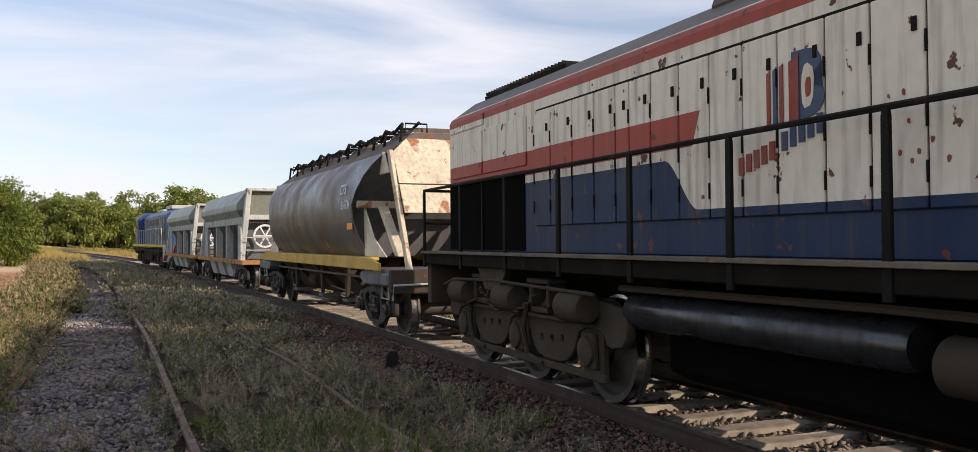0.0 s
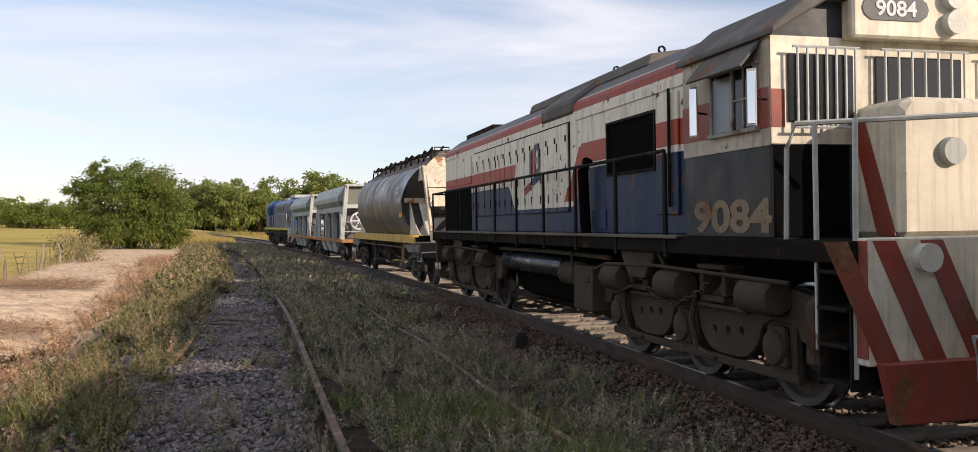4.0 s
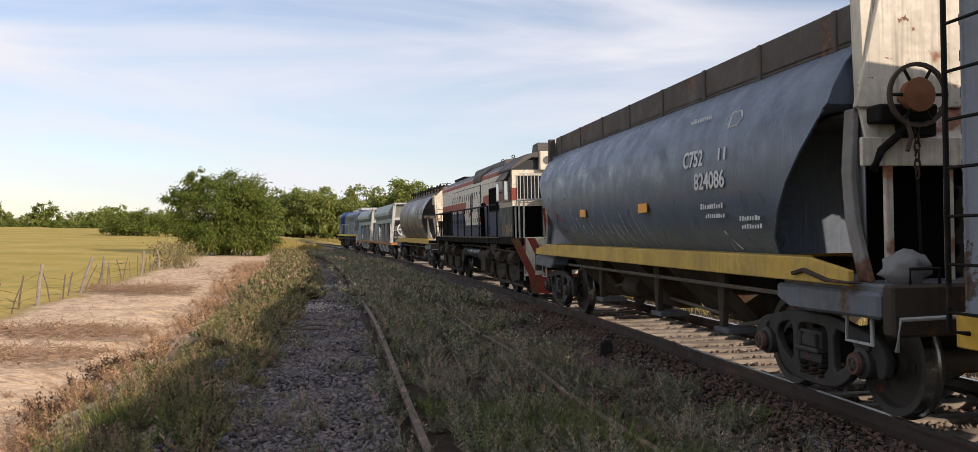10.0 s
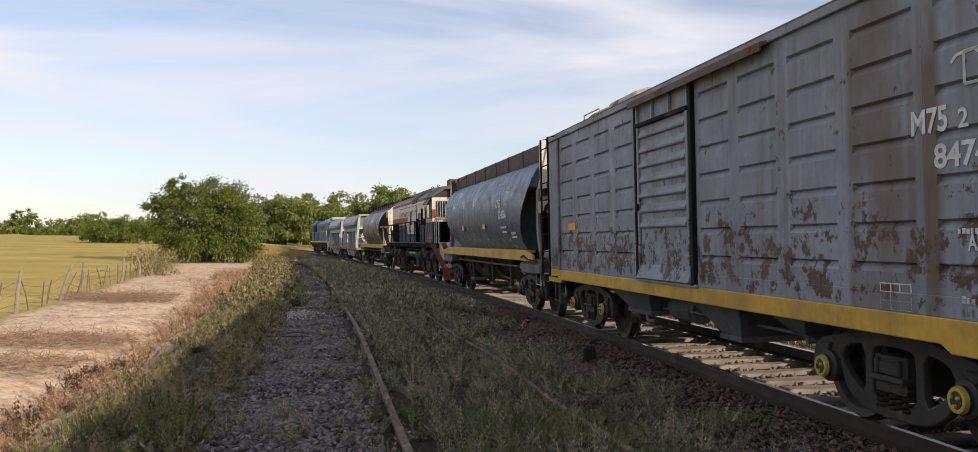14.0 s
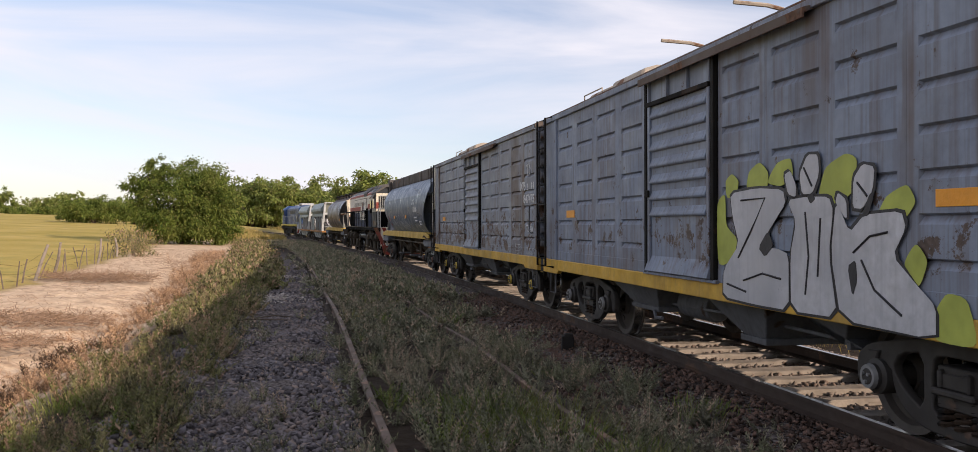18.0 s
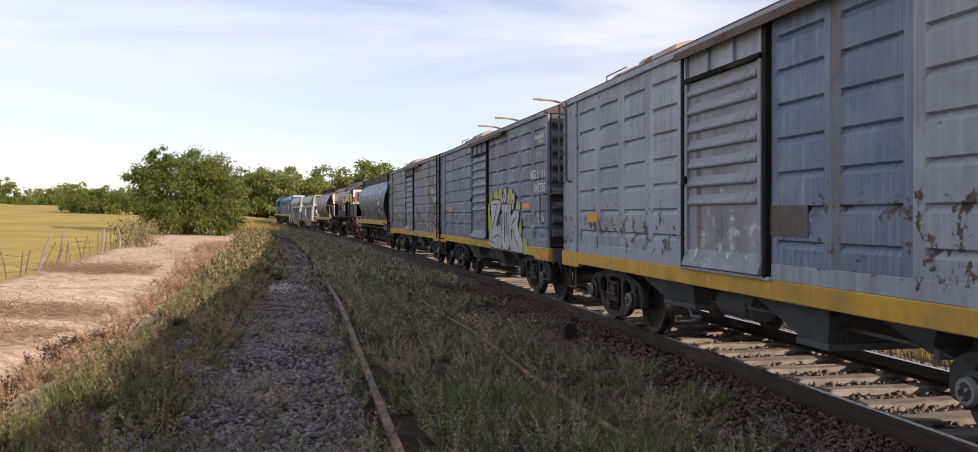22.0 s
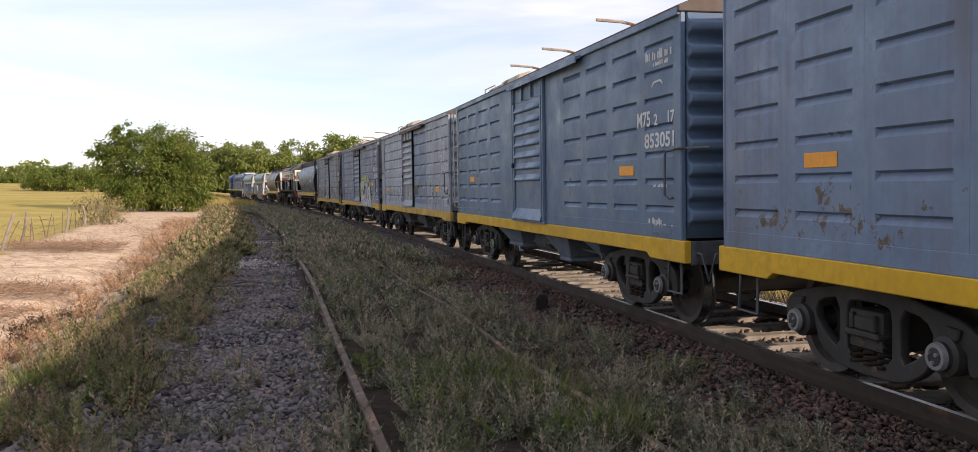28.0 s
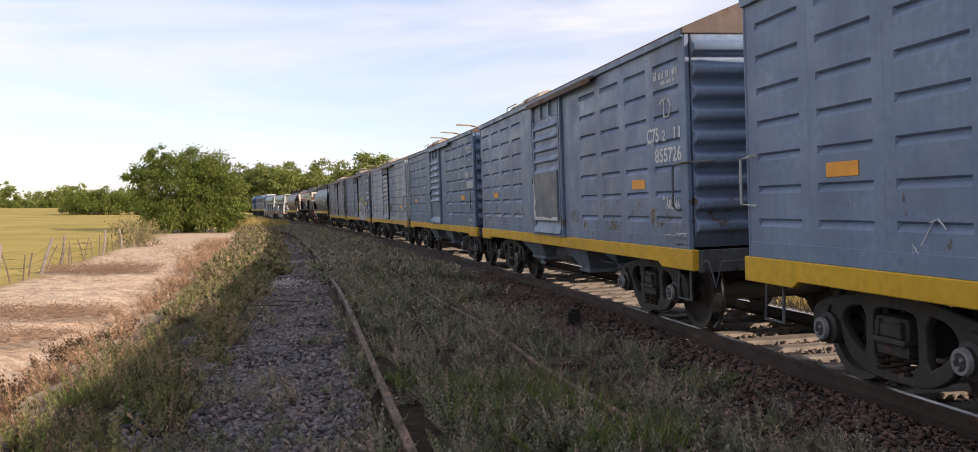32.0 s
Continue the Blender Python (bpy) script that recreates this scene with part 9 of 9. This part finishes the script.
# ---- trees ----
def crown_mesh(name, lobes, n, leaf, mat, seed, wide=0.45, clump=45, loose=0.10):
    """Leaves in clumps over several rounded lobes, thicker towards the outside, with gaps."""
    g = np.random.default_rng(seed)
    total = sum(a * b_ for _, _, _, a, b_ in lobes)
    B, D = [], []
    for cx, cy, cz, r, rz in lobes:
        m = int(n * r * rz / total)
        nc = max(8, m // clump)
        u = g.normal(0, 1, (nc, 3))
        u /= np.linalg.norm(u, axis=1, keepdims=True)
        rad = g.uniform(0.35, 1.08, (nc, 1)) ** 0.6
        c = u * rad * np.array([r, r, rz]) + (cx, cy, cz)
        i = g.integers(0, nc, m)
        q = g.normal(0, loose * r + 0.06, (m, 3)) * (1.25, 1.25, 0.8)
        B.append(c[i] + q)
        d = u[i] * 0.6 + g.normal(0, 0.7, (m, 3))
        D.append(d)
    B, D = np.concatenate(B), np.concatenate(D)
    keep = B[:, 2] > 0.05
    B, D = B[keep], D[keep]
    L = leaf * g.uniform(0.6, 1.4, len(B))
    V, Q = leaves_to_quads(B, D, L, L * wide, g, 0.35)
    return mesh_from(name, V, Q, [mat])


def trunk_mesh(limbs, mat=None):
    b = Build()
    for pts, r0 in limbs:
        k = len(pts)
        b.tube(pts, [r0 * (1 - 0.75 * i / (k - 1)) for i in range(k)], 7)
    return b.mesh("trunk", mat or BARK, 0, True)


def tree(x, y, name, label, trunk, crown, sc=1.0, turn=0.0, sink=0.1):
    e = new(name)
    e.matrix_basis = pose(x, y, float(height(x, y)[0]) - sink, 0, 0, turn) @ Matrix.Diagonal((sc, sc, sc, 1))
    part("trunk", trunk, e)
    part("crown", crown, e)
    return tagged(e, label, "tree")


bush_lobes = [(0.4, 0, 3.4, 2.9, 2.5), (1.2, 0.3, 4.6, 2.2, 1.3), (3.0, 0.3, 2.6, 1.3, 1.6), (-1.8, 0.3, 2.8, 2.0, 2.2), (1.9, -0.2, 2.6, 2.2, 2.3), (-2.4, 0, 4.9, 1.0, 0.9), (-1.6, 0.2, 5.6, 0.7, 0.6), (0.8, 0, 5.0, 1.7, 1.0), (2.6, 0, 1.3, 1.4, 1.3), (-1.0, -0.8, 1.4, 1.9, 1.2), (-3.1, 0.2, 3.9, 0.9, 0.8), (1.6, -1.0, 1.2, 1.8, 1.1)]
bush_trunk = trunk_mesh([([(0.1 * k, 0.1 * k, 0), (a * 0.4, b_ * 0.4, 1.6), (a, b_, c)], 0.14) for k, (a, b_, c) in enumerate(((-2.3, 0, 4.8), (-1.5, 0.4, 5.4), (0.6, 0, 4.6), (2.0, -0.3, 3.6), (-0.6, -0.8, 3.4), (2.8, 0.4, 2.2)))])
tree(-20.6, 68.0, "bush_tree", "large spreading green bush with an uneven crown", bush_trunk, crown_mesh("crown", bush_lobes, 48000, 0.19, LEAF_A, 11, 0.42, 110, 0.085), 1.07, 15)
low_lobes = [(0, 0, 2.0, 3.0, 1.9), (-3.0, 0.5, 1.8, 2.2, 1.7), (2.8, 0, 2.3, 2.4, 2.0), (1.0, 0.4, 3.4, 1.8, 1.1)]
low_trunk = trunk_mesh([([(0, 0, 0), (a * 0.4, b_ * 0.4, 1.0), (a, b_, c)], 0.15) for a, b_, c in ((-2, 0, 2.4), (1.6, 0.3, 2.8), (0.2, 0, 3.0))])
LOW_CROWN = crown_mesh("crown", low_lobes, 9000, 0.33, LEAF_A, 12, 0.42, 90)
tree(-60.0, 151.0, "bush_tree", "dark green rounded bush by the pasture", low_trunk, LOW_CROWN, 1.05, 40)
for x, y, sc in ((-54.5, 154, 0.9), (-65.5, 158, 0.9)):
    tree(x, y, "bush_tree", "dark green rounded bush by the pasture", low_trunk, LOW_CROWN, sc, x * 7)
VARS, FAR_VARS = [], []
FAR_LOW = crown_mesh("crown", low_lobes, 1300, 0.75, LEAF_A, 70, 0.5, 40)
for k in range(4):
    g = random.Random(20 + k)
    lobes = [(g.uniform(-2.6, 2.6), g.uniform(-1.8, 1.8), g.uniform(2.6, 5.4), g.uniform(1.6, 2.5), g.uniform(1.2, 1.9)) for _ in range(9)] + [(g.uniform(-2.4, 2.4), g.uniform(-1, 1), g.uniform(1.0, 2.2), 2.0, 1.4) for _ in range(3)]
    limbs = [([(0, 0, 0), (c[0] * 0.3, c[1] * 0.3, c[2] * 0.5), (c[0], c[1], c[2])], 0.2) for c in lobes[:6]]
    VARS.append((trunk_mesh(limbs), crown_mesh("crown", lobes, 8000, 0.38, LEAF_B, 30 + k, 0.45, 80)))
    FAR_VARS.append((VARS[-1][0], crown_mesh("crown", lobes, 1900, 0.78, LEAF_B, 60 + k, 0.5, 40)))
g = random.Random(9)
for k in range(20):
    # row behind the bend
    x = -66 + k * 2.9
    y = 236 + g.uniform(-10, 10)
    tr, cr = VARS[k % 4]
    tree(x, y, "tree", "green acacia in a dense row behind the bend", tr, cr, g.uniform(1.75, 2.25), g.uniform(0, 360), 0.5)
for x, y, sc in ((-17.5, 150, 1.5), (-14.2, 152, 1.7), (-11.0, 149, 1.65), (-7.5, 153, 1.5), (-20.5, 160, 1.3), (-4.0, 156, 1.45)):
    tr, cr = VARS[int(abs(x)) % 4]
    tree(x, y, "tree", "tall green tree with a feathery crown", tr, cr, sc, g.uniform(0, 360), 0.3)
for k in range(46):
    az = -0.74 + 0.0112 * k + g.uniform(-0.005, 0.005)
    d = 330 + g.uniform(-30, 70)
    tr, cr = FAR_VARS[k % 4]
    tree(math.tan(az) * d, d, "tree", "distant green tree across the pasture", tr, cr, g.uniform(0.8, 1.25) if k % 5 else 1.5, g.uniform(0, 360), 1.2)
for k in range(40):
    az = -0.74 + 0.0125 * k + g.uniform(-0.006, 0.006)
    d = 285 + g.uniform(-15, 20)
    tree(math.tan(az) * d, d, "bush_tree", "low bush at the far edge of the pasture", low_trunk, FAR_LOW, g.uniform(0.45, 0.75), g.uniform(0, 360), 0.5)
SHRUB = (low_trunk, crown_mesh("crown", [(0, 0, 0.7, 1.0, 0.7), (0.9, 0.2, 0.5, 0.8, 0.5), (-0.8, 0, 0.6, 0.8, 0.6)], 900, 0.13, VERGE, 41))
for x, y, sc in ((-17.0, 48.0, 0.9), (-18.3, 51.5, 0.8), (-16.4, 46.5, 0.55)):
    e = new("shrub")
    e.matrix_basis = pose(x, y, float(height(x, y)[0]), 0, 0, x * 40) @ Matrix.Diagonal((sc, sc, sc * 1.3, 1))
    part("crown", SHRUB[1], e)
    part("twigs", cached("shrubtwig", lambda: trunk_mesh([([(0, 0, 0), (a * 0.5, a * 0.2, 0.7), (a, 0.1, 1.5)], 0.016) for a in (-0.6, -0.2, 0.3, 0.7)], POST_DARK)), e)
    tagged(e, "scrubby grey-green shrub at the end of the fence", "shrub")

# ---- movement ----
RUN = (0.0, 2.05, 4.09, 6.19, 8.37, 10.57, 12.8, 15.16, 17.62, 20.14, 22.69, 25.25, 27.83, 30.45, 33.1, 35.79, 38.49, 41.2, 43.94, 46.71, 49.5, 52.32, 55.18, 58.09, 61.05, 64.06, 67.12, 70.2, 73.3, 76.45, 79.63, 82.83, 86.02)


def run(t):
    """Metres that the train has gone at t seconds."""
    return float(np.interp(t, range(33), RUN))


def vehicle_pose(s, half):
    x1, y1, _ = on_track(s + half)
    x2, y2, _ = on_track(s - half)
    h = math.atan2(-(x1 - x2), y1 - y2)
    return pose((x1 + x2) / 2, (y1 + y2) / 2, 0, 0, -math.degrees(CAR_LEAN), math.degrees(h))


def motions():
    for ob, c, half in VEHICLES:
        walk(ob, [(float(t), vehicle_pose(c + run(t), half)) for t in range(33)])
    for ob, place, r in SPINNERS:
        walk(ob, [(k * 0.2, pose(*place, -math.degrees(run(k * 0.2) / r))) for k in range(161)])


motions()
